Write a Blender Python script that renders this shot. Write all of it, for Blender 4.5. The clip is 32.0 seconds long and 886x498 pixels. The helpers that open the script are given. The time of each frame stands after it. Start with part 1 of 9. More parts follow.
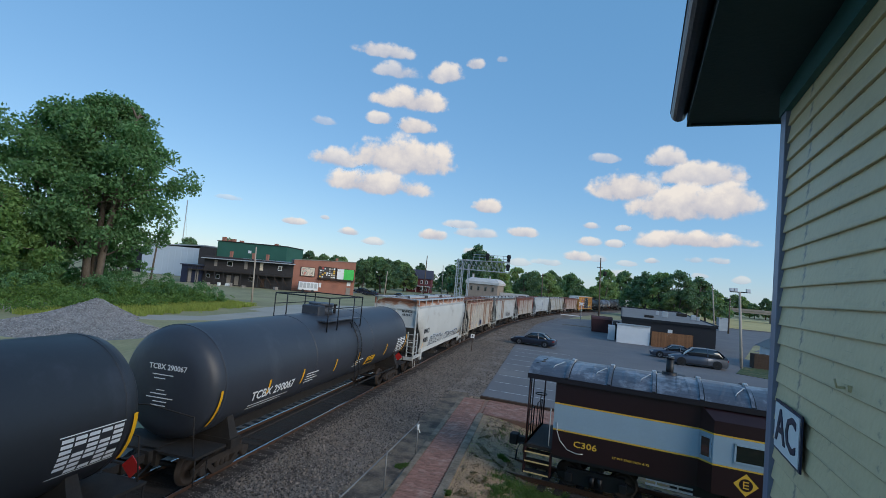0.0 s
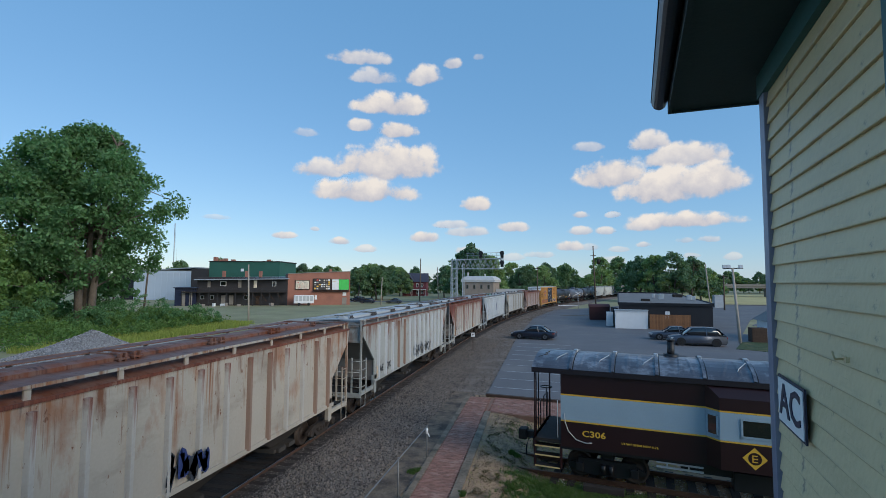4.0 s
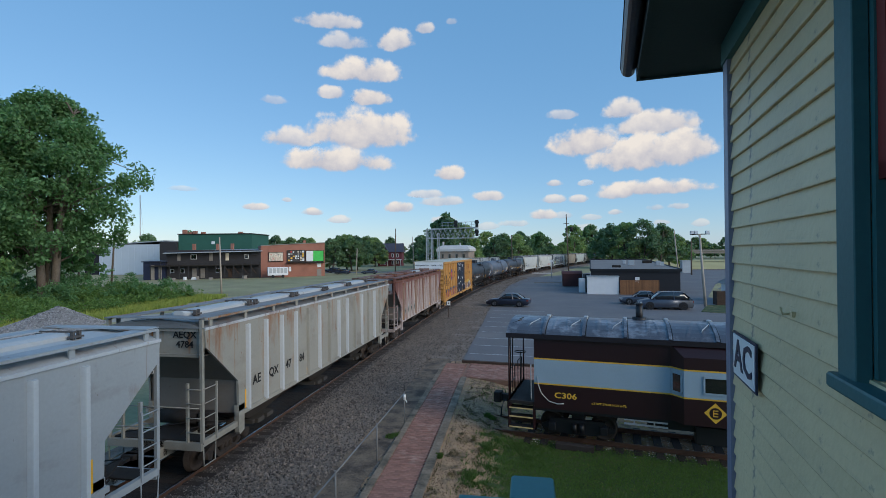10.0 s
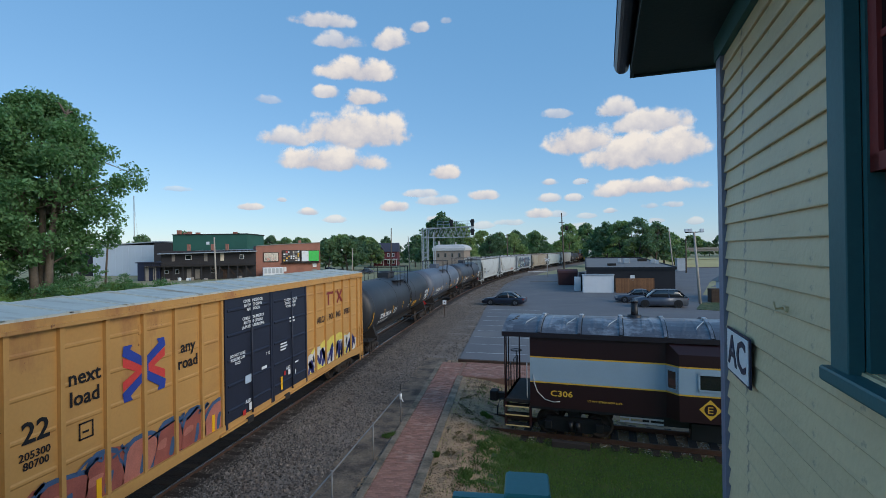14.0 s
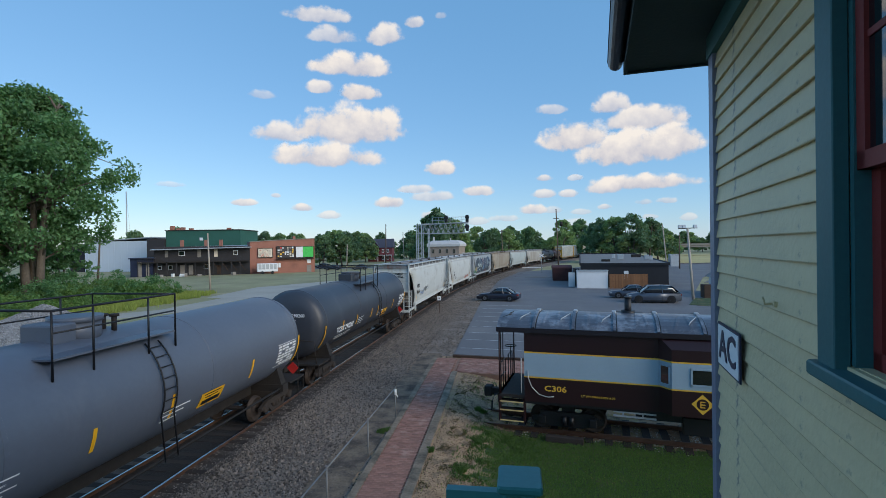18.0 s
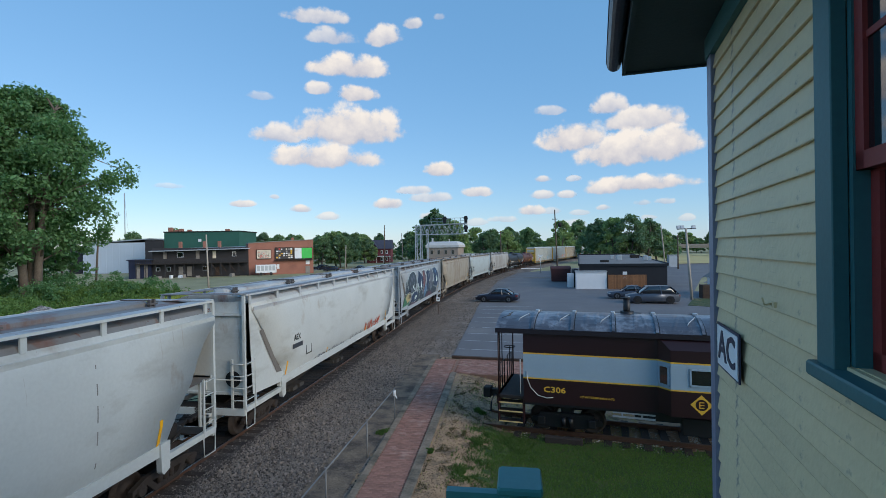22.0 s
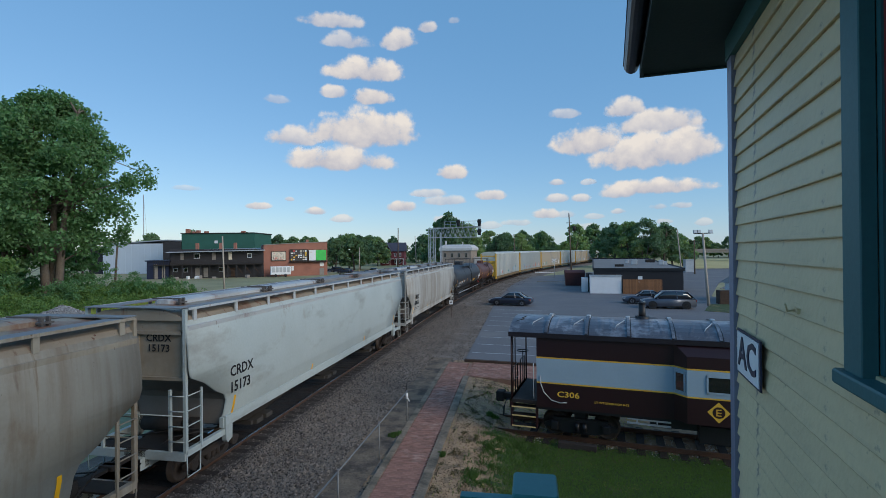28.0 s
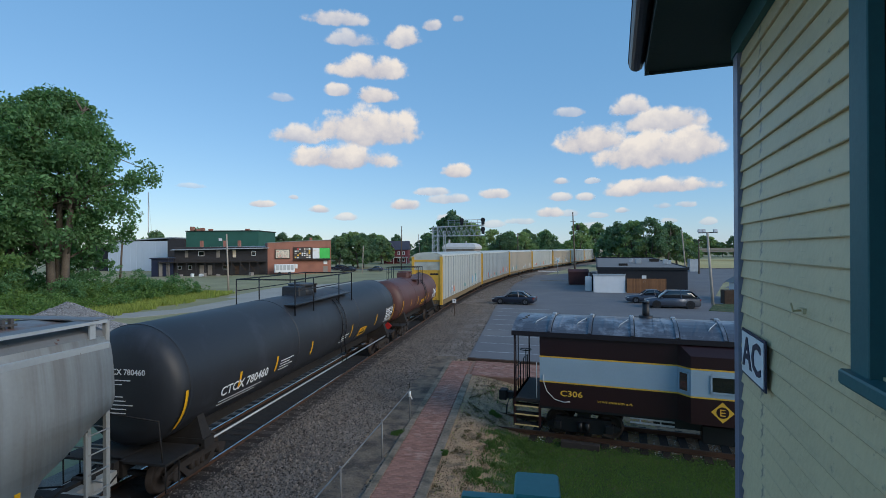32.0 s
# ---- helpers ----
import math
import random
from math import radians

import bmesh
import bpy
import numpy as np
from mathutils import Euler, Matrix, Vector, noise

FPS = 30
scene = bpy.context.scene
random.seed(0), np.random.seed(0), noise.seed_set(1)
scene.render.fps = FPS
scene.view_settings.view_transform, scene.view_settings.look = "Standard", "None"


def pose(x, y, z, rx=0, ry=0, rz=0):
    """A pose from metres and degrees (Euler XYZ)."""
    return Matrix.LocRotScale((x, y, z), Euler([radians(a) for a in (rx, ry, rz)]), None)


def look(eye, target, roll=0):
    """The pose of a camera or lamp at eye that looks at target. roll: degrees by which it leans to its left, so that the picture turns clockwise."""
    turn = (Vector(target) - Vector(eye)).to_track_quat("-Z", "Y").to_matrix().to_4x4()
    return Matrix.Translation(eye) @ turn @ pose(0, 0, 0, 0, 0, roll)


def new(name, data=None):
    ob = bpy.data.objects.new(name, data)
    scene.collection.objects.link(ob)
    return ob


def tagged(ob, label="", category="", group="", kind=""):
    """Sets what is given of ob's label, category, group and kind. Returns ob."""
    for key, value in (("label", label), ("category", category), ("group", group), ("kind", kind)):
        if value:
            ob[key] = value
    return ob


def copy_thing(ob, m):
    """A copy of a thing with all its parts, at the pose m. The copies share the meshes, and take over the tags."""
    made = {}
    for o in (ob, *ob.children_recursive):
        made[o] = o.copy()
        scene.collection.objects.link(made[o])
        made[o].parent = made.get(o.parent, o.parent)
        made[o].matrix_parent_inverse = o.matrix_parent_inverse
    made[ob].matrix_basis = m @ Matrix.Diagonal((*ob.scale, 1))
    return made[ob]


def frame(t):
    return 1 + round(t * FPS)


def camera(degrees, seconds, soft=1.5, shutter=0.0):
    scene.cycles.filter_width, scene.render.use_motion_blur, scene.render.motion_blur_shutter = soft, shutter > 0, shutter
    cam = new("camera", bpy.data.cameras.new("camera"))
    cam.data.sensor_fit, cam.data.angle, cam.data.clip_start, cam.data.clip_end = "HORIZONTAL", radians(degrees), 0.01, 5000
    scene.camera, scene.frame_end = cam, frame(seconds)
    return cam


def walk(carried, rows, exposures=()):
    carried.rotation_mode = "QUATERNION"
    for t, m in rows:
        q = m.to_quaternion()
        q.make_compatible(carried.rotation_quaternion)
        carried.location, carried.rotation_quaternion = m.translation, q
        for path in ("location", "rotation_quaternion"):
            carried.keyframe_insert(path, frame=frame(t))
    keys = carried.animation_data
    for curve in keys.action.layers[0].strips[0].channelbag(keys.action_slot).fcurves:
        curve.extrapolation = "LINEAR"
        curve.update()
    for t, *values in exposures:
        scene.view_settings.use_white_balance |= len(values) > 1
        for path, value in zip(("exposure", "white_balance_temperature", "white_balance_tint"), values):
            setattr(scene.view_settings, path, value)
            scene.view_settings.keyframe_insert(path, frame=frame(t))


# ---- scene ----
cam = camera(84.0, 32.0, 0.8)
PATH = [
    (0, (0.567, 0.554, 6.298), (0.105, 2.495, 6.425), 5.3),
    (0.5, (0.565, 0.566, 6.296), (0.114, 2.509, 6.433), 5.0),
    (1, (0.568, 0.563, 6.301), (0.132, 2.51, 6.445), 4.9),
    (1.5, (0.571, 0.551, 6.309), (0.145, 2.5, 6.46), 4.7),
    (2, (0.573, 0.545, 6.309), (0.17, 2.498, 6.466), 4.5),
    (2.5, (0.575, 0.532, 6.32), (0.172, 2.484, 6.485), 1.4),
    (3, (0.542, 0.513, 6.33), (0.108, 2.458, 6.496), 1.0),
    (3.5, (0.541, 0.509, 6.33), (0.098, 2.453, 6.486), 0.6),
    (5.5, (0.56, 0.478, 6.317), (0.168, 2.438, 6.378), -0.3),
    (6, (0.562, 0.478, 6.313), (0.171, 2.439, 6.364), -0.4),
    (6.5, (0.567, 0.471, 6.314), (0.201, 2.437, 6.344), -0.5),
    (7, (0.568, 0.468, 6.312), (0.222, 2.437, 6.337), -0.5),
    (7.5, (0.57, 0.464, 6.314), (0.231, 2.435, 6.338), -0.5),
    (8, (0.568, 0.467, 6.307), (0.236, 2.439, 6.327), -0.5),
    (8.5, (0.57, 0.466, 6.311), (0.239, 2.438, 6.329), -0.5),
    (9, (0.565, 0.457, 6.311), (0.235, 2.429, 6.326), -0.5),
    (9.5, (0.566, 0.464, 6.308), (0.236, 2.436, 6.318), -0.5),
    (10, (0.568, 0.46, 6.31), (0.233, 2.432, 6.32), -0.5),
    (10.5, (0.573, 0.46, 6.31), (0.245, 2.433, 6.319), -0.6),
    (11, (0.565, 0.455, 6.31), (0.236, 2.428, 6.315), -0.5),
    (11.5, (0.565, 0.458, 6.306), (0.235, 2.431, 6.311), -0.4),
    (12, (0.566, 0.456, 6.308), (0.229, 2.427, 6.317), -0.2),
    (12.5, (0.571, 0.453, 6.306), (0.247, 2.427, 6.318), -0.2),
    (13, (0.575, 0.456, 6.308), (0.251, 2.429, 6.324), -0.5),
    (13.5, (0.578, 0.454, 6.303), (0.264, 2.429, 6.314), -0.9),
    (14, (0.576, 0.47, 6.296), (0.258, 2.445, 6.303), -0.8),
    (14.5, (0.569, 0.48, 6.301), (0.225, 2.45, 6.327), -0.1),
    (16.5, (0.572, 0.481, 6.295), (0.228, 2.451, 6.298), -0.4),
    (17, (0.579, 0.47, 6.294), (0.263, 2.444, 6.287), -0.5),
    (17.5, (0.582, 0.459, 6.297), (0.277, 2.435, 6.287), -0.6),
    (18, (0.582, 0.456, 6.298), (0.285, 2.434, 6.288), -0.8),
    (18.5, (0.579, 0.453, 6.3), (0.282, 2.43, 6.29), -0.9),
    (19, (0.582, 0.453, 6.3), (0.285, 2.431, 6.293), -0.9),
    (19.5, (0.583, 0.454, 6.299), (0.286, 2.432, 6.296), -0.9),
    (20, (0.582, 0.456, 6.299), (0.285, 2.434, 6.294), -1.0),
    (20.5, (0.586, 0.461, 6.299), (0.292, 2.439, 6.292), -1.0),
    (21, (0.583, 0.453, 6.299), (0.289, 2.431, 6.294), -1.0),
    (21.5, (0.585, 0.461, 6.3), (0.294, 2.44, 6.294), -1.0),
    (22, (0.579, 0.458, 6.298), (0.287, 2.437, 6.292), -0.9),
    (22.5, (0.577, 0.456, 6.294), (0.284, 2.434, 6.286), -0.8),
    (23, (0.577, 0.459, 6.297), (0.273, 2.436, 6.294), -0.9),
    (23.5, (0.581, 0.469, 6.294), (0.273, 2.445, 6.288), -0.9),
    (24, (0.579, 0.475, 6.291), (0.269, 2.451, 6.281), -0.7),
    (24.5, (0.573, 0.472, 6.295), (0.264, 2.448, 6.287), -0.7),
    (25, (0.571, 0.467, 6.296), (0.261, 2.443, 6.293), -0.7),
    (25.5, (0.568, 0.464, 6.296), (0.256, 2.439, 6.296), -0.5),
    (27.5, (0.572, 0.471, 6.295), (0.233, 2.442, 6.301), -0.3),
    (28, (0.568, 0.471, 6.295), (0.223, 2.441, 6.302), -0.5),
    (28.5, (0.57, 0.47, 6.296), (0.225, 2.44, 6.302), -0.6),
    (29, (0.573, 0.477, 6.297), (0.223, 2.446, 6.304), -0.6),
    (29.5, (0.572, 0.478, 6.294), (0.218, 2.447, 6.302), -0.6),
    (30, (0.575, 0.476, 6.294), (0.222, 2.445, 6.306), -0.6),
    (30.5, (0.575, 0.473, 6.299), (0.219, 2.441, 6.317), -0.8),
    (31, (0.574, 0.472, 6.296), (0.221, 2.44, 6.315), -0.5),
    (31.5, (0.57, 0.474, 6.294), (0.216, 2.442, 6.312), -0.4),
    (32, (0.571, 0.485, 6.293), (0.212, 2.452, 6.294), -0.3),
]
EXPOSURES = [(0.0, -0.05), (13.0, -0.05), (17.0, 0.05), (22.0, 0.07), (25.0, -0.03), (30.0, -0.13), (32.0, -0.05)]
walk(cam, [(t, look(eye, target, roll)) for t, eye, target, roll in PATH], EXPOSURES)

# ---- light: late, soft daylight; the near ground lies in open shade ----
SUN_UP, SUN_ROUND = 24.0, 116.0     # degrees: height, and bearing from +y clockwise
world = bpy.data.worlds.new("world")
scene.world = world
world.use_nodes = True
wn = world.node_tree.nodes
sky = wn.new("ShaderNodeTexSky")
sky.sky_type = "NISHITA"
sky.sun_disc = False
sky.sun_elevation, sky.sun_rotation = radians(SUN_UP), radians(SUN_ROUND)
sky.air_density, sky.dust_density, sky.ozone_density = 1.0, 0.15, 1.6
haze = wn.new("ShaderNodeMix")       # thin even haze over the clear sky
haze.data_type = "RGBA"
haze.inputs[0].default_value = 0.5
haze.inputs[7].default_value = (1.0, 3.2, 6.2, 1)
world.node_tree.links.new(sky.outputs[0], haze.inputs[6])
world.node_tree.links.new(haze.outputs[2], wn["Background"].inputs[0])
wn["Background"].inputs[1].default_value = 0.14
sun = new("sun", bpy.data.lights.new("sun", "SUN"))
sun.data.energy, sun.data.angle, sun.data.color = 2.1, radians(38), (1.0, 0.9, 0.76)
_su, _sr = radians(SUN_UP), radians(SUN_ROUND)
sun.matrix_world = look((0, 0, 0), (-math.cos(_su) * math.sin(_sr), -math.cos(_su) * math.cos(_sr), -math.sin(_su)))

# ---- mesh helpers ----


class Mb:
    """Collects vertices and faces of one part."""

    def __init__(self):
        self.v, self.f, self.s = [], [], []

    def add(self, vs, fs, smooth=False):
        o = len(self.v)
        self.v += [tuple(p) for p in vs]
        self.f += [tuple(i + o for i in f) for f in fs]
        self.s += [smooth] * len(fs)
        return self

    def box(self, x0, x1, y0, y1, z0, z1, b=0.0):
        if b <= 0:
            vs = [(x, y, z) for z in (z0, z1) for y in (y0, y1) for x in (x0, x1)]
            return self.add(vs, [(0, 2, 3, 1), (4, 5, 7, 6), (0, 1, 5, 4), (2, 6, 7, 3), (0, 4, 6, 2), (1, 3, 7, 5)])
        # eight-sided plan, chamfered top
        def ring(i, z):
            return [(x0 + i + b, y0 + i, z), (x1 - i - b, y0 + i, z), (x1 - i, y0 + i + b, z), (x1 - i, y1 - i - b, z),
                    (x1 - i - b, y1 - i, z), (x0 + i + b, y1 - i, z), (x0 + i, y1 - i - b, z), (x0 + i, y0 + i + b, z)]
        return self.rings([ring(b * 0.6, z0), ring(0, z0 + b), ring(0, z1 - b), ring(b * 0.6, z1)])

    def rings(self, rs, cap=True, smooth=False, closed=True):
        n = len(rs[0])
        vs = [p for r in rs for p in r]
        fs = []
        for k in range(len(rs) - 1):
            for i in range(n if closed else n - 1):
                j = (i + 1) % n
                fs.append((k * n + i, k * n + j, (k + 1) * n + j, (k + 1) * n + i))
        self.add(vs, fs, smooth)
        if cap:
            o = len(self.v) - len(vs)
            self.f += [tuple(o + i for i in reversed(range(n))), tuple(o + (len(rs) - 1) * n + i for i in range(n))]
            self.s += [False, False]
        return self

    def tube(self, pts, r, n=6, r1=None, smooth=True):
        """A round bar along a line of points."""
        pts = [Vector(p) for p in pts]
        rs = []
        for k, p in enumerate(pts):
            d = (pts[min(k + 1, len(pts) - 1)] - pts[max(k - 1, 0)]).normalized()
            a = d.cross(Vector((0, 0, 1)) if abs(d.z) < 0.9 else Vector((1, 0, 0))).normalized()
            b = d.cross(a)
            rr = r if r1 is None else r + (r1 - r) * k / (len(pts) - 1)
            rs.append([p + rr * (math.cos(6.28318 * i / n) * a + math.sin(6.28318 * i / n) * b) for i in range(n)])
        return self.rings(rs, True, smooth)

    def bar(self, p, q, w, h=None):
        """A square bar from p to q."""
        p, q = Vector(p), Vector(q)
        d = (q - p).normalized()
        a = d.cross(Vector((0, 0, 1)) if abs(d.z) < 0.95 else Vector((0, 1, 0))).normalized()
        b = d.cross(a)
        h = h or w
        return self.rings([[c + a * sx * w / 2 + b * sz * h / 2 for sx, sz in ((-1, -1), (1, -1), (1, 1), (-1, 1))] for c in (p, q)])

    def prism(self, poly, axis, a, b):
        """A flat outline pushed from a to b along an axis; the outline is in the two other axes, in order."""
        def put(u, v, w):
            return {"x": (w, u, v), "y": (u, w, v), "z": (u, v, w)}[axis]
        return self.rings([[put(u, v, a) for u, v in poly], [put(u, v, b) for u, v in poly]])

    def mesh(self, name, material=None):
        me = bpy.data.meshes.new(name)
        me.from_pydata(self.v, [], self.f)
        me.polygons.foreach_set("use_smooth", self.s)
        bm = bmesh.new()
        bm.from_mesh(me)
        bmesh.ops.recalc_face_normals(bm, faces=bm.faces)
        bm.to_mesh(me)
        bm.free()
        if material:
            me.materials.append(material)
        return me


def part(name, mb, material, parent=None, label="", at=None):
    """Links collected geometry, or a ready mesh, as one mesh object under a thing or a part."""
    me = mb.mesh(name, material) if isinstance(mb, Mb) else mb
    ob = new(name, me)
    if parent:
        ob.parent = parent
    if at is not None:
        ob.matrix_basis = at
    return tagged(ob, label)


def thing(name, label, category, m=None, group="", kind=""):
    ob = new(name)
    ob.empty_display_size = 0.1
    if m is not None:
        ob.matrix_basis = m
    return tagged(ob, label, category, group, kind)


def lettering(text, size, m, material, parent, name="lettering", width=1.0, depth=0.002, bold=0.018):
    cu = bpy.data.curves.new("text", "FONT")
    cu.body, cu.size, cu.extrude, cu.align_x, cu.align_y = text, size, depth, "CENTER", "CENTER"
    cu.resolution_u, cu.offset = 2, size * bold
    tmp = new("text", cu)
    me = bpy.data.meshes.new_from_object(tmp.evaluated_get(bpy.context.evaluated_depsgraph_get()))
    bpy.data.objects.remove(tmp)
    bpy.data.curves.remove(cu)
    me.materials.clear()
    me.materials.append(material)
    me.transform(Matrix.Diagonal((width, 1, 1, 1)))
    return part(name, me, material, parent, "", m)


# ---- materials ----


def lin(r, g, b):
    return tuple(((c / 255 + 0.055) / 1.055) ** 2.4 if c > 10 else c / 255 / 12.92 for c in (r, g, b)) + (1.0,)


def M(name, col, rough=0.7, metal=0.0, var=0.18, scale=1.5, fine=30.0, bump=0.15, dist=0.01, random_v=0.0, streak=None, second=None, spec=0.5, island=False):
    """A paint, stone or metal: two scales of tone, fine relief, and, where given, streaks and patches of a second colour."""
    ma = bpy.data.materials.new(name)
    ma.use_nodes = True
    nt = ma.node_tree
    N, L = nt.nodes, nt.links
    bs = N["Principled BSDF"]
    tc = N.new("ShaderNodeTexCoord")
    n1, n2 = N.new("ShaderNodeTexNoise"), N.new("ShaderNodeTexNoise")
    for n, s, d in ((n1, scale, 5), (n2, fine, 3)):
        n.inputs["Scale"].default_value, n.inputs["Detail"].default_value = s, d
        L.new(tc.outputs["Object"], n.inputs["Vector"])
    def math_(op, a, b):
        m = N.new("ShaderNodeMath")
        m.operation = op
        for i, x in ((0, a), (1, b)):
            if isinstance(x, (int, float)):
                m.inputs[i].default_value = x
            else:
                L.new(x, m.inputs[i])
        return m.outputs[0]
    tone = math_("ADD", math_("MULTIPLY", math_("SUBTRACT", n1.outputs[0], 0.5), var * 3.0), math_("MULTIPLY", math_("SUBTRACT", n2.outputs[0], 0.5), var * 2.0))
    if random_v:
        if island:
            oi = N.new("ShaderNodeNewGeometry").outputs["Random Per Island"]
        else:
            oi = N.new("ShaderNodeObjectInfo").outputs["Random"]
        tone = math_("ADD", tone, math_("MULTIPLY", math_("SUBTRACT", oi, 0.5), 2 * random_v))
    value = math_("ADD", tone, 1.0)
    base = N.new("ShaderNodeRGB")
    base.outputs[0].default_value = col
    color = base.outputs[0]
    def blend(fac, a, b):
        m = N.new("ShaderNodeMix")
        m.data_type = "RGBA"
        L.new(fac, m.inputs[0])
        L.new(a, m.inputs[6])
        if isinstance(b, tuple):
            m.inputs[7].default_value = b
        else:
            L.new(b, m.inputs[7])
        return m.outputs[2]
    def ramp(x, lo, hi):
        m = N.new("ShaderNodeMapRange")
        m.inputs[1].default_value, m.inputs[2].default_value = lo, hi
        L.new(x, m.inputs[0])
        return m.outputs[0]
    if second:                       # colour, noise scale, from, to
        n3 = N.new("ShaderNodeTexNoise")
        n3.inputs["Scale"].default_value, n3.inputs["Detail"].default_value, n3.inputs["Roughness"].default_value = second[1], 8, 0.65
        L.new(tc.outputs["Object"], n3.inputs["Vector"])
        color = blend(ramp(n3.outputs[0], second[2], second[3]), color, second[0])
    for st in streak or ():          # colour, (stretch x, y, z), from, to
        mp = N.new("ShaderNodeMapping")
        mp.inputs["Scale"].default_value = st[1]
        L.new(tc.outputs["Object"], mp.inputs["Vector"])
        n4 = N.new("ShaderNodeTexNoise")
        n4.inputs["Scale"].default_value, n4.inputs["Detail"].default_value, n4.inputs["Roughness"].default_value = 1.0, 7, 0.62
        L.new(mp.outputs[0], n4.inputs["Vector"])
        src = n4.outputs[0]
        if len(st) > 4:              # stronger towards a height, as runs that start there
            sp = N.new("ShaderNodeSeparateXYZ")
            L.new(tc.outputs["Object"], sp.inputs[0])
            src = math_("ADD", src, math_("MULTIPLY", math_("SUBTRACT", sp.outputs[2], st[4]), st[5]))
        color = blend(ramp(src, st[2], st[3]), color, st[0])
    hv = N.new("ShaderNodeHueSaturation")
    L.new(color, hv.inputs["Color"])
    L.new(value, hv.inputs["Value"])
    L.new(hv.outputs[0], bs.inputs["Base Color"])
    bs.inputs["Roughness"].default_value, bs.inputs["Metallic"].default_value = rough, metal
    bs.inputs["Specular IOR Level"].default_value = spec
    if bump:
        bu = N.new("ShaderNodeBump")
        bu.inputs["Strength"].default_value, bu.inputs["Distance"].default_value = bump, dist
        L.new(n2.outputs[0], bu.inputs["Height"])
        L.new(bu.outputs[0], bs.inputs["Normal"])
    return ma


GRASS = M("grass", lin(146, 142, 104), 0.9, var=0.3, scale=0.12, fine=3.0, bump=0.6, dist=0.1, second=(lin(160, 148, 116), 0.3, 0.45, 0.75))
LAWN = M("lawn", lin(58, 76, 42), 0.9, var=0.3, scale=0.8, fine=30, bump=0.7, dist=0.05, second=(lin(112, 102, 70), 1.2, 0.5, 0.68))
DIRT = M("dirt", lin(158, 130, 102), 0.95, var=0.3, scale=1.3, fine=14, bump=0.9, dist=0.05, second=(lin(92, 80, 64), 2.2, 0.5, 0.66))
ASPHALT = M("asphalt", lin(106, 105, 108), 0.85, var=0.14, scale=0.25, fine=60, bump=0.4, dist=0.01, second=(lin(120, 117, 115), 0.18, 0.48, 0.75))
BALLAST = M("ballast", lin(126, 115, 106), 0.95, var=0.45, scale=0.7, fine=16, bump=1.0, dist=0.06, second=(lin(88, 74, 64), 0.5, 0.45, 0.7))
# grimy stone, with the shade under the cars put into its near-black colour
SHADEBED = M("oily_ballast", lin(36, 33, 32), 0.95, var=0.4, scale=0.9, fine=18, bump=1.0, dist=0.05)
STONE = M("stone", lin(104, 97, 92), 0.9, var=0.15, fine=30, random_v=0.8, island=True, bump=0.2)
PILESTONE = M("pile_stone", lin(134, 134, 136), 0.9, var=0.15, fine=30, random_v=0.45, island=True, bump=0.2)
CINDER = M("cinder_dirt", lin(122, 106, 90), 0.95, var=0.45, scale=1.6, fine=16, bump=0.9, dist=0.04, second=(lin(72, 64, 58), 1.1, 0.42, 0.62))
GRAVEL = M("gravel_pile", lin(130, 130, 130), 0.95, var=0.4, scale=1.5, fine=11, bump=1.0, dist=0.1)
PAVE = M("light_gravel", lin(168, 162, 152), 0.95, var=0.16, scale=0.2, fine=14, bump=0.4, dist=0.03)
TIE = M("tie_wood", lin(48, 41, 38), 0.95, var=0.3, fine=20, bump=0.5, random_v=0.25)
RAIL = M("rail_steel", lin(96, 70, 56), 0.6, 0.5, var=0.25, fine=30)
RAILTOP = M("rail_head", lin(190, 186, 182), 0.25, 1.0, var=0.08)
BRICK = M("brick_paver", lin(148, 106, 92), 0.9, var=0.2, scale=3, fine=50, bump=0.4, random_v=0.2, second=(lin(172, 142, 128), 1.6, 0.5, 0.75))
MORTAR = M("joint_sand", lin(138, 106, 90), 0.95, var=0.2, fine=40)
CONCRETE = M("concrete", lin(138, 132, 126), 0.9, var=0.15, scale=2, fine=40, bump=0.3)
CREAM = M("cream_paint", lin(208, 192, 152), 0.5, var=0.09, scale=1.2, fine=22, bump=0.4, dist=0.008, random_v=0.04, second=(lin(136, 130, 116), 7.0, 0.6, 0.68), streak=((lin(150, 144, 126), (1.0, 0.45, 10.0), 0.56, 0.8), (lin(112, 106, 94), (1.0, 1.1, 34.0), 0.63, 0.7)))
# brighter copy of the teal paint, with light from above put into the colour
TEAL_LIT = M("lit_railing_teal", lin(44, 126, 128), 0.5, var=0.1, fine=40, bump=0.15, dist=0.004)
TEAL = M("teal_paint", lin(44, 98, 102), 0.55, var=0.12, fine=40, bump=0.2, dist=0.004)
SOFFIT = M("soffit_paint", lin(40, 62, 68), 0.7, var=0.1, fine=30)
CORNER = M("corner_metal", lin(122, 130, 152), 0.45, 0.2, var=0.08)
GUTTER = M("gutter_metal", lin(38, 44, 60), 0.35, 0.3, var=0.1)
RED = M("red_paint", lin(126, 44, 40), 0.6, var=0.12, fine=30)
WHITE = M("white_paint", lin(226, 228, 230), 0.5, var=0.05)
BLACK = M("black_paint", lin(18, 19, 24), 0.5, var=0.2)
NAVY = M("navy_paint", lin(26, 34, 62), 0.5, var=0.1)
IRON = M("black_iron", lin(44, 40, 38), 0.8, 0.2, var=0.35, scale=4, fine=40, bump=0.3)
TRUCKIRON = M("truck_iron", lin(52, 45, 41), 0.9, 0.1, var=0.35, scale=4, fine=40, bump=0.3)
RUSTIRON = M("brown_iron", lin(74, 58, 48), 0.9, 0.1, var=0.35, scale=4, fine=40, bump=0.3)
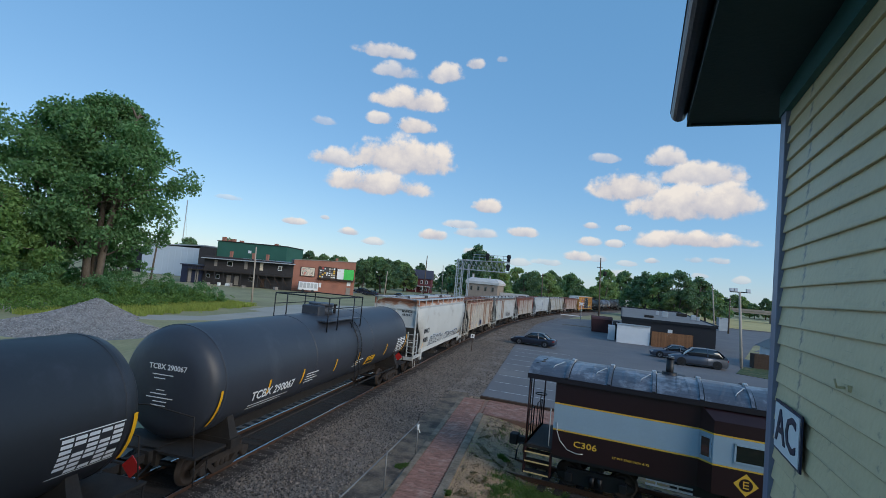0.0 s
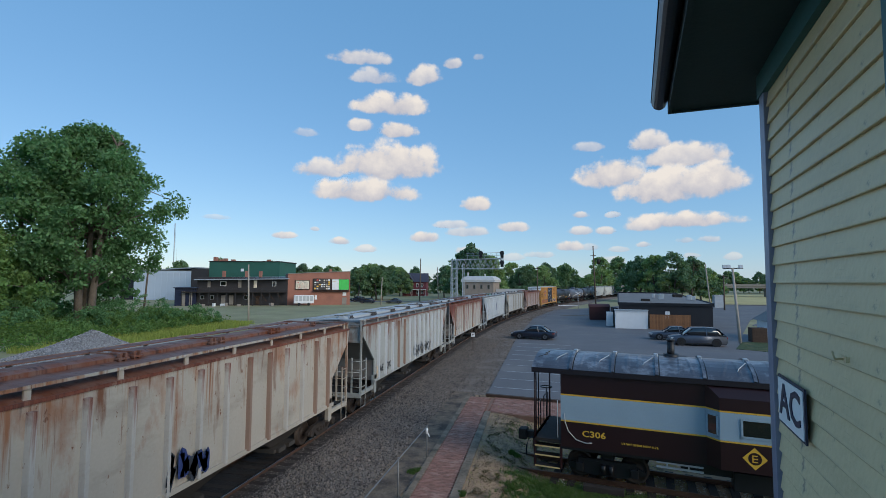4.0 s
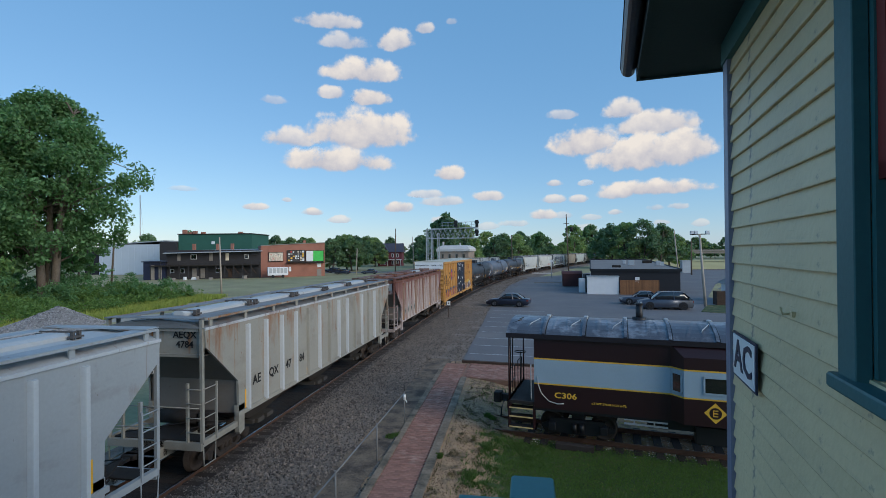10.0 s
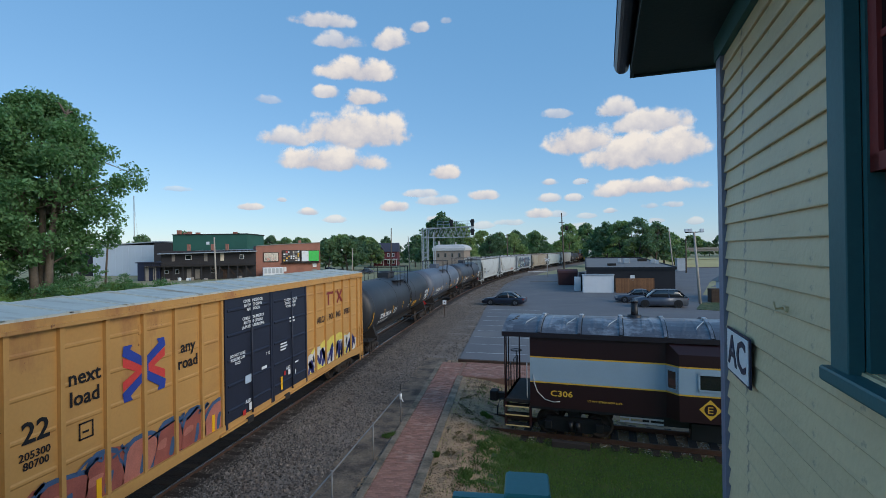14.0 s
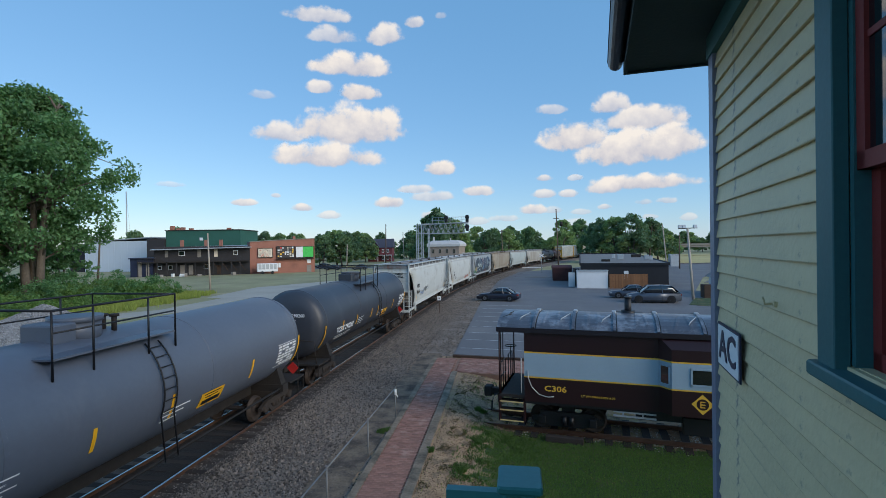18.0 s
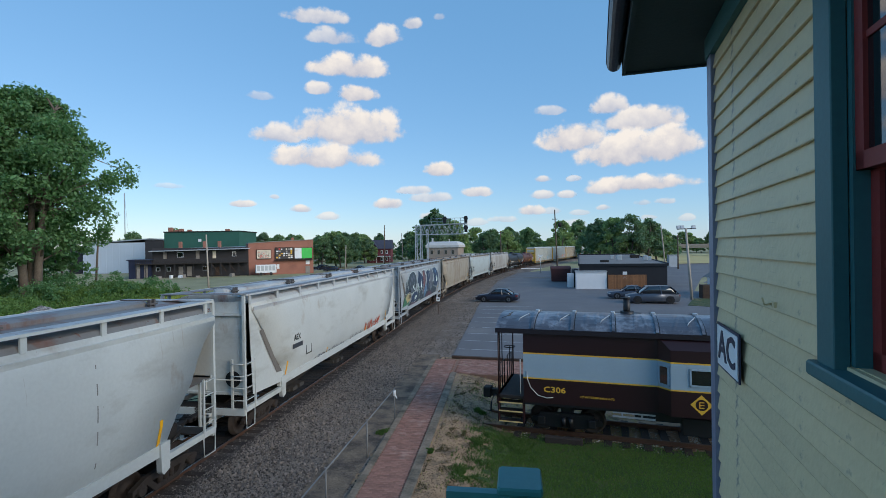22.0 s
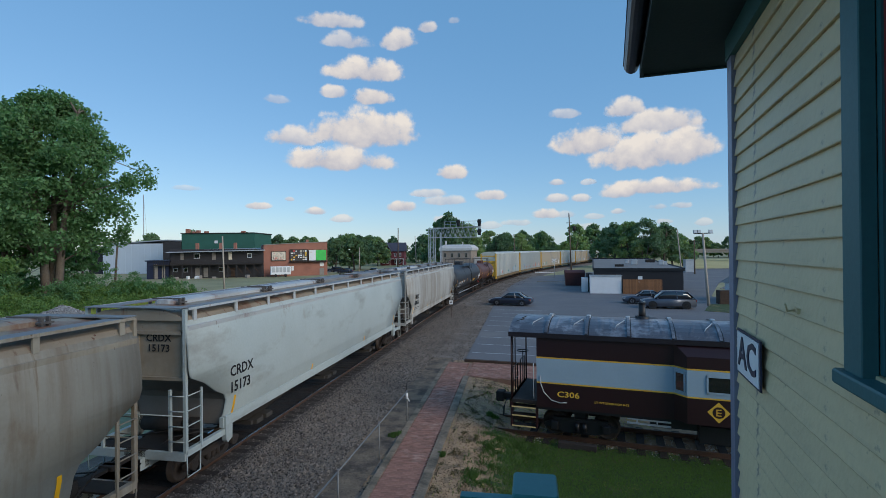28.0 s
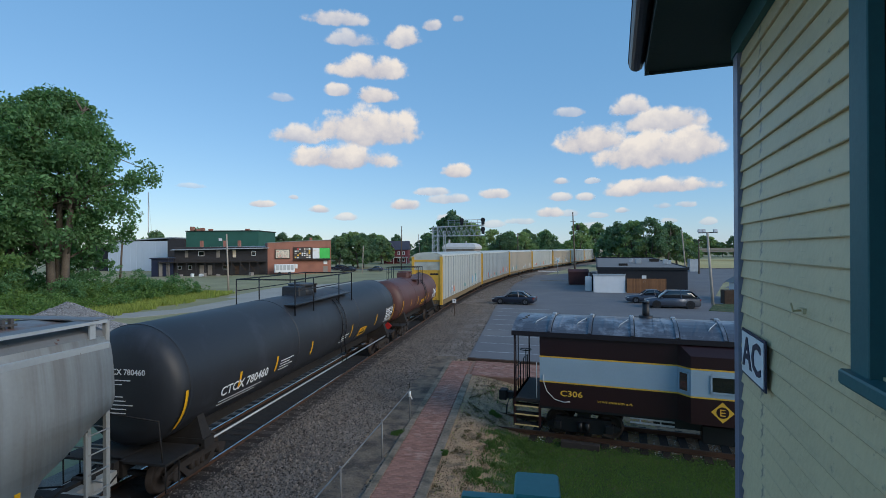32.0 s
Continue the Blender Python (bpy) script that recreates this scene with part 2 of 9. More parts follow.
WHEEL = M("wheel_steel", lin(66, 57, 52), 0.7, 0.4, var=0.3, scale=5)
EAVE = M("eave_black", lin(28, 22, 30), 0.5, var=0.15)
STEPY = M("step_edge_tan", lin(206, 178, 120), 0.6, var=0.2)
MAROON = M("maroon_paint", lin(40, 15, 19), 0.45, var=0.16, scale=0.8, fine=25, bump=0.08)
STRIPE = M("grey_blue_paint", lin(152, 172, 186), 0.5, var=0.06, scale=1.5)
YELLOW = M("yellow_paint", lin(226, 176, 60), 0.55, var=0.1)
ORANGE = M("yellow_reflector", lin(240, 178, 30), 0.4, var=0.05)
# the second colour's lighter patches are painted highlights on the dull roof
ROOFM = M("roof_metal", lin(88, 91, 100), 0.36, 0.3, var=0.22, scale=1.2, fine=20, second=(lin(138, 142, 150), 1.4, 0.5, 0.62))
GALV = M("galvanised_steel", lin(178, 182, 186), 0.5, 0.5, var=0.12)
DARKGLASS = M("dark_glass", lin(22, 26, 30), 0.04, 0.0, var=0.02, bump=0.0, spec=0.5)
DARKGLASS.node_tree.nodes["Principled BSDF"].inputs["IOR"].default_value = 2.0
BARK = M("bark", lin(104, 94, 84), 0.95, var=0.3, scale=2, fine=14, bump=0.8, dist=0.05)


def leaf_material(name, col, var):
    ma = M(name, col, 0.65, var=0.1, scale=0.6, fine=4, bump=0, random_v=var, island=True)
    bs = ma.node_tree.nodes["Principled BSDF"]
    bs.inputs["Subsurface Weight"].default_value = 0.0
    tr = ma.node_tree.nodes.new("ShaderNodeBsdfTranslucent")
    tr.inputs[0].default_value = (col[0] * 1.3, col[1] * 1.5, col[2] * 0.8, 1)
    mx = ma.node_tree.nodes.new("ShaderNodeMixShader")
    mx.inputs[0].default_value = 0.4
    out = ma.node_tree.nodes["Material Output"]
    ma.node_tree.links.new(bs.outputs[0], mx.inputs[1])
    ma.node_tree.links.new(tr.outputs[0], mx.inputs[2])
    ma.node_tree.links.new(mx.outputs[0], out.inputs[0])
    return ma


LEAF = leaf_material("leaf", lin(104, 134, 76), 0.35)
LEAFD = leaf_material("leaf_dark", lin(94, 130, 86), 0.45)
LEAFY = leaf_material("leaf_light", lin(132, 156, 78), 0.3)
WEED = leaf_material("weed_leaf", lin(96, 124, 62), 0.45)
# leaves of the far trees: distance haze is mixed into these paler, greyer colours
HAZY_LEAF = [leaf_material("hazed_leaf_" + n, c, 0.3) for n, c in (("deep", lin(100, 125, 98)), ("mid", lin(113, 138, 102)), ("pale", lin(136, 156, 108)))]

# ---- track line: straight past the tower, then a right-hand curve ----
TX, TY, TR, TA, RZ = -9.35, 45.0, 450.0, 0.265, 0.25


def track(s):
    """Place and heading of the track's middle at s metres along it."""
    if s < TY:
        return Vector((TX, s, 0)), 0.0
    h = min((s - TY) / TR, TA)
    e = max(0.0, s - TY - TR * TA)
    return Vector((TX + TR * (1 - math.cos(h)) + e * math.sin(h), TY + TR * math.sin(h) + e * math.cos(h), 0)), h


def sweep(profile, s0, s1, step, z=0.0, closed=True):
    """A profile of (across, up) carried along the track."""
    mb = Mb()
    rs = []
    n = max(1, int((s1 - s0) / step))
    for k in range(n + 1):
        p, h = track(s0 + (s1 - s0) * k / n)
        rs.append([(p.x + a * math.cos(h), p.y - a * math.sin(h), z + b) for a, b in profile])
    return mb.rings(rs, closed, False, closed)


def sheet(name, poly, z, material, label, kind="structure", thick=0.05):
    mb = Mb()
    mb.prism(poly, "z", z - thick, z)
    return tagged(part(name, mb, material), label, name.replace("_", " "), "", kind)


# ground: one sheet with gentle waves near, flat to the horizon
mb = Mb()
xs = [-3500, -900, -320, -160, -100, -60, -40, -25, -4.2, 0, 15, 30, 120, 600, 3500]
ys = [-600, -100, -30, -6, 27.5, 40, 60, 80, 110, 150, 200, 300, 600, 1500, 3800]
mb.add([(x, y, -0.75 if x in (0, 15) and y in (-6, 27.5) else -0.03) for y in ys for x in xs], [(j * 15 + i, j * 15 + i + 1, j * 15 + i + 16, j * 15 + i + 15) for j in range(14) for i in range(14)])
tagged(part("ground", mb, GRASS), "dry summer grass and weedy soil around the railway", "ground", "", "structure")

sheet("parking_lot", [(-3.1, 28.35), (30, 22.5), (30, 52), (24, 70), (34, 96), (62, 150), (90, 260), (78, 262), (40, 190), (14, 135), (1, 118), (-2.6, 92), (-3.5, 60)], 0.02, ASPHALT, "worn grey asphalt parking lot with faded white stall lines")
sheet("gravel_road", [(-70, 28), (-46, 36.5), (-36.5, 41), (-33.5, 46), (-33.8, 61), (-37.5, 61), (-37.0, 47.5), (-40.5, 43), (-48, 39.5), (-70, 31.5)], -0.008, PAVE, "pale gravel service road beside the track")
sheet("yard_road", [(-16, 57), (-15.8, 100), (-12, 140), (-20, 140), (-30, 100), (-42, 76), (-40, 60)], -0.012, PAVE, "pale gravel drive across the dry grass")
sheet("far_street", [(-130, 132), (-20, 150), (-20, 157), (-130, 139)], 0.0, ASPHALT, "grey street beyond the grass lot")
sheet("far_lot_street", [(30, 84), (120, 92), (120, 120), (52, 128)], 0.012, ASPHALT, "grey asphalt street behind the low black building")

# ballast bed, rails, ties
tagged(part("ballast", sweep([(-3.6, -0.05), (-2.2, 0.12), (-1.5, 0.13), (1.5, 0.13), (2.3, 0.1), (4.6, 0.0), (6.25, -0.02), (6.25, -0.2), (-3.6, -0.2)], -25, 480, 5.0), BALLAST), "brown-grey crushed stone ballast bed under the track", "ballast", "", "structure")
# dark strip between the rails: grime plus painted shade of the train
tagged(part("oily_ballast", sweep([(-0.73, 0.1), (-0.73, 0.137), (0.73, 0.137), (0.73, 0.1)], -25, 300, 5.0), SHADEBED), "oil-blackened crushed stone between the rails", "ballast", "", "structure")
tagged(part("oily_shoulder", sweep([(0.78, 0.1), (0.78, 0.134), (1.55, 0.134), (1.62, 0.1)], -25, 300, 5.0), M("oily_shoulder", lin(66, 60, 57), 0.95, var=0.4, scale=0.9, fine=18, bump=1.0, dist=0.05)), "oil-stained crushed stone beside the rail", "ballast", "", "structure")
for side in (-1, 1):
    c = side * 0.7525
    rail = thing("rail", "rusty steel rail with a bright worn head", "rail", group="rails of the main track", kind="structure")
    part("web", sweep([(c - 0.075, 0.09), (c + 0.075, 0.09), (c + 0.06, 0.115), (c + 0.012, 0.13), (c + 0.012, 0.2), (c + 0.034, 0.21), (c + 0.034, 0.235), (c - 0.034, 0.235), (c - 0.034, 0.21), (c - 0.012, 0.2), (c - 0.012, 0.13), (c - 0.06, 0.115)], -25, 480, 5.0, 0.01), RAIL, rail)
    part("head", sweep([(c - 0.03, 0.235), (c + 0.03, 0.235), (c + 0.026, 0.24), (c - 0.026, 0.24)], -25, 480, 5.0, 0.01), RAILTOP, rail, "bright worn rail head")


def stones(name, label, place, count, seed, size, material):
    """Loose stones strewn by place(rng), as one stuff object."""
    rng = random.Random(seed)
    mb = Mb()
    for _ in range(count):
        x, y, z = place(rng)
        r = size * rng.uniform(0.5, 1.3)
        q = Euler((rng.uniform(0, 6), rng.uniform(0, 6), rng.uniform(0, 6))).to_matrix()
        vs = [q @ Vector((a * r * rng.uniform(.7, 1.2), b * r * rng.uniform(.6, 1.1), c * r * rng.uniform(.5, .9))) + Vector((x, y, z)) for a, b, c in ((1, 0, 0), (-1, 0, 0), (0, 1, 0), (0, -1, 0), (0, 0, 1), (0, 0, -1))]
        mb.add(vs, [(0, 2, 4), (2, 1, 4), (1, 3, 4), (3, 0, 4), (2, 0, 5), (1, 2, 5), (3, 1, 5), (0, 3, 5)])
    me = bpy.data.meshes.new(name)
    me.from_pydata(mb.v, [], mb.f)
    me.materials.append(material)
    return tagged(new(name, me), label, name.replace("_", " "), "", "stuff")


def bed_z(a):
    return 0.11 if abs(a) < 1.35 else max(-0.02, 0.13 - (abs(a) - 1.5) * 0.045)


def on_bed(rng):
    s = 7 + 48 * rng.random() ** 1.7
    a = rng.uniform(0.8, 4.3) if rng.random() < 0.93 else rng.uniform(4.2, 5.6)
    p, h = track(s)
    return p.x + a, p.y, bed_z(a) + rng.uniform(-0.02, 0.02)


stones("ballast_stones", "loose brown-grey crushed stones on the ballast shoulder", on_bed, 90000, 5, 0.034, STONE)

VERGE = M("verge_stone", lin(112, 102, 94), 0.9, var=0.15, fine=20, random_v=0.75, island=True, bump=0.2)


def on_verge(rng):
    s = 12 + 105 * rng.random() ** 1.15
    a = rng.uniform(1.6, 6.1 if s > 28 else 4.4)
    p, h = track(s)
    return p.x + a * math.cos(h), p.y - a * math.sin(h), bed_z(a) + rng.uniform(-0.03, 0.02)


stones("verge_stones", "coarse brown stones and clods on the verge beside the lot", on_verge, 24000, 6, 0.06, VERGE)

# ---- the tower: cream clapboard wall, teal trim, window, eave and gutter ----
WA = radians(9.0)
TOWER = Matrix.Translation((2.03, 4.36, 0)) @ Matrix.Rotation(-WA, 4, "Z")
# local: x to the right of the wall's outer face, y along the wall (0 at the corner, negative towards the viewer)
tower = thing("tower", "two-storey railway tower with cream clapboard siding and teal trim", "tower", TOWER)
W0, W1, WZ0, WZ1 = 2.01, 3.15, 5.86, 7.46      # window opening: distance back from the corner, heights
mb = Mb()
mb.box(0.03, 0.2, -W0 - 0.0, -0.02, -0.02, 7.82).box(0.03, 0.2, -9, -W1, -0.02, 7.82).box(0.03, 0.2, -W1, -W0, -0.02, WZ0).box(0.03, 0.2, -W1, -W0, WZ1, 7.82)
part("wall", mb, CREAM, tower)
part("wall", Mb().box(0.2, 6.0, -0.2, -0.02, -0.02, 7.82), CREAM, tower)
part("wall", Mb().box(5.8, 6.0, -9, -0.2, -0.02, 7.82), CREAM, tower)
part("wall", Mb().box(0.2, 5.8, -9, -8.8, -0.02, 7.82), CREAM, tower)
mb = Mb()
mb.box(0.2, 5.8, -8.8, -0.2, 4.4, 4.5)
part("floor", mb, TIE, tower, "brown wooden upper floor")
LAP = 0.1222
board = {}
for k in range(int(7.6 / LAP)):
    z = 0.1008 + k * LAP
    for a, b in ((-9.0, -0.115),):
        spans = [(a, b)]
        if z + LAP > WZ0 and z < WZ1:
            spans = [(a, -W1 - 0.11), (-W0 + 0.1, b)]
        for s0, s1 in spans:
            key = round(s1 - s0, 2)
            if key not in board:
                q = Mb()
                h = LAP + 0.012
                q.prism([(0.03, 0.0), (-0.008, 0.0), (-0.01, 0.005), (0.01, h), (0.03, h)], "y", s0 - s1, 0)
                board[key] = q.mesh("clapboard", CREAM)
            part("clapboard", board[key], CREAM, tower, "", pose(0.0, s1, z))
mb = Mb()
mb.box(-0.026, 0.03, -0.115, 0.012, 0, 7.82, 0.003).box(0.03, 0.12, -0.03, 0.012, 0, 7.82)
part("corner_board", mb, CORNER, tower, "grey-blue metal corner trim")
# window
win = part("window", Mb().box(0.012, 0.022, -W1 - 0.12, -W1, WZ0 - 0.02, WZ1 + 0.12).box(-0.03, 0.022, -W0, -W0 + 0.14, WZ0 - 0.02, WZ1 + 0.12, 0.004).box(-0.03, 0.022, -W1 - 0.115, -W1, WZ0 - 0.02, WZ1 + 0.12, 0.004).box(-0.03, 0.022, -W1, -W0, WZ1, WZ1 + 0.12), TEAL, tower, "teal painted window casing")
part("sill", Mb().box(-0.06, 0.2, -W1 - 0.14, -W0 + 0.165, WZ0 - 0.07, WZ0 - 0.015, 0.008), TEAL, win, "teal wooden sill")
part("jamb", Mb().box(0.022, 0.2, -W0 - 0.03, -W0 - 0.001, WZ0, WZ1), TEAL, win)
part("jamb", Mb().box(0.022, 0.2, -W1 + 0.001, -W1 + 0.03, WZ0, WZ1), TEAL, win)
part("head_jamb", Mb().box(0.022, 0.2, -W1 + 0.03, -W0 - 0.03, WZ1 - 0.03, WZ1), TEAL, win)
zm = 6.56
for z0, z1, x in ((zm - 0.02, WZ1 - 0.03, 0.03), (WZ0, zm + 0.02, 0.072)):
    q = Mb()
    y0, y1 = -W1 + 0.03, -W0 - 0.03
    q.box(x, x + 0.04, y1 - 0.055, y1, z0, z1).box(x, x + 0.04, y0, y0 + 0.055, z0, z1).box(x, x + 0.04, y0, y1, z0, z0 + 0.06).box(x, x + 0.04, y0, y1, z1 - 0.05, z1)
    q.box(x + 0.01, x + 0.03, y0, y1, (z0 + z1) / 2 - 0.012, (z0 + z1) / 2 + 0.012)
    part("sash", q, RED, win, "dark red wooden sash")
    part("pane", Mb().box(x + 0.015, x + 0.021, y0 + 0.05, y1 - 0.05, z0 + 0.05, z1 - 0.04), DARKGLASS, win, "dark window glass")
# eave: soffit box, fascia, gutter and hip roof
OV = 0.56
eave = part("soffit", Mb().box(-OV, 7.0, -9.5, OV, 7.82, 7.86), SOFFIT, tower, "dark teal boarded soffit")
part("frieze", Mb().box(-0.035, 0.03, -9, 0.03, 7.66, 7.8195), TEAL, tower)
part("fascia", Mb().box(-OV - 0.03, -OV, -9.5, OV + 0.03, 7.8, 8.02).box(-OV, 7.0, OV, OV + 0.03, 7.8, 8.02), SOFFIT, tower)
q = Mb()
gut = [(-OV - 0.03 - 0.065 + 0.065 * math.cos(a), 7.93 + 0.075 * math.sin(a)) for a in [math.pi + i * math.pi / 8 for i in range(9)]]
q.prism(gut, "y", -9.5, OV + 0.06)
q.box(-OV - 0.165, -OV - 0.028, -9.5, OV + 0.06, 7.93, 7.945)
part("gutter", q, GUTTER, tower, "dark half-round metal gutter")
part("roof", Mb().rings([[(-OV, -9.5, 8.0), (7, -9.5, 8.0), (7, OV, 8.0), (-OV, OV, 8.0)], [(2.9, -5.5, 9.8), (3.1, -5.5, 9.8), (3.1, -3.5, 9.8), (2.9, -3.5, 9.8)]]), SOFFIT, tower)
# sign on the wall
sign = thing("sign", "white sign lettered AC with a thin dark blue border", "sign", TOWER @ pose(-0.045, -0.54, 5.61))
part("board", Mb().box(0.008, 0.018, -0.27, 0.27, -0.148, 0.148), NAVY, sign, "dark blue border")
part("face", Mb().box(0.003, 0.009, -0.25, 0.25, -0.132, 0.132), WHITE, sign, "white enamel face")
lettering("AC", 0.27, pose(0.001, 0.0, 0.0, 90, 0, -90), NAVY, sign, width=1.15)
# bits on the wall: hook
part("hook", Mb().tube([(0.0, -1.33, 6.0), (-0.05, -1.33, 5.995), (-0.06, -1.33, 6.03)], 0.006, 5).box(-0.02, 0.0, -1.36, -1.3, 5.985, 6.01), CREAM, tower)

# stair railing in teal below the viewer
F = Vector((-0.148, 0.989, 0)); Rt = Vector((0.989, 0.148, 0)); E0 = Vector((0.57, 0.46, 6.3))


def ahead(d, px, py):
    """A place d metres ahead of the first standing point, by tangents to the right and down."""
    return E0 + F * d + Rt * (d * px) - Vector((0, 0, d * py))


railing = thing("stair_railing", "teal painted wooden stair railing with a capped newel post", "railing", pose(0, 0, 0))
c = ahead(1.8, 0.156, 0.47)
part("newel_post", Mb().box(c.x - 0.06, c.x + 0.06, c.y - 0.06, c.y + 0.06, 4.0, c.z - 0.03, 0.008), TEAL_LIT, railing)
part("post_cap", Mb().box(c.x - 0.08, c.x + 0.08, c.y - 0.1, c.y + 0.08, c.z - 0.03, c.z, 0.008), TEAL_LIT, railing)
for dz in (0.0, 0.45):
    part("rail_board", Mb().box(c.x - 1.2 + 0.97, c.x - 0.06, c.y - 0.03, c.y + 0.01, c.z - 0.09 - dz, c.z - 0.055 - dz), TEAL_LIT, railing)
part("corner_post", Mb().box(c.x - 0.27, c.x - 0.23, c.y - 0.03, c.y + 0.01, 4.0, c.z - 0.055), TEAL_LIT, railing)
part("landing", Mb().box(c.x - 0.3, c.x + 0.9, c.y - 3.2, c.y + 0.06, 4.3, 4.36), TIE, railing, "brown landing boards")
part("leg", Mb().box(c.x - 0.27, c.x - 0.17, c.y - 0.1, c.y, -0.02, 4.3), TEAL_LIT, railing)
part("leg", Mb().box(c.x - 0.27, c.x - 0.17, c.y - 3.1, c.y - 3.0, -0.02, 4.3), TEAL_LIT, railing)

# ---- rolling stock: local y along the car, the leading end at -y, z = 0 at the rail head ----


def car_paint(name, base, rust=0.0, dirt=0.3, rough=0.6, rustcol=lin(116, 66, 42), dirtcol=lin(104, 92, 80), deep=lin(66, 38, 30), eaves=(), runs=()):
    """Weathered car paint: broad grime, and rust that runs down from the eaves in uneven patches."""
    st = [(dirtcol, (0.5, 0.35, 0.9), 0.62 - 0.2 * dirt, 0.95 - 0.15 * dirt)]
    if rust:
        lo, slope = 0.665 - 0.22 * rust, 0.03 + 0.035 * rust
        mid_ = tuple(0.5 * (a + b) for a, b in zip(rustcol, deep))
        st.append((rustcol, (1.0, 1.0, 0.45), lo - 0.06, lo + 0.12, 4.2, slope))          # broad bloom
        st.append((rustcol, (2.0, 5.0, 0.16), lo + 0.0, lo + 0.1, 4.2, slope))            # runs
        st.append((mid_, (1.5, 2.2, 0.3), lo + 0.02, lo + 0.12, 4.2, slope))              # older, browner rust
        st.append((mid_, (2.0, 9.0, 0.2), lo + 0.05, lo + 0.13, 4.2, slope * 0.8))        # thin runs
        st.append((deep, (2.0, 4.5, 0.16), lo + 0.07, lo + 0.15, 4.2, slope * 1.2))       # dark runs
        st.append((mid_, (7.0, 7.0, 4.0), 0.68 - 0.1 * rust, 0.74 - 0.1 * rust, 4.2, 0.02))
    for col, across, lo, hi in runs:  # long dirt runs down the side
        st.append((col, (0.3, across, 0.1), lo, hi))
    for z, slope in eaves:           # orange blooms that follow a ledge
        st.append((lin(176, 140, 112), (1.6, 0.75, 2.6), 0.52, 0.76, z, slope))
        st.append((lin(144, 92, 66), (1.6, 0.9, 3.2), 0.62, 0.78, z, slope))
    return M(name, base, rough, var=0.08, scale=0.7, fine=14, bump=0.06, dist=0.01, streak=st)


def truck_mesh():
    mb = Mb()
    for sx in (-1, 1):
        x0, x1 = (1.0, 1.13) if sx > 0 else (-1.13, -1.0)
        for pts in ([(-1.15, 0.52), (-0.72, 0.66), (-0.4, 0.68), (0.4, 0.68), (0.72, 0.66), (1.15, 0.52), (1.15, 0.4), (0.7, 0.5), (-0.7, 0.5), (-1.15, 0.4)],
                    [(-0.75, 0.54), (-0.42, 0.2), (0.42, 0.2), (0.75, 0.54), (0.55, 0.54), (0.35, 0.33), (-0.35, 0.33), (-0.55, 0.54)]):
            mb.prism(pts, "x", x0, x1)
        for y in (-0.89, 0.89):
            mb.tube([(sx * 0.98, y, 0.44), (sx * 1.19, y, 0.44)], 0.13, 10)
        for y in (-0.2, 0, 0.2):
            mb.tube([(sx * 1.06, y, 0.28), (sx * 1.06, y, 0.55)], 0.08, 8)
    mb.box(-1.0, 1.0, -0.22, 0.22, 0.5, 0.85)
    return mb.mesh("truck", TRUCKIRON)


def wheelset_mesh():
    mb = Mb()
    for sx in (-1, 1):
        prof = [(0.42, 0.80), (0.42, 0.70), (0.455, 0.69), (0.455, 0.665), (0.36, 0.665), (0.34, 0.72), (0.16, 0.73), (0.13, 0.66), (0.08, 0.66)]
        n = 20
        rs = [[(sx * x, r * math.cos(6.28318 * i / n), r * math.sin(6.28318 * i / n)) for i in range(n)] for r, x in ([(0.10, 0.8), (0.15, 0.8), (0.18, 0.765), (0.34, 0.765), (0.36, 0.8)] + prof)]
        mb.rings(rs, True, True)
        for i in range(3):
            a = 6.28318 * i / 3
            mb.tube([(sx * 0.8, 0.06 * math.cos(a), 0.06 * math.sin(a)), (sx * 0.84, 0.06 * math.cos(a), 0.06 * math.sin(a))], 0.02, 5)
    mb.tube([(-0.8, 0, 0), (0.8, 0, 0)], 0.08, 8)
    return mb.mesh("wheelset", WHEEL)


TRUCK, WHEELSET = truck_mesh(), wheelset_mesh()
COUPLER = Mb().box(-0.1, 0.1, -0.45, 0.3, 0.78, 0.98).box(-0.2, 0.2, -0.62, -0.4, 0.72, 1.02, 0.03).box(-0.3, 0.3, 0.2, 0.34, 0.65, 1.05).mesh("coupler", IRON)
HOSE = Mb().tube([(0.3, 0.1, 0.8), (0.3, -0.25, 0.6), (0.24, -0.5, 0.45), (0.05, -0.66, 0.5)], 0.025, 6).mesh("air_hose", BLACK)
_ladders = {}


def ladder(parent, x, y, z0, z1, face, width=0.42, material=None, step=0.36):
    """Rungs between two stiles; face 'x' on a side, 'y' on an end."""
    key = (round(z1 - z0, 2), face, material.name)
    if key not in _ladders:
        q = Mb()
        h = z1 - z0
        put = (lambda a, b: (0, a, b)) if face == "x" else (lambda a, b: (a, 0, b))
        for a in (-width / 2, width / 2):
            q.bar(put(a, 0), put(a, h), 0.045)
        n = int(h / step)
        for k in range(n + 1):
            q.bar(put(-width / 2, 0.08 + k * (h - 0.16) / max(1, n)), put(width / 2, 0.08 + k * (h - 0.16) / max(1, n)), 0.028)
        _ladders[key] = q.mesh("ladder", material)
    return part("ladder", _ladders[key], material, parent, "", pose(x, y, z0))


TRAIN, WHEELS = [], []


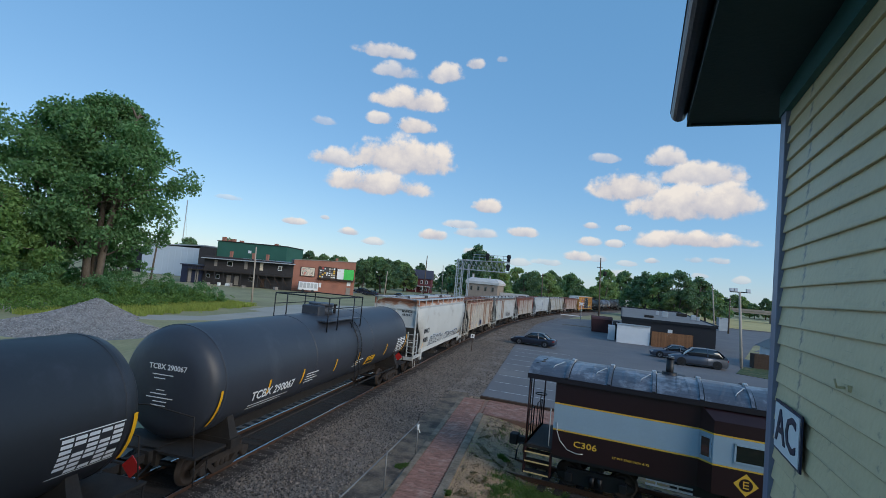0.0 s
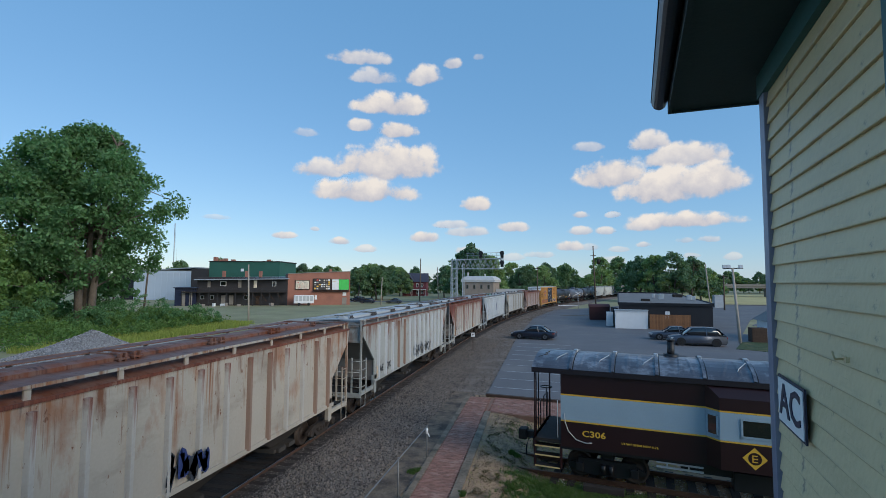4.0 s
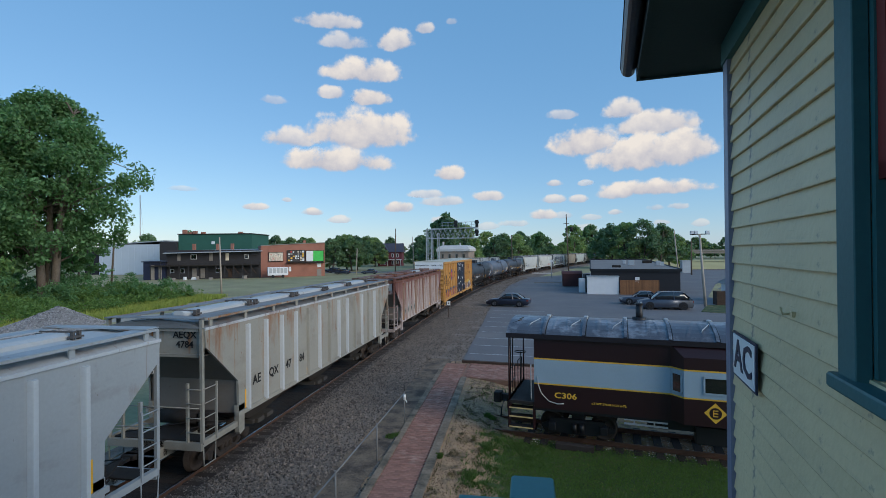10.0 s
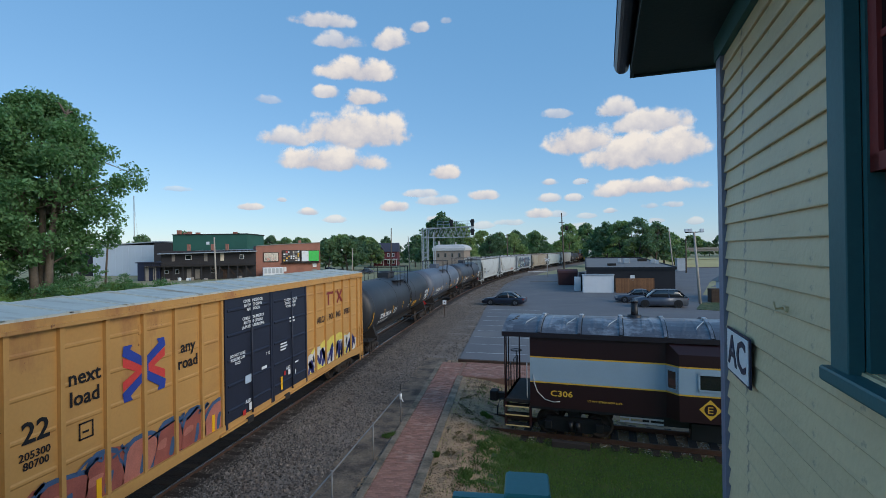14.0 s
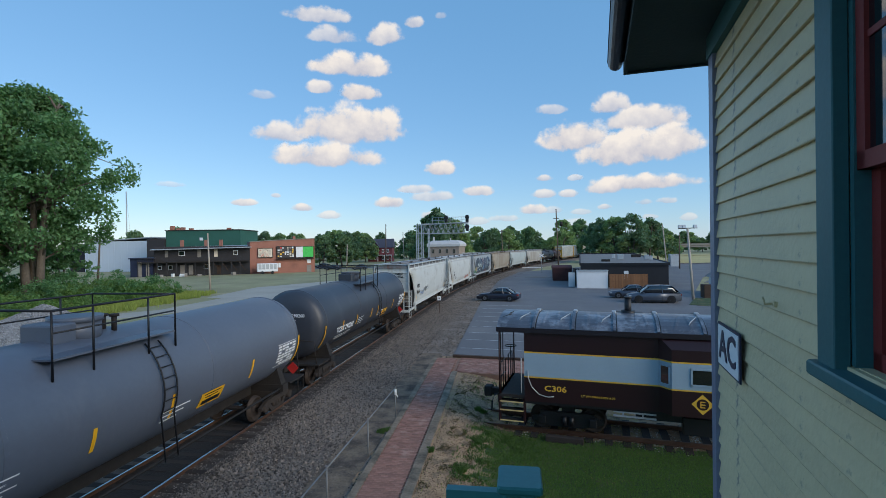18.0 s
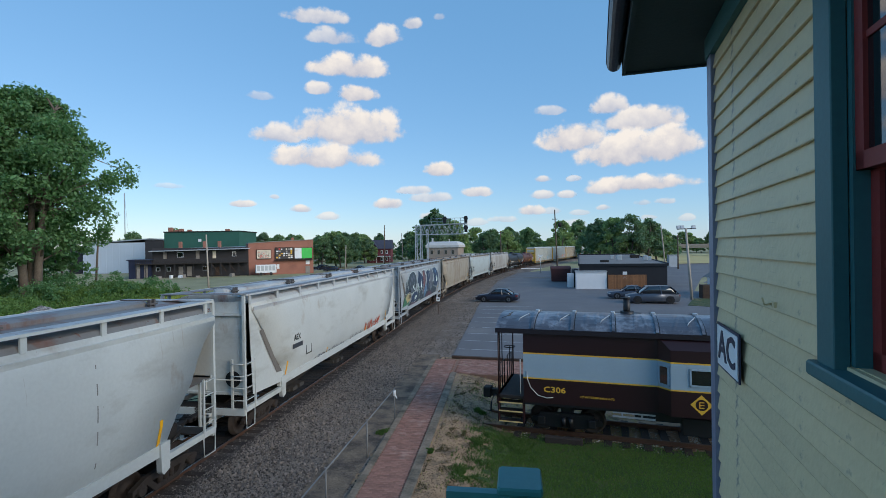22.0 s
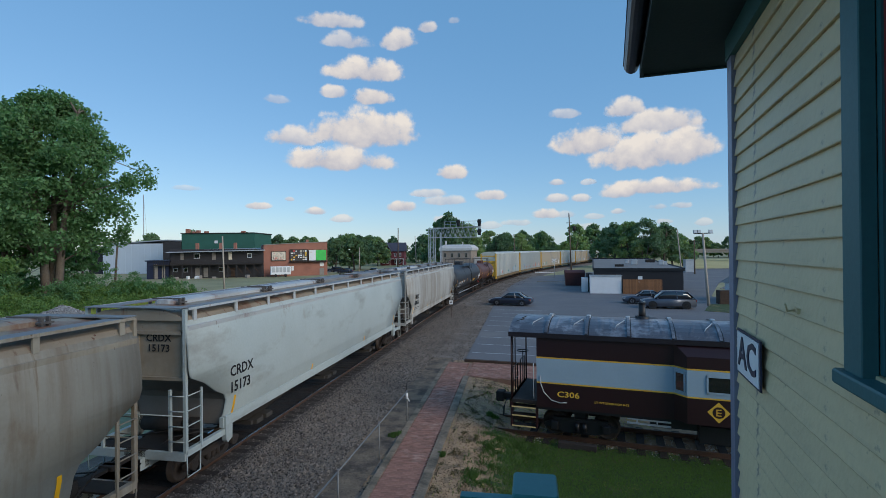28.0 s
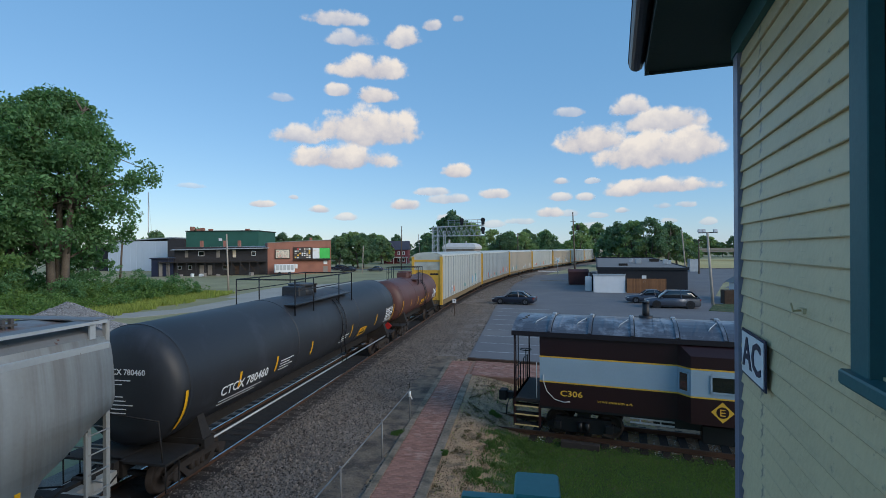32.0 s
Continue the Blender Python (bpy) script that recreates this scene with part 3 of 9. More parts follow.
def running_gear(car, L, u):
    """Trucks, wheels and couplers under a car of that length over its couplers."""
    for sy in (-1, 1):
        tr = part("truck", TRUCK, None, car, "brown grimy cast-steel truck", pose(0, sy * (L / 2 - 2.35), 0))
        for wy in (-0.89, 0.89):
            w = part("wheelset", WHEELSET, None, tr, "", pose(0, wy, 0.44))
            WHEELS.append((w, u))
        part("coupler", COUPLER, None, car, "", pose(0, sy * (L / 2 - 0.55), 0, 0, 0, 0 if sy < 0 else 180))
        part("air_hose", HOSE, None, car, "", pose(0, sy * (L / 2 - 0.5), 0, 0, 0, 0 if sy < 0 else 180))
    TRAIN.append((car, u, L))


RIBM, HATCH, BRACKET = {}, {}, {}


def side_patch(parent, name, cols, xfun, material, off=0.02, label=""):
    """A painted shape on a car's side: columns of (y, low, high), following the side."""
    mb = Mb()
    n = 5
    vs = []
    for y, a, b in cols:
        for k in range(n + 1):
            z = a + (b - a) * k / n
            vs.append((xfun(z) + off, y, z))
    fs = [(c * (n + 1) + k, (c + 1) * (n + 1) + k, (c + 1) * (n + 1) + k + 1, c * (n + 1) + k + 1) for c in range(len(cols) - 1) for k in range(n)]
    mb.add(vs, fs, True)
    return part(name, mb, material, parent, label)


def rib_y(B, ribs, k):
    """Where the k-th rib of a car's side stands; k + 0.5 is the middle of a panel."""
    return -B + 2.05 + (2 * B - 4.1) * k / (ribs - 1)


# how far a hopper side's end lies in from the car's end, by height
END_DIAG = ((1.0, 1.62), (2.3, 1.58), (3.55, 0.12), (4.22, 0.02))
END_LOW = ((1.0, 1.62), (1.9, 1.62), (2.1, 1.5), (2.3, 1.1), (2.65, 0.62), (2.9, 0.1), (3.1, 0.03), (4.22, 0.02))
END_ROUND = ((1.0, 1.6), (1.5, 1.52), (2.1, 1.2), (2.5, 0.8), (2.85, 0.36), (3.3, 0.04), (3.9, 0.04), (4.1, 0.2), (4.22, 0.42))
END_SWEEP = ((1.0, 2.0), (1.4, 1.98), (1.7, 1.9), (2.05, 1.75), (2.65, 1.24), (3.15, 1.0), (3.6, 0.66), (4.05, 0.08), (4.22, 0.04))
END_WEDGE = ((1.0, 2.4), (1.6, 2.36), (1.85, 2.3), (2.35, 1.7), (3.45, 0.98), (4.1, 0.5), (4.22, 0.46))


def hopper(u, L, label, paint, roofpaint, ribbed=True, ribs=16, walk_paint=None, ends=None, dark=None, bays=3, endpaint=None, trough=None, ribpaint=None, seams=(), lip=None, sheet_low=2.85):
    """A covered hopper: sides with cut-back ends, corner ladders, end sheets, trough hatches, roof walks, outlet bays."""
    car = thing("hopper_car", label, "hopper car", group="cars of the freight train")
    B = L / 2 - 0.75
    endpaint = endpaint or paint
    walk_paint = walk_paint or roofpaint
    ends = ends or (END_DIAG if ribbed else END_LOW)
    sheet_low = 3.32 if ends is END_DIAG else sheet_low
    ZT, ZB, WK = (4.07, 1.32, 0.23) if ribbed else (4.34, 1.2, 0.29)
    ZH = ZT - 0.1 if ribbed else ZT
    if ribbed:
        def xf(z):
            return 1.5
    else:
        def xf(z):
            return float(np.interp(z, (1.2, 1.5, 1.9, 2.5, 3.1, 3.6, 4.05, 4.34), (1.34, 1.44, 1.53, 1.575, 1.585, 1.565, 1.51, 1.42)))

    def inset(z):
        return float(np.interp(z, [p[0] for p in ends], [p[1] for p in ends]))
    cut = ends[0][1]
    zs = sorted({p[0] for p in ends if ZB + 0.02 < p[0] < ZT - 0.02} | {ZB, ZT} | (set() if ribbed else {ZB + (ZT - ZB) * i / 14 for i in range(15)}))
    # side shells, folded in a little at their cut ends
    mb = Mb()
    for sx in (-1, 1):
        vs = []
        for z in zs:
            h = B - inset(z)
            for k, f in enumerate((-h, -h, -h * 0.75, -h * 0.5, -h * 0.25, 0, h * 0.25, h * 0.5, h * 0.75, h, h)):
                vs.append((sx * (xf(z) - (0.07 if k in (0, 10) else 0.0)), f, z))
        mb.add(vs, [(i * 11 + k, i * 11 + k + 1, (i + 1) * 11 + k + 1, (i + 1) * 11 + k) for i in range(len(zs) - 1) for k in range(10)], not ribbed)
    part("body", mb, paint, car)
    for sy in (-1, 1):
        # upright end sheet, its ribs, and the slope of the bin running in under it
        ye = sy * (B - 0.16)
        q = Mb().add([(-1.4, ye, sheet_low), (1.4, ye, sheet_low), (1.4, ye, 3.9), (1.28, ye, ZT + 0.08), (-1.28, ye, ZT + 0.08), (-1.4, ye, 3.9)], [(0, 1, 2, 3, 4, 5)])
        part("end_sheet", q, endpaint, car)
        part("end_flange", Mb().box(-1.38, 1.38, *sorted((ye, ye + sy * 0.07)), sheet_low - 0.03, sheet_low + 0.05).box(-1.3, 1.3, *sorted((ye, ye + sy * 0.09)), 3.98, 4.06).box(-0.04, 0.04, *sorted((ye, ye + sy * 0.05)), sheet_low, 4.0), endpaint, car)
        # slope sheet: its darker default paint carries the shade of the hollow end
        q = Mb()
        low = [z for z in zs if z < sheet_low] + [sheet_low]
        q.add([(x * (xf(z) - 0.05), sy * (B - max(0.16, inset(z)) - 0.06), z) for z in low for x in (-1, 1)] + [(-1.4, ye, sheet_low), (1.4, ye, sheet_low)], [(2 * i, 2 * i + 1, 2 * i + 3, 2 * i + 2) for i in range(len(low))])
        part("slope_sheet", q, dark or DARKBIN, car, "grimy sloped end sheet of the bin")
        if ends is END_WEDGE:
            # narrower end bay behind the cut, with its folded wedge plate
            for sx in (-1, 1):
                part("end_bay", Mb().add([(sx * 1.46, sy * (B - 0.45), 1.4), (sx * 1.48, sy * (B - 2.5), 1.3), (sx * 1.5, sy * (B - 2.5), 3.2), (sx * 1.45, sy * (B - 2.5), ZT), (sx * 1.41, sy * (B - 0.35), ZT), (sx * 1.47, sy * (B - 0.3), 3.2)], [(0, 1, 2, 5), (5, 2, 3, 4)]), paint, car)
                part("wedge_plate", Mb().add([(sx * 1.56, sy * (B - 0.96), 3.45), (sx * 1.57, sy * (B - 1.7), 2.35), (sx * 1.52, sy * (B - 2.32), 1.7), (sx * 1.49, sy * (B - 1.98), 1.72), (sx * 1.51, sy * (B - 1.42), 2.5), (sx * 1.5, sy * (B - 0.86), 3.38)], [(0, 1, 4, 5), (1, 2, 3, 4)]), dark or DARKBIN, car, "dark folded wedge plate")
            part("end_hole", Mb().tube([(0.95, ye + sy * 0.004, 1.95), (0.95, ye + sy * 0.012, 1.95)], 0.26, 18), BLACK, car, "round opening in the end sheet")
    # roof and its shoulders
    xt = xf(ZT)
    r1, r2, r3 = (0.04, 0.16, 0.22) if ribbed else (0.1, 0.24, 0.32)
    sec = [(-xt, ZT), (-xt + 0.1, ZT + r1), (-0.9, ZT + r2), (0, ZT + r3), (0.9, ZT + r2), (xt - 0.1, ZT + r1), (xt, ZT)]
    part("roof", Mb().prism(sec, "y", -B + ends[-1][1] + 0.01, B - ends[-1][1] - 0.01), roofpaint, car)
    # roof walks on flat brackets along both edges, and across the ends
    n = int(L / 1.9)
    key = paint.name + str(lip is not None) + str(ribbed)
    if key not in BRACKET:
        BRACKET[key] = Mb().box(-0.02, 0.02, -0.06, 0.06, ZT - 0.02, ZT + WK).mesh("bracket", lip or paint)
    for sx in (-1, 1):
        x0, x1 = (1.0, 1.46) if sx > 0 else (-1.46, -1.0)
        part("roof_walk", Mb().box(x0, x1, -B + 0.1, B - 0.1, ZT + WK, ZT + WK + 0.025), walk_paint, car)
        part("walk_edge", Mb().box(*sorted((sx * 1.46, sx * 1.485)), -B + 0.1, B - 0.1, ZT + WK - 0.025, ZT + WK + 0.035), lip or paint, car)
        for k in range(n + 1):
            part("bracket", BRACKET[key], None, car, "", pose(sx * 1.43, -B + 0.4 + (2 * B - 0.8) * k / n, 0))
    for sy in (-1, 1):
        part("end_walk", Mb().box(-1.4, 1.4, sy * (B - 0.12) - 0.22, sy * (B - 0.12) + 0.16, ZT + WK + 0.035, ZT + WK + 0.055), walk_paint, car)
    # long trough hatch covers with rounded ends, and their clamps
    trough = trough or [roofpaint] * 4
    n = len(trough)
    for k in range(n):
        y0, y1 = -B + 1.0 + (2 * B - 2.0) * k / n, -B + 1.0 + (2 * B - 2.0) * (k + 1) / n - 0.07
        rs = []
        for f, w in ((0, 0.16), (0.06, 0.27), (0.2, 0.35), (y1 - y0 - 0.2, 0.35), (y1 - y0 - 0.06, 0.27), (y1 - y0, 0.16)):
            rs.append([(-w, y0 + f, ZH + 0.29), (-w, y0 + f, ZH + 0.38), (-w * 0.6, y0 + f, ZH + 0.43), (w * 0.6, y0 + f, ZH + 0.43), (w, y0 + f, ZH + 0.38), (w, y0 + f, ZH + 0.29)])
        hh = part("hatch", Mb().rings(rs), trough[k], car, "long trough hatch cover")
        for yc in (y0 + 0.16, y1 - 0.16):
            part("hatch_clamp", Mb().box(-0.44, 0.46, yc - 0.02, yc + 0.02, ZH + 0.43, ZH + 0.46).box(0.42, 0.5, yc - 0.1, yc - 0.05, ZH + 0.26, ZH + 0.47).box(0.42, 0.5, yc + 0.05, yc + 0.1, ZH + 0.26, ZH + 0.47).box(0.4, 0.53, yc - 0.14, yc + 0.14, ZH + 0.33, ZH + 0.37), CLAMP if trough[k] is not R_RUST else R_RUST, hh)
    # ribs: hat-shaped posts between the cut ends
    if ribbed:
        rr = random.Random(int(u * 10))
        for m_ in ribpaint or [paint]:
            if m_.name not in RIBM:
                RIBM[m_.name] = Mb().prism([(0, -0.075), (0.09, -0.052), (0.105, -0.042), (0.105, 0.042), (0.09, 0.052), (0, 0.075)], "z", ZB + 0.02, ZT - 0.16).mesh("rib", m_)
        for k in range(ribs):
            y = rib_y(B, ribs, k)
            for sx in (1, -1):
                part("rib", RIBM[rr.choice(ribpaint or [paint]).name], None, car, "", pose(1.5 * sx, y, 0, 0, 0, 0 if sx > 0 else 180))
        for sx in (1, -1):
            part("eave_strip", Mb().box(*sorted((sx * 1.498, sx * 1.53)), -B + 0.05, B - 0.05, ZT - 0.05, ZT + 0.02), (ribpaint or [paint])[-1], car)
    else:
        for sx in (1, -1):
            zl = 4.2
            h = B - inset(zl) - 0.05
            part("eave_lip", Mb().prism([(sx * (xf(zl) - 0.02), zl - 0.16), (sx * (xf(zl) + 0.025), zl - 0.15), (sx * (xf(zl) + 0.045), zl), (sx * (xf(zl) - 0.06), zl + 0.03)], "y", -h, h), lip or paint, car)
    for y in seams:                  # weld lines with grime in them
        side_patch(car, "seam", [(y - 0.014, 1.28, 3.8), (y + 0.014, 1.28, 3.8)], xf, GRIME, 0.004)
    # side sills, and bolster brackets under their ends
    q = Mb()
    for sx in (-1, 1):
        xs_ = 1.5 if ribbed else 1.4
        q.box(*sorted((sx * (xs_ - 0.06), sx * (xs_ + 0.045))), -B + cut - 0.1, B - cut + 0.1, ZB - 0.06, ZB + (0.07 if ribbed else 0.22))
    part("side_sill", q, paint, car)
    for sy in (-1, 1):
        yb = sy * (B - cut - 0.12)
        for sx in (-1, 1):
            part("bolster_bracket", Mb().prism([(yb - 0.16, ZB + 0.25), (yb + 0.16, ZB + 0.25), (yb + 0.14, 0.78), (yb - 0.06, 0.7), (yb - 0.14, 0.78)], "x", *sorted((sx * 1.36, sx * 1.5))), paint, car)
    # ends: platform, corner ladders on the end and round the side, steps
    for sy in (-1, 1):
        ye = sy * (B - 0.06)
        q = Mb()
        q.box(-1.42, 1.42, ye - 0.06, ye + 0.06, 0.84, 1.04).box(-0.3, 0.3, ye - 1.4, ye + 1.4, 0.6, 0.9)
        for x in (-1.41, 1.41):
            q.box(x - 0.04, x + 0.04, ye - 0.045, ye + 0.045, 1.04, ZT + WK)
        for sx in (-1, 1):
            q.box(*sorted((sx * 1.34, sx * 1.46)), *sorted((ye, ye - sy * (cut + 0.1))), 0.94, 1.1)
        for x in (-0.98, 0.98):
            q.box(x - 0.03, x + 0.03, ye - 0.035, ye + 0.035, 1.04, 2.6)
        part("end_frame", q, paint, car)
        part("end_platform", Mb().box(-1.3, 1.3, *sorted((ye - sy * 0.05, ye - sy * 0.55)), 1.03, 1.07).box(-0.5, 0.5, *sorted((ye - sy * 0.5, ye - sy * 1.9)), 0.98, 1.03), IRON, car)
        for sx in (-1, 1):
            ld = part("corner_ladder", Mb().box(*sorted((sx * 1.44, sx * 1.49)), *sorted((ye - sy * 0.5, ye - sy * 0.55)), 1.0, 2.55), paint, car)
            for k in range(4):
                z = 1.32 + 0.38 * k
                part("rung", Mb().tube([(sx * 0.98, ye + sy * 0.06, z), (sx * 1.41, ye + sy * 0.06, z)], 0.016, 5), paint, ld)
                part("rung", Mb().tube([(sx * 1.46, ye, z), (sx * 1.46, ye - sy * 0.52, z)], 0.016, 5), paint, ld)
            part("step", Mb().tube([(sx * 1.44, ye, 1.0), (sx * 1.44, ye - sy * 0.02, 0.42), (sx * 1.44, ye - sy * 0.5, 0.42), (sx * 1.44, ye - sy * 0.52, 1.0)], 0.02, 5), paint, car)
        part("grab_rail", Mb().tube([(-1.38, ye + sy * 0.1, 1.98), (1.38, ye + sy * 0.1, 1.98)], 0.016, 5), paint, car)
        part("air_tank", Mb().tube([(-0.7, ye - sy * 1.1, 1.32), (0.55, ye - sy * 1.1, 1.32)], 0.2, 10).box(0.6, 0.95, *sorted((ye - sy * 0.9, ye - sy * 1.25)), 1.1, 1.5, 0.03), IRON, car)
        part("brake_pipe", Mb().tube([(0.3, ye, 0.9), (0.5, ye - sy * 0.6, 1.15), (1.0, ye - sy * 0.9, 1.2), (1.1, ye - sy * 1.8, 1.05)], 0.022, 5).tube([(-1.2, ye - sy * 0.3, 1.1), (0.9, ye - sy * 0.45, 1.45), (1.15, ye - sy * 1.5, 1.1)], 0.018, 5), IRON, car)
    # outlet bays
    for k in range(bays):
        y = (k - (bays - 1) / 2) * (2 * B - 2 * cut) / bays
        w = (2 * B - 2 * cut) / bays / 2
        q = Mb()
        q.rings([[(-1.3, y - w, ZB), (1.3, y - w, ZB), (1.3, y + w, ZB), (-1.3, y + w, ZB)], [(-0.65, y - 0.5, 0.5), (0.65, y - 0.5, 0.5), (0.65, y + 0.5, 0.5), (-0.65, y + 0.5, 0.5)]])
        part("outlet", q, OUTLET, car)
        gt = part("outlet_gate", Mb().box(-0.85, 0.85, y - 0.62, y + 0.62, 0.36, 0.48).box(0.85, 0.98, y - 0.5, y - 0.1, 0.36, 0.5).box(0.85, 0.98, y + 0.1, y + 0.5, 0.36, 0.5), GATE, car, "grimy steel outlet gate")
    running_gear(car, L, u)
    for y, z0, z1 in ((-B + cut + 0.35, 1.36, 1.95), (-B * 0.3, 1.36, 1.65), (B * 0.3, 1.36, 1.65), (B - cut - 0.3, 1.36, 2.05)):
        side_patch(car, "reflector", [(y - 0.05, z0, z1), (y + 0.05, z0, z1)], xf, ORANGE, 0.006, "yellow reflective strip")
    return car, B, xf


def tank(u, L, label, paint, dome=0.0, radius=1.53, mark=None, number=None, white=None, rails=1.7, ladder_paint=None):
    """A tank car: barrel with dished heads, manway, platform with railing, ladders, stripes and lettering."""
    car = thing("tank_car", label, "tank car", group="cars of the freight train")
    B = L / 2 - 0.95
    zc = 1.12 + radius
    n = 40
    rs = []
    for y, r in [(-B, 0.25), (-B + 0.05, 0.62), (-B + 0.16, 0.86), (-B + 0.34, 0.965), (-B + 0.6, 1.0)] + [(-B + 0.6 + (2 * B - 1.2) * k / 10, 1.0) for k in range(1, 10)] + [(B - 0.6, 1.0), (B - 0.34, 0.965), (B - 0.16, 0.86), (B - 0.05, 0.62), (B, 0.25)]:
        rs.append([(radius * r * math.sin(6.28318 * i / n), y, zc + radius * r * math.cos(6.28318 * i / n)) for i in range(n)])
    part("barrel", Mb().rings(rs, True, True), paint, car)
    mat2 = ladder_paint or paint
    # jacket bands
    for y in (-B + 0.62, -B * 0.33, B * 0.33, B - 0.62):
        rr = [[((radius + d) * math.sin(6.28318 * i / n), yy, zc + (radius + d) * math.cos(6.28318 * i / n)) for i in range(n)] for yy, d in ((y - 0.05, 0), (y - 0.04, 0.012), (y + 0.04, 0.012), (y + 0.05, 0))]
        part("band", Mb().rings(rr, False), paint, car)
    top = zc + radius
    part("manway", Mb().tube([(0, dome - 0.0, top - 0.15), (0, dome, top + 0.3)], 0.5, 20).tube([(0, dome, top + 0.3), (0, dome, top + 0.42)], 0.54, 20).box(-0.4, 0.4, dome - 0.95, dome - 0.35, top - 0.1, top + 0.34, 0.04), mat2, car)
    for k in range(3):
        part("valve", Mb().tube([(0.3 - 0.3 * k, dome + 0.75, top - 0.05), (0.3 - 0.3 * k, dome + 0.75, top + 0.3)], 0.06, 8).tube([(0.3 - 0.3 * k, dome + 0.75, top + 0.3), (0.3 - 0.3 * k, dome + 0.75, top + 0.36)], 0.11, 8), IRON, car)
    part("platform", Mb().box(-1.2, -0.45, dome - rails, dome + rails, top - 0.22, top - 0.18).box(0.45, 1.2, dome - rails, dome + rails, top - 0.22, top - 0.18), mat2, car, "steel grating platform")
    for sx in (-1, 1):
        q = Mb()
        x = sx * 1.2
        q.tube([(x, dome - rails, top - 0.6), (x, dome - rails, top + 0.75), (x, dome + rails, top + 0.75), (x, dome + rails, top - 0.6)], 0.028, 6)
        for y in (dome - rails / 2.2, dome + rails / 2.2):
            q.tube([(x, y, top - 0.6), (x, y, top + 0.75)], 0.024, 6)
        q.tube([(x, dome - rails, top + 0.32), (x, dome + rails, top + 0.32)], 0.02, 6)
        part("handrail", q, BLACK, car, "black pipe handrail")
    for sy in (-1, 1):
        part("end_rail", Mb().tube([(-1.2, dome + sy * rails, top + 0.75), (1.2, dome + sy * rails, top + 0.75)], 0.028, 6), BLACK, car)
    # side ladder bent over the barrel
    for sx in (-1, 1):
        q = Mb()
        for dy in (-0.22, 0.22):
            q.tube([(sx * (radius + 0.07) * math.sin(a), dome + 1.0 + dy, zc + (radius + 0.07) * math.cos(a)) for a in [0.75 + 0.17 * i for i in range(8)]] + [(sx * (radius + 0.06), dome + 1.0 + dy, 1.0)], 0.022, 5)
        for i in range(7):
            a = 0.85 + 0.17 * i
            q.tube([(sx * (radius + 0.07) * math.sin(a), dome + 0.78, zc + (radius + 0.07) * math.cos(a)), (sx * (radius + 0.07) * math.sin(a), dome + 1.22, zc + (radius + 0.07) * math.cos(a))], 0.016, 5)
        part("ladder", q, BLACK, car)
    # underframe: sill, bolsters, saddles, side pipe
    under = mat2 if mat2 is not paint else IRON
    part("underframe", Mb().box(-0.2, 0.2, -L / 2 + 0.6, L / 2 - 0.6, 0.72, 1.05), under, car)
    for sy in (-1, 1):
        y = sy * (L / 2 - 2.35)
        part("bolster", Mb().box(-1.45, 1.45, y - 0.2, y + 0.2, 0.85, 1.1).rings([[(-1.4, y - 0.18, 1.05), (1.4, y - 0.18, 1.05), (1.4, y + 0.18, 1.05), (-1.4, y + 0.18, 1.05)], [(-1.15, y - 0.12, 1.75), (1.15, y - 0.12, 1.75), (1.15, y + 0.12, 1.75), (-1.15, y + 0.12, 1.75)]]), under, car)
    for sy in (-1, 1):
        y = sy * (L / 2 - 0.75)
        part("end_platform", Mb().box(-1.45, 1.45, min(y, y - sy * 1.2), max(y, y - sy * 1.2), 0.98, 1.04), IRON, car)
        for x in (-1.42, 1.42):
            part("step", Mb().tube([(x, y - sy * 0.5, 1.0), (x, y - sy * 0.5, 0.35), (x, y - sy * 0.05, 0.35), (x, y - sy * 0.05, 1.0)], 0.022, 5), IRON, car)
        part("end_rail", Mb().tube([(-1.3, y - sy * 0.1, 1.0), (-1.3, y - sy * 0.1, 2.0), (-0.2, y - sy * 0.1, 2.12), (1.2, y - sy * 0.1, 2.0), (1.3, y - sy * 0.1, 1.0)], 0.02, 5), IRON, car)
    q = Mb().tube([(1.32, -B + 1.2, 0.95), (1.32, B - 1.2, 0.95)], 0.035, 6).tube([(-1.32, -B + 1.2, 0.95), (-1.32, B - 1.2, 0.95)], 0.035, 6)
    part("side_pipe", q, GALV if rails > 2.5 else IRON, car, "steel safety rail along the sill")
    running_gear(car, L, u)

    def xf(z):
        return math.sqrt(max(0.01, radius ** 2 - (z - zc) ** 2))
    # reflective strips and lettering
    for y, z0, z1 in ((-B + 0.45, 1.62, 2.6), (-B + 2.75, 2.0, 2.5), (-B + 4.85, 2.0, 2.5), (-B + 7.5, 2.0, 2.5), (B - 7.4, 1.9, 2.5), (B - 3.7, 1.9, 2.5), (B - 0.42, 1.7, 2.7)):
        side_patch(car, "reflector", [(y - 0.05, z0, z1), (y + 0.05, z0, z1)], xf, ORANGE, 0.012, "yellow reflective strip")
    pl = side_patch(car, "placard", [(B - 6.2, 1.72, 2.12), (B - 5.7, 1.72, 2.12), (B - 5.15, 1.72, 2.12)], xf, ORANGE, 0.012, "yellow placard with dark print")
    for z0, z1, y0, y1 in ((1.78, 1.9, -6.08, -5.26), (1.96, 1.99, -6.0, -5.4), (2.04, 2.07, -6.05, -5.3)):
        side_patch(pl, "print", [(B + y0, z0, z1), (B + y1, z0, z1)], xf, BLACK, 0.018)
    wh = white or WHITE
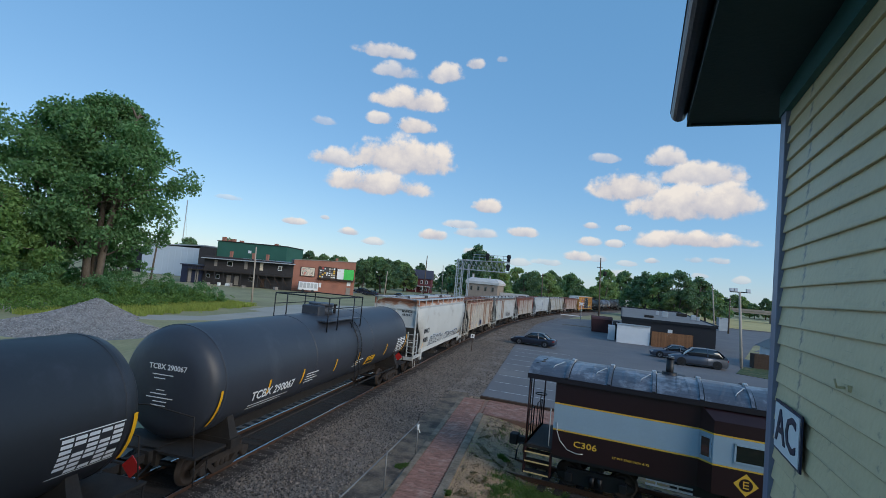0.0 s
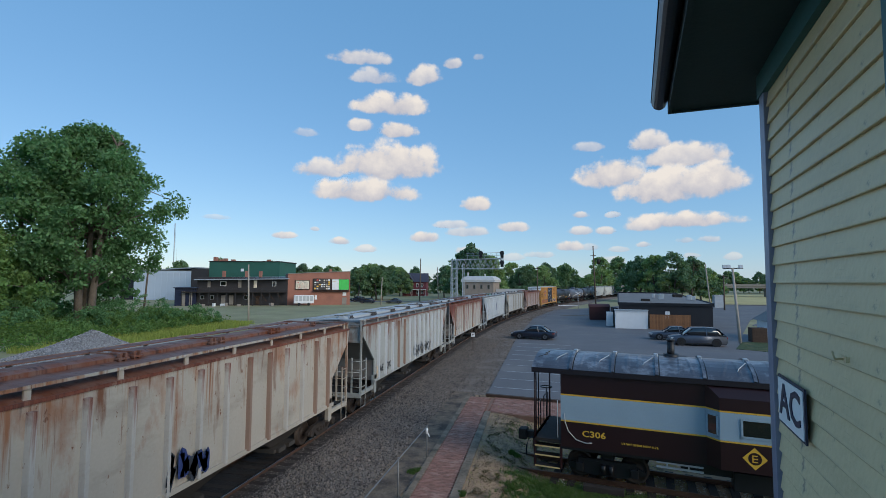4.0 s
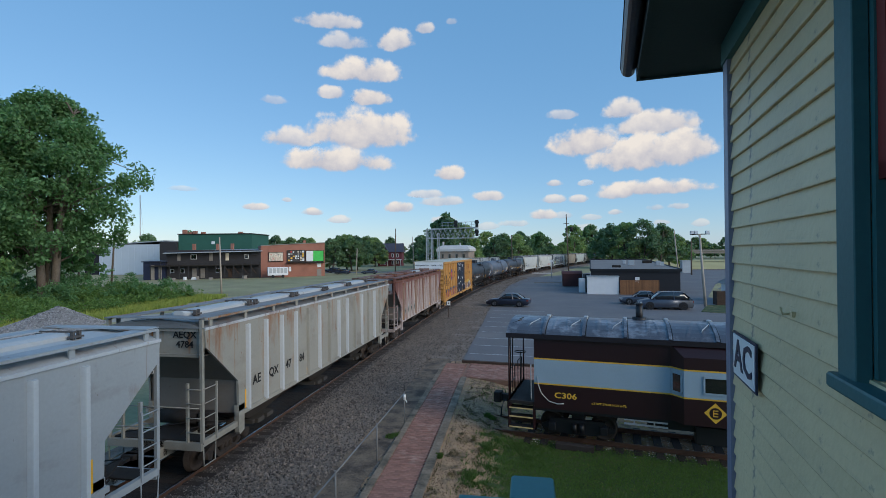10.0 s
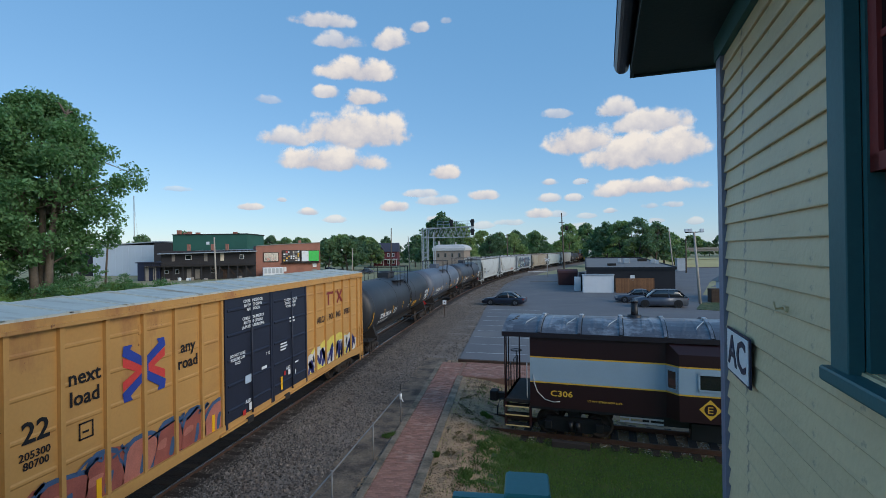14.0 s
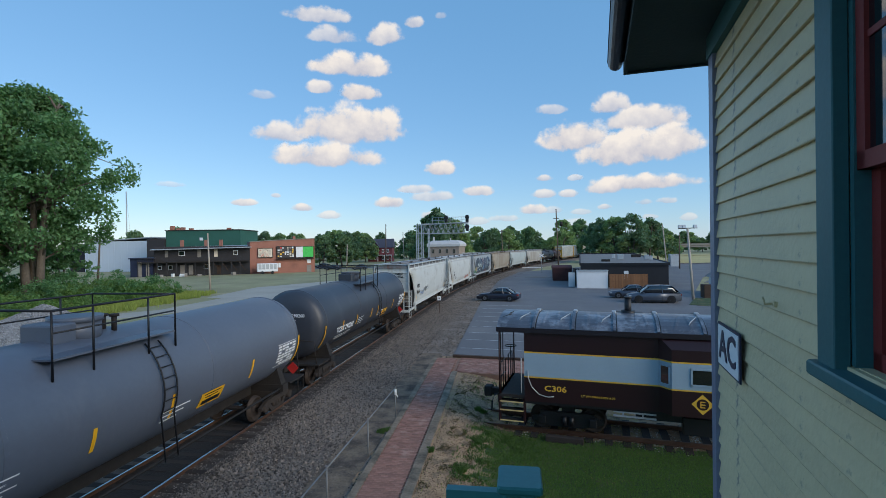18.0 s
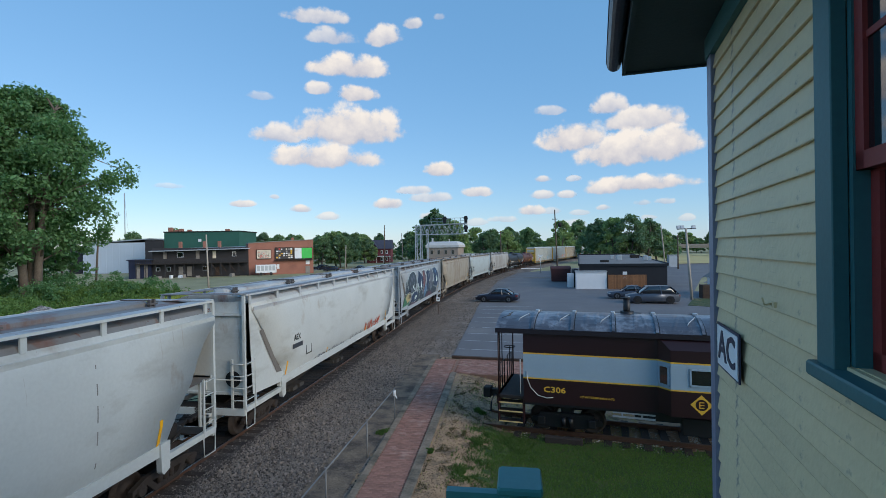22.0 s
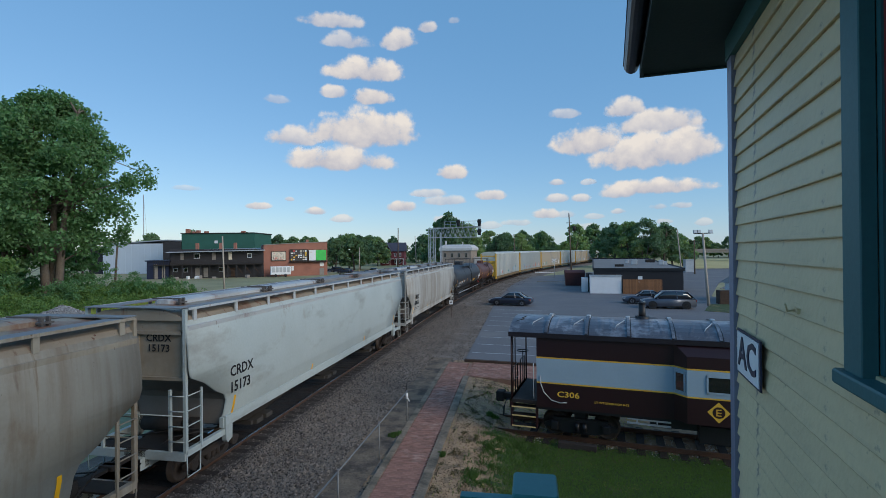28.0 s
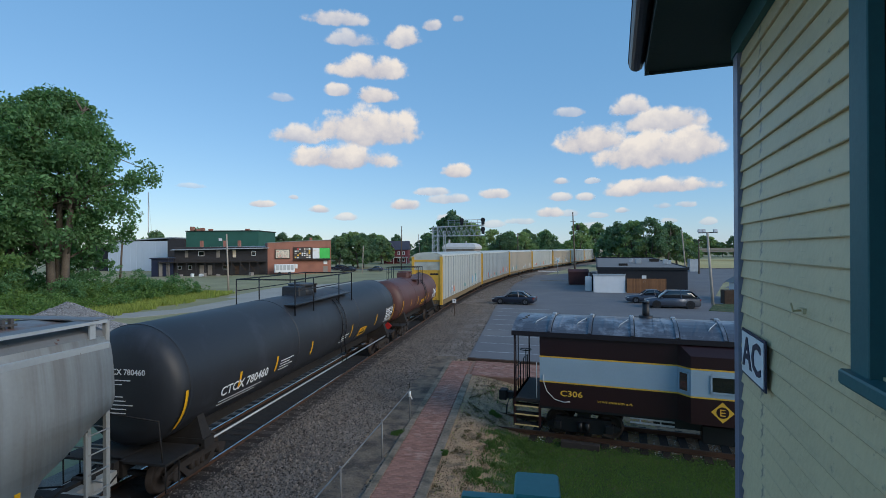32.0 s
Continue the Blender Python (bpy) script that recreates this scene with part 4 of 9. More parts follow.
    # test panel beside the trailing strip: a white frame of cells
    for k in range(7):
        for c in range(5):
            if (k * 3 + c * 2) % 7:
                side_patch(car, "panel_print", [(B - 2.0 + 0.27 * c, 1.86 + 0.105 * k, 1.93 + 0.105 * k), (B - 1.77 + 0.27 * c, 1.86 + 0.105 * k, 1.93 + 0.105 * k)], xf, wh, 0.012)
    for z0, z1 in ((1.82, 1.84), (2.6, 2.62)):
        side_patch(car, "panel_print", [(B - 2.05, z0, z1), (B - 0.66, z0, z1)], xf, wh, 0.012)
    if mark:
        lettering(mark, 0.38, pose(xf(2.12) + 0.03, -B + 3.1, 2.12, 90 + 14, 0, 90), wh, car, width=1.08)
        for k in range(2):
            side_patch(car, "small_print", [(-B + 2.0, 1.8 - 0.1 * k, 1.835 - 0.1 * k), (-B + 4.2 - 0.3 * k, 1.8 - 0.1 * k, 1.835 - 0.1 * k)], xf, wh, 0.012)
        for k in range(4):
            side_patch(car, "small_print", [(-B + 5.1, 2.26 - 0.1 * k, 2.29 - 0.1 * k), (-B + 6.0 - 0.2 * (k % 2), 2.26 - 0.1 * k, 2.29 - 0.1 * k)], xf, wh, 0.012)
        for k in range(3):
            side_patch(car, "small_print", [(0.9, 2.1 - 0.12 * k, 2.14 - 0.12 * k), (1.9 - 0.2 * k, 2.1 - 0.12 * k, 2.14 - 0.12 * k)], xf, wh, 0.012)
        lettering(number or mark, 0.2, pose(0.15, -B - 0.004, zc + 0.45, 90, 0, 0), wh, car)
        q = Mb()
        for k, (w0, w1) in enumerate(((0.3, 0.34), (0.24, 0.1), (0, 0), (0, 0), (0.12, 0.12), (0.3, 0.2), (0.42, 0.4), (0.2, 0.22), (0.26, 0.2))):
            if w0:
                q.box(-w0, w1, -B - 0.008, -B, zc + 0.24 - 0.1 * k, zc + 0.262 - 0.1 * k)
        part("small_print", q, wh, car)
        part("hazard_diamond", Mb().prism([(0.95, 1.0), (1.2, 1.25), (0.95, 1.5), (0.7, 1.25)], "y", B + 0.24, B + 0.26), HAZRED, car, "red and white hazard diamond")
        part("diamond_print", Mb().prism([(0.95, 1.28), (1.1, 1.36), (0.95, 1.44), (0.8, 1.36)], "y", B + 0.26, B + 0.265).box(0.78, 1.12, B + 0.26, B + 0.265, 1.2, 1.26), WHITE, car)
    return car, B, xf


def tags(car, xf, y0, y1, z0, z1, mats, count, seed, width=0.05):
    """Spray-painted scrawl: looping strokes, letter by letter, on a car's side."""
    rng = random.Random(seed)
    w = (y1 - y0) / count
    for k in range(count):
        pts = [Vector((y0 + w * (k + rng.uniform(-0.1, 0.25)), z0 + (z1 - z0) * rng.uniform(0, 0.3)))]
        for j in range(rng.randint(3, 5)):
            pts.append(Vector((y0 + w * (k + rng.uniform(-0.05, 1.05)), z0 + (z1 - z0) * (rng.uniform(0.6, 1) if j % 2 == 0 else rng.uniform(0, 0.4)))))
        fine_ = []
        for i in range(len(pts) - 1):
            p0, p1, p2, p3 = pts[max(0, i - 1)], pts[i], pts[i + 1], pts[min(len(pts) - 1, i + 2)]
            for q in range(6):
                t = q / 6
                fine_.append(0.5 * ((2 * p1) + (p2 - p0) * t + (2 * p0 - 5 * p1 + 4 * p2 - p3) * t * t + (3 * p1 - p0 - 3 * p2 + p3) * t ** 3))
        fine_.append(pts[-1])
        ww = width * rng.uniform(0.7, 1.4)
        mb = Mb()
        vs = []
        for i, p in enumerate(fine_):
            d = (fine_[min(i + 1, len(fine_) - 1)] - fine_[max(0, i - 1)])
            d = d.normalized() if d.length > 1e-6 else Vector((1, 0))
            for sg in (-1, 1):
                y, z = p.x - sg * d.y * ww / 2, p.y + sg * d.x * ww / 2
                vs.append((xf(z) + 0.014 + 0.001 * (k % 5), y, z))
        mb.add(vs, [(2 * i, 2 * i + 1, 2 * i + 3, 2 * i + 2) for i in range(len(fine_) - 1)], True)
        part("graffiti", mb, mats[k % len(mats)], car, "spray-painted scrawl")


def painted(car, pts, material, off, label="", xfun=None):
    """A painted polygon of (y, z) corners on a car's side."""
    bm = bmesh.new()
    bm.faces.new([bm.verts.new((0, y, z)) for y, z in pts])
    for z in np.arange(1.1, 4.2, 0.2):
        bmesh.ops.bisect_plane(bm, geom=bm.verts[:] + bm.edges[:] + bm.faces[:], plane_co=(0, 0, z), plane_no=(0, 0, 1))
    for v in bm.verts:
        v.co.x = xfun(v.co.z) + off
    me = bpy.data.meshes.new("graffiti")
    bm.to_mesh(me)
    bm.free()
    me.materials.append(material)
    return part("graffiti", me, material, car, label)


def blob(rng, cy_, cz_, w, h, lean=0.25, n=20):
    """The outline of a fat sprayed letter round a middle."""
    p, q, r = rng.uniform(0, 6.28), rng.uniform(0, 6.28), rng.uniform(0.08, 0.18)
    out = []
    for i in range(n):
        a = 6.28318 * i / n
        f = 1 + r * math.sin(2 * a + p) + 0.09 * math.sin(3 * a + q)
        y, z = w * f * math.copysign(abs(math.cos(a)) ** 0.7, math.cos(a)), h * f * math.copysign(abs(math.sin(a)) ** 0.7, math.sin(a))
        out.append((cy_ + y + lean * z, max(1.02, cz_ + z)))
    return out


def throw_up(car, xfun, y0, y1, z0, z1, count, fill, rim, seed, halo=None):
    """A row of fat outlined letters with scribbled shading."""
    rng = random.Random(seed)
    w = (y1 - y0) / count
    for k in range(count):
        cy_, cz_ = y0 + w * (k + 0.5), (z0 + z1) / 2 + rng.uniform(-0.06, 0.06)
        hh = (z1 - z0) / 2 * rng.uniform(0.82, 1.0)
        state = rng.getstate()
        for m_, f, o in ((halo, 1.22, 0.005), (rim, 1.08, 0.008), (fill, 0.9, 0.011)):
            if m_:
                rng.setstate(state)
                painted(car, blob(rng, cy_, cz_, w * 0.56 * f, hh * f), m_, o, "sprayed letter with a dark edge" if m_ is rim else "", xfun)
        for j in range(rng.randint(9, 13)):
            z = cz_ + hh * rng.uniform(-0.75, 0.75)
            a = cy_ + 0.25 * (z - cz_) + w * rng.uniform(-0.42, 0.0)
            b = a + w * rng.uniform(0.18, 0.5)
            t_ = rng.uniform(0.02, 0.05)
            painted(car, [(a, z), (b, z + 0.03), (b, z + 0.03 + t_), (a, z + t_)], rim, 0.014, "", xfun)


def boxcar(u, L):
    car = thing("box_car", "weathered yellow high-cube boxcar with a dark blue plug door and graffiti", "boxcar", group="cars of the freight train")
    P = car_paint("boxcar_yellow", lin(190, 142, 80), 0.12, 0.4, rustcol=lin(150, 96, 60), dirtcol=lin(158, 110, 66))
    DB = M("door_blue", lin(34, 38, 54), 0.55, var=0.15, fine=10)
    B = L / 2 - 0.8
    z0, z1 = 0.95, 4.95
    part("body", Mb().box(-1.5, 1.5, -B, B, z0 + 0.1, z1), P, car)
    rf = [(-1.58, z1), (-1.58, z1 + 0.05), (0, z1 + 0.2), (1.58, z1 + 0.05), (1.58, z1)]
    part("roof", Mb().prism(rf, "y", -B, B), RACKROOF, car, "pale grey-green steel roof")
    q = Mb()
    for k in range(16):
        y = -B + 0.5 + (2 * B - 1) * k / 15
        q.prism([(-1.58, z1 + 0.06), (0, z1 + 0.235), (1.58, z1 + 0.06), (1.58, z1 + 0.03), (0, z1 + 0.15), (-1.58, z1 + 0.03)], "y", y - 0.05, y + 0.05)
    part("roof_seams", q, RACKROOF, car)
    for sx in (-1, 1):
        a, b = (1.5, 1.6) if sx > 0 else (-1.6, -1.5)
        part("side_sill", Mb().prism([(-B, z0 + 0.25), (-B, z0 - 0.1), (-B + 1.0, z0 - 0.1), (-B + 2.2, z0), (B - 2.2, z0), (B - 1.0, z0 - 0.1), (B, z0 - 0.1), (B, z0 + 0.25)], "x", a, b), P, car)
        part("top_chord", Mb().box(a, b, -B, B, z1 - 0.16, z1), P, car)
        part("chord_lip", Mb().box(*sorted((sx * 1.6, sx * 1.64)), -B + 0.3, B, z1 - 0.2, z1 - 0.13), P, car)
    rib = Mb().box(0, 0.085, -0.045, 0.045, z0 + 0.2, z1 - 0.15).mesh("rib", P)
    D0, D1 = -B + 7.75, -B + 13.1
    posts = [-B + 0.05, *(-B + 0.82 + k for k in range(7)), D0 - 0.06, D1 + 0.06, *(D1 + 0.95 + 1.03 * k for k in range(6)), B - 0.05]
    for y in posts:
        part("rib", rib, None, car, "", pose(1.5, y, 0))
    for y0_, y1_ in zip(posts, posts[1:]):
        if y1_ - y0_ < 1.2:
            for z in (1.48, 2.2, 2.92, 3.64, 4.36):
                part("belt_rail", Mb().prism([(1.5, z - 0.05), (1.518, z - 0.02), (1.518, z + 0.02), (1.5, z + 0.05)], "y", y0_ + 0.08, y1_ - 0.08), P, car)
    for a, b in ((D0, (D0 + D1) / 2), ((D0 + D1) / 2, D1)):
        door = part("door", Mb().box(1.5, 1.58, a + 0.02, b - 0.02, z0 + 0.1, z1 - 0.2), DB, car, "dark blue sliding plug door")
        q = Mb()
        for k in range(5):
            q.prism([(1.58, z0 + 0.52 + 0.72 * k), (1.612, z0 + 0.55 + 0.72 * k), (1.612, z0 + 0.59 + 0.72 * k), (1.58, z0 + 0.62 + 0.72 * k)], "y", a + 0.15, b - 0.15)
        for y in (a + 0.06, b - 0.06):
            q.box(1.58, 1.61, y - 0.05, y + 0.05, z0 + 0.1, z1 - 0.2)
        q.tube([(1.65, (a + b) / 2, z0 + 0.2), (1.65, (a + b) / 2, z1 - 0.3)], 0.025, 6)
        part("door_bars", q, DB, door)
    for y in (D0 + 1.2, D0 + 3.6):
        part("door_roller", Mb().box(1.6, 1.68, y - 0.18, y + 0.18, z0 - 0.06, z0 + 0.12, 0.02), IRON, car)
    part("door_track", Mb().box(1.6, 1.66, D0 - 0.3, D1 + 2.4, z0 + 0.02, z0 + 0.08), P, car)
    yd = D0 + 1.5
    lettering("CLOSE THIS DOOR\nBEFORE CLOSING\nMAIN DOOR\n\nCIERRE ESTA PUERTA\nANTES DE CERRAR\nLA PUERTA PRINCIPAL", 0.13, pose(1.615, yd, 4.2, 90, 0, 90), WHITE, car)
    lettering("DO NOT LUBE\nROLLERS LUB\n03-22", 0.12, pose(1.615, D0 + 0.62, 2.95, 90, 0, 90), WHITE, car)
    lettering("CLOSE AND LOCK\nDOORS BEFORE\nMOVING CAR", 0.12, pose(1.615, D0 + 4.0, 4.25, 90, 0, 90), WHITE, car)
    lettering("7  K", 0.14, pose(1.615, D0 + 2.35, 2.75, 90, 0, 90), WHITE, car)
    for y, z in ((D0 + 1.15, 1.55), (D0 + 3.75, 1.95)):
        lettering("ASD", 0.16, pose(1.616, y, z, 90, 0, 90), WHITE, car)
    for y, z, w, h, m_ in ((D0 + 1.0, 2.1, 0.34, 0.24, GR_PALE), (D0 + 1.95, 2.3, 0.32, 0.09, WHITE), (D0 + 1.2, 1.25, 0.22, 0.22, WHITE), (D0 + 0.85, 1.18, 0.16, 0.16, HAZRED), (D0 + 3.45, 1.75, 0.1, 0.14, HAZRED), (D0 + 3.75, 1.7, 0.16, 0.18, WHITE), (D0 + 3.2, 1.3, 0.12, 0.45, ORANGE), (D0 + 3.9, 3.55, 0.4, 0.05, WHITE), (D0 + 3.9, 3.67, 0.34, 0.05, WHITE), (D0 + 3.2, 2.75, 0.5, 0.05, WHITE), (D0 + 3.2, 2.85, 0.46, 0.05, WHITE), (D0 + 3.2, 2.65, 0.4, 0.05, WHITE), (D0 + 4.3, 2.0, 0.25, 0.05, WHITE), (D0 + 4.3, 1.6, 0.05, 0.16, WHITE)):
        part("stencil", Mb().box(1.612, 1.617, y, y + w, z, z + h), m_, car)
    # ends: corrugated, white band on top
    for sy in (-1, 1):
        q = Mb()
        for k in range(7):
            z = z0 + 0.45 + 0.45 * k
            yy = sy * B
            q.prism([(min(yy, yy + sy * 0.07), z - 0.14), (max(yy, yy + sy * 0.07), z - 0.05), (max(yy, yy + sy * 0.07), z + 0.05), (min(yy, yy + sy * 0.07), z + 0.14)] if sy > 0 else [(yy, z - 0.14), (yy - 0.07, z - 0.05), (yy - 0.07, z + 0.05), (yy, z + 0.14)], "x", -1.45, 1.45)
        part("end_ribs", q, P, car)
        part("white_band", Mb().box(-1.5, 1.5, sy * B - 0.012, sy * B + 0.012, z1 - 0.72, z1), WHITE, car, "white end band")
        ladder(car, 1.25, sy * (B + 0.09), 0.6, 2.1, "y", 0.42, P)
        ladder(car, 1.6, sy * (B - 0.3), 0.5, 2.2, "x", 0.42, P)
    lettering("EXCESS HEIGHT CAR", 0.17, pose(-0.75, -B - 0.016, z1 - 0.33, 90, 0, 0), BLACK, car)
    lettering("TBOX 633422", 0.2, pose(0.82, -B - 0.016, z1 - 0.33, 90, 0, 0), BLACK, car)
    for t_, y, z in (("TB", 0.42, 3.28), ("63", 0.42, 2.84), ("OX", 1.36, 3.34), ("34", 1.36, 2.92), ("22", 2.36, 3.0)):
        lettering(t_, 0.52, pose(1.522, -B + y, z, 90, 0, 90), BLACK, car)
    for t_, y, z in (("LD LMT", 1.4, 2.68), ("LT WT", 1.4, 2.5), ("205300", 2.34, 2.62), ("80700", 2.36, 2.45)):
        lettering(t_, 0.19, pose(1.522, -B + y, z, 90, 0, 90), BLACK, car)
    for t_, y, z in (("next\nload", 3.34, 3.52), ("any\nroad", 6.32, 3.52)):
        lettering(t_, 0.4, pose(1.522, -B + y, z, 90, 0, 90), BLACK, car)
    part("label_plate", Mb().box(1.518, 1.522, -B + 1.05, -B + 1.72, 2.12, 2.36), ORANGE, car, "yellow label plate")
    for z in (2.18, 2.27):
        part("print", Mb().box(1.522, 1.524, -B + 1.12, -B + 1.64, z, z + 0.035), BLACK, car)
    for y0_, y1_, z0_, z1_ in ((3.2, 3.52, 2.5, 2.53), (3.2, 3.52, 2.8, 2.83), (3.2, 3.23, 2.5, 2.83), (3.49, 3.52, 2.5, 2.83), (3.28, 3.42, 2.62, 2.66)):
        part("stencil_frame", Mb().box(1.518, 1.522, -B + y0_, -B + y1_, z0_, z1_), BLACK, car)
    XB, XR = M("emblem_blue", lin(44, 66, 150), 0.5), M("emblem_red", lin(206, 66, 60), 0.5)
    y, z = -B + 4.88, 3.5
    flat = (lambda q_: 1.514)
    for sg in (-1, 1):               # two chevrons back to back, red within blue
        for sz in (-1, 1):
            painted(car, [(y + sg * 0.62, z + sz * 0.36), (y + sg * 0.62, z + sz * 0.16), (y + sg * 0.28, z + sz * 0.0), (y + sg * 0.08, z + sz * 0.0), (y + sg * 0.08, z + sz * 0.1)], XR, 0.006, "red and blue crossed emblem", flat)
            painted(car, [(y + sg * 0.6, z + sz * 0.6), (y + sg * 0.64, z + sz * 0.4), (y + sg * 0.1, z + sz * 0.08), (y - sg * 0.02, z + sz * 0.0), (y - sg * 0.02, z + sz * 0.22), (y + sg * 0.42, z + sz * 0.5), (y + sg * 0.36, z + sz * 0.6)], XB, 0.009, "", flat)
    painted(car, [(y - 0.1, z - 0.26), (y + 0.1, z - 0.26), (y + 0.1, z + 0.26), (y - 0.1, z + 0.26)], XB, 0.007, "", flat)
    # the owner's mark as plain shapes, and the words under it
    for y0_, y1_, z0_, z1_ in ((15.2, 16.4, 4.2, 4.3), (15.45, 15.56, 3.75, 4.2), (16.05, 16.16, 3.75, 4.2)):
        part("owner_mark", Mb().box(1.518, 1.522, -B + y0_, -B + y1_, z0_, z1_), RED, car, "faded red owner's mark")
    part("owner_mark", Mb().bar((1.521, -B + 16.5, 3.75), (1.521, -B + 17.1, 4.3), 0.005, 0.12).bar((1.523, -B + 16.5, 4.3), (1.523, -B + 17.1, 3.75), 0.005, 0.12), RED, car)
    lettering("RAILCAR  POOLING  EXPERTS", 0.36, pose(1.522, -B + 16.2, 3.2, 90, 0, 90), RUSTIRON, car, width=0.88)
    part("vent", Mb().box(1.5, 1.52, -B + 4.7, -B + 4.95, 4.28, 4.5, 0.01), P, car)
    # graffiti: fat red letters with a blue edge, and a yellow piece with navy letters behind the doors
    SPR = M("spray_brick_red", lin(150, 82, 70), 0.6, var=0.25, scale=2.5)
    SPB = M("spray_slate_blue", lin(62, 88, 122), 0.6, var=0.25, scale=2.5)
    SPP = M("spray_salmon", lin(176, 108, 92), 0.6, var=0.25, scale=2.5)
    SPY, SPW, SPN = M("spray_yellow", lin(214, 196, 92), 0.6, var=0.2, scale=2), M("spray_milk", lin(204, 200, 190), 0.6, var=0.2, scale=2), M("spray_ink", lin(52, 54, 112), 0.6, var=0.15)
    side_patch(car, "graffiti", [(-B + 1.3 + 0.33 * i, 1.0, (1.1, 1.35, 1.75, 2.0, 1.9, 1.75, 1.9, 2.0, 2.1, 2.0, 1.95, 1.85, 1.9, 2.0, 1.95, 1.85, 1.8, 1.85, 1.95, 1.9, 1.8)[i]) for i in range(20)], flat, SPR, 0.006, "red letters sprayed low on the side")
    rg = random.Random(7)
    for k in range(7):
        cy_ = -B + 1.9 + 0.92 * k
        st_ = rg.getstate()
        painted(car, blob(rg, cy_, 1.52, 0.56, 0.52), SPB, 0.009, "", flat)
        rg.setstate(st_)
        painted(car, blob(rg, cy_ + 0.02, 1.48, 0.5, 0.46), SPR if k % 3 else SPP, 0.012, "", flat)
        painted(car, blob(rg, cy_ + 0.12, 1.42, 0.08, 0.2), SPB, 0.015, "", flat)
        painted(car, blob(rg, cy_ - 0.2, 1.6, 0.16, 0.1), SPP, 0.015, "", flat)
    tags(car, lambda q_: 1.532, -B + 1.3, -B + 7.6, 1.85, 2.1, [SPB], 7, 61, 0.05)
    tags(car, lambda q_: 1.514, -B + 0.9, -B + 1.75, 1.6, 2.05, [GR1], 4, 62, 0.05)
    side_patch(car, "graffiti", [(D1 + 0.02 + 0.32 * i, 1.0, (1.5, 1.9, 2.1, 2.2, 2.1, 2.25, 2.3, 2.2, 2.3, 2.35, 2.3, 2.35, 2.3, 2.2, 2.1, 1.9, 1.6, 1.3)[i]) for i in range(18)], flat, SPY, 0.006, "yellow sprayed ground")
    for k in range(9):
        painted(car, blob(rg, D1 + 0.5 + 0.62 * k, rg.uniform(1.25, 1.85), 0.4, 0.32), SPW, 0.008, "", flat)
    tags(car, lambda q_: 1.514, D1 + 0.2, B - 0.9, 1.1, 2.0, [SPN], 8, 63, 0.15)
    for y_, z_ in ((3.62, 1.15), (7.3, 1.2), (1.5, 0.98)):
        part("reflector", Mb().box(1.532, 1.538, -B + y_ - 0.06, -B + y_ + 0.06, z_, z_ + 0.45), ORANGE, car, "yellow reflective strip")
    part("sill_beam", Mb().box(-0.3, 0.3, -L / 2 + 0.6, L / 2 - 0.6, 0.65, 1.0), IRON, car)
    running_gear(car, L, u)
    return car


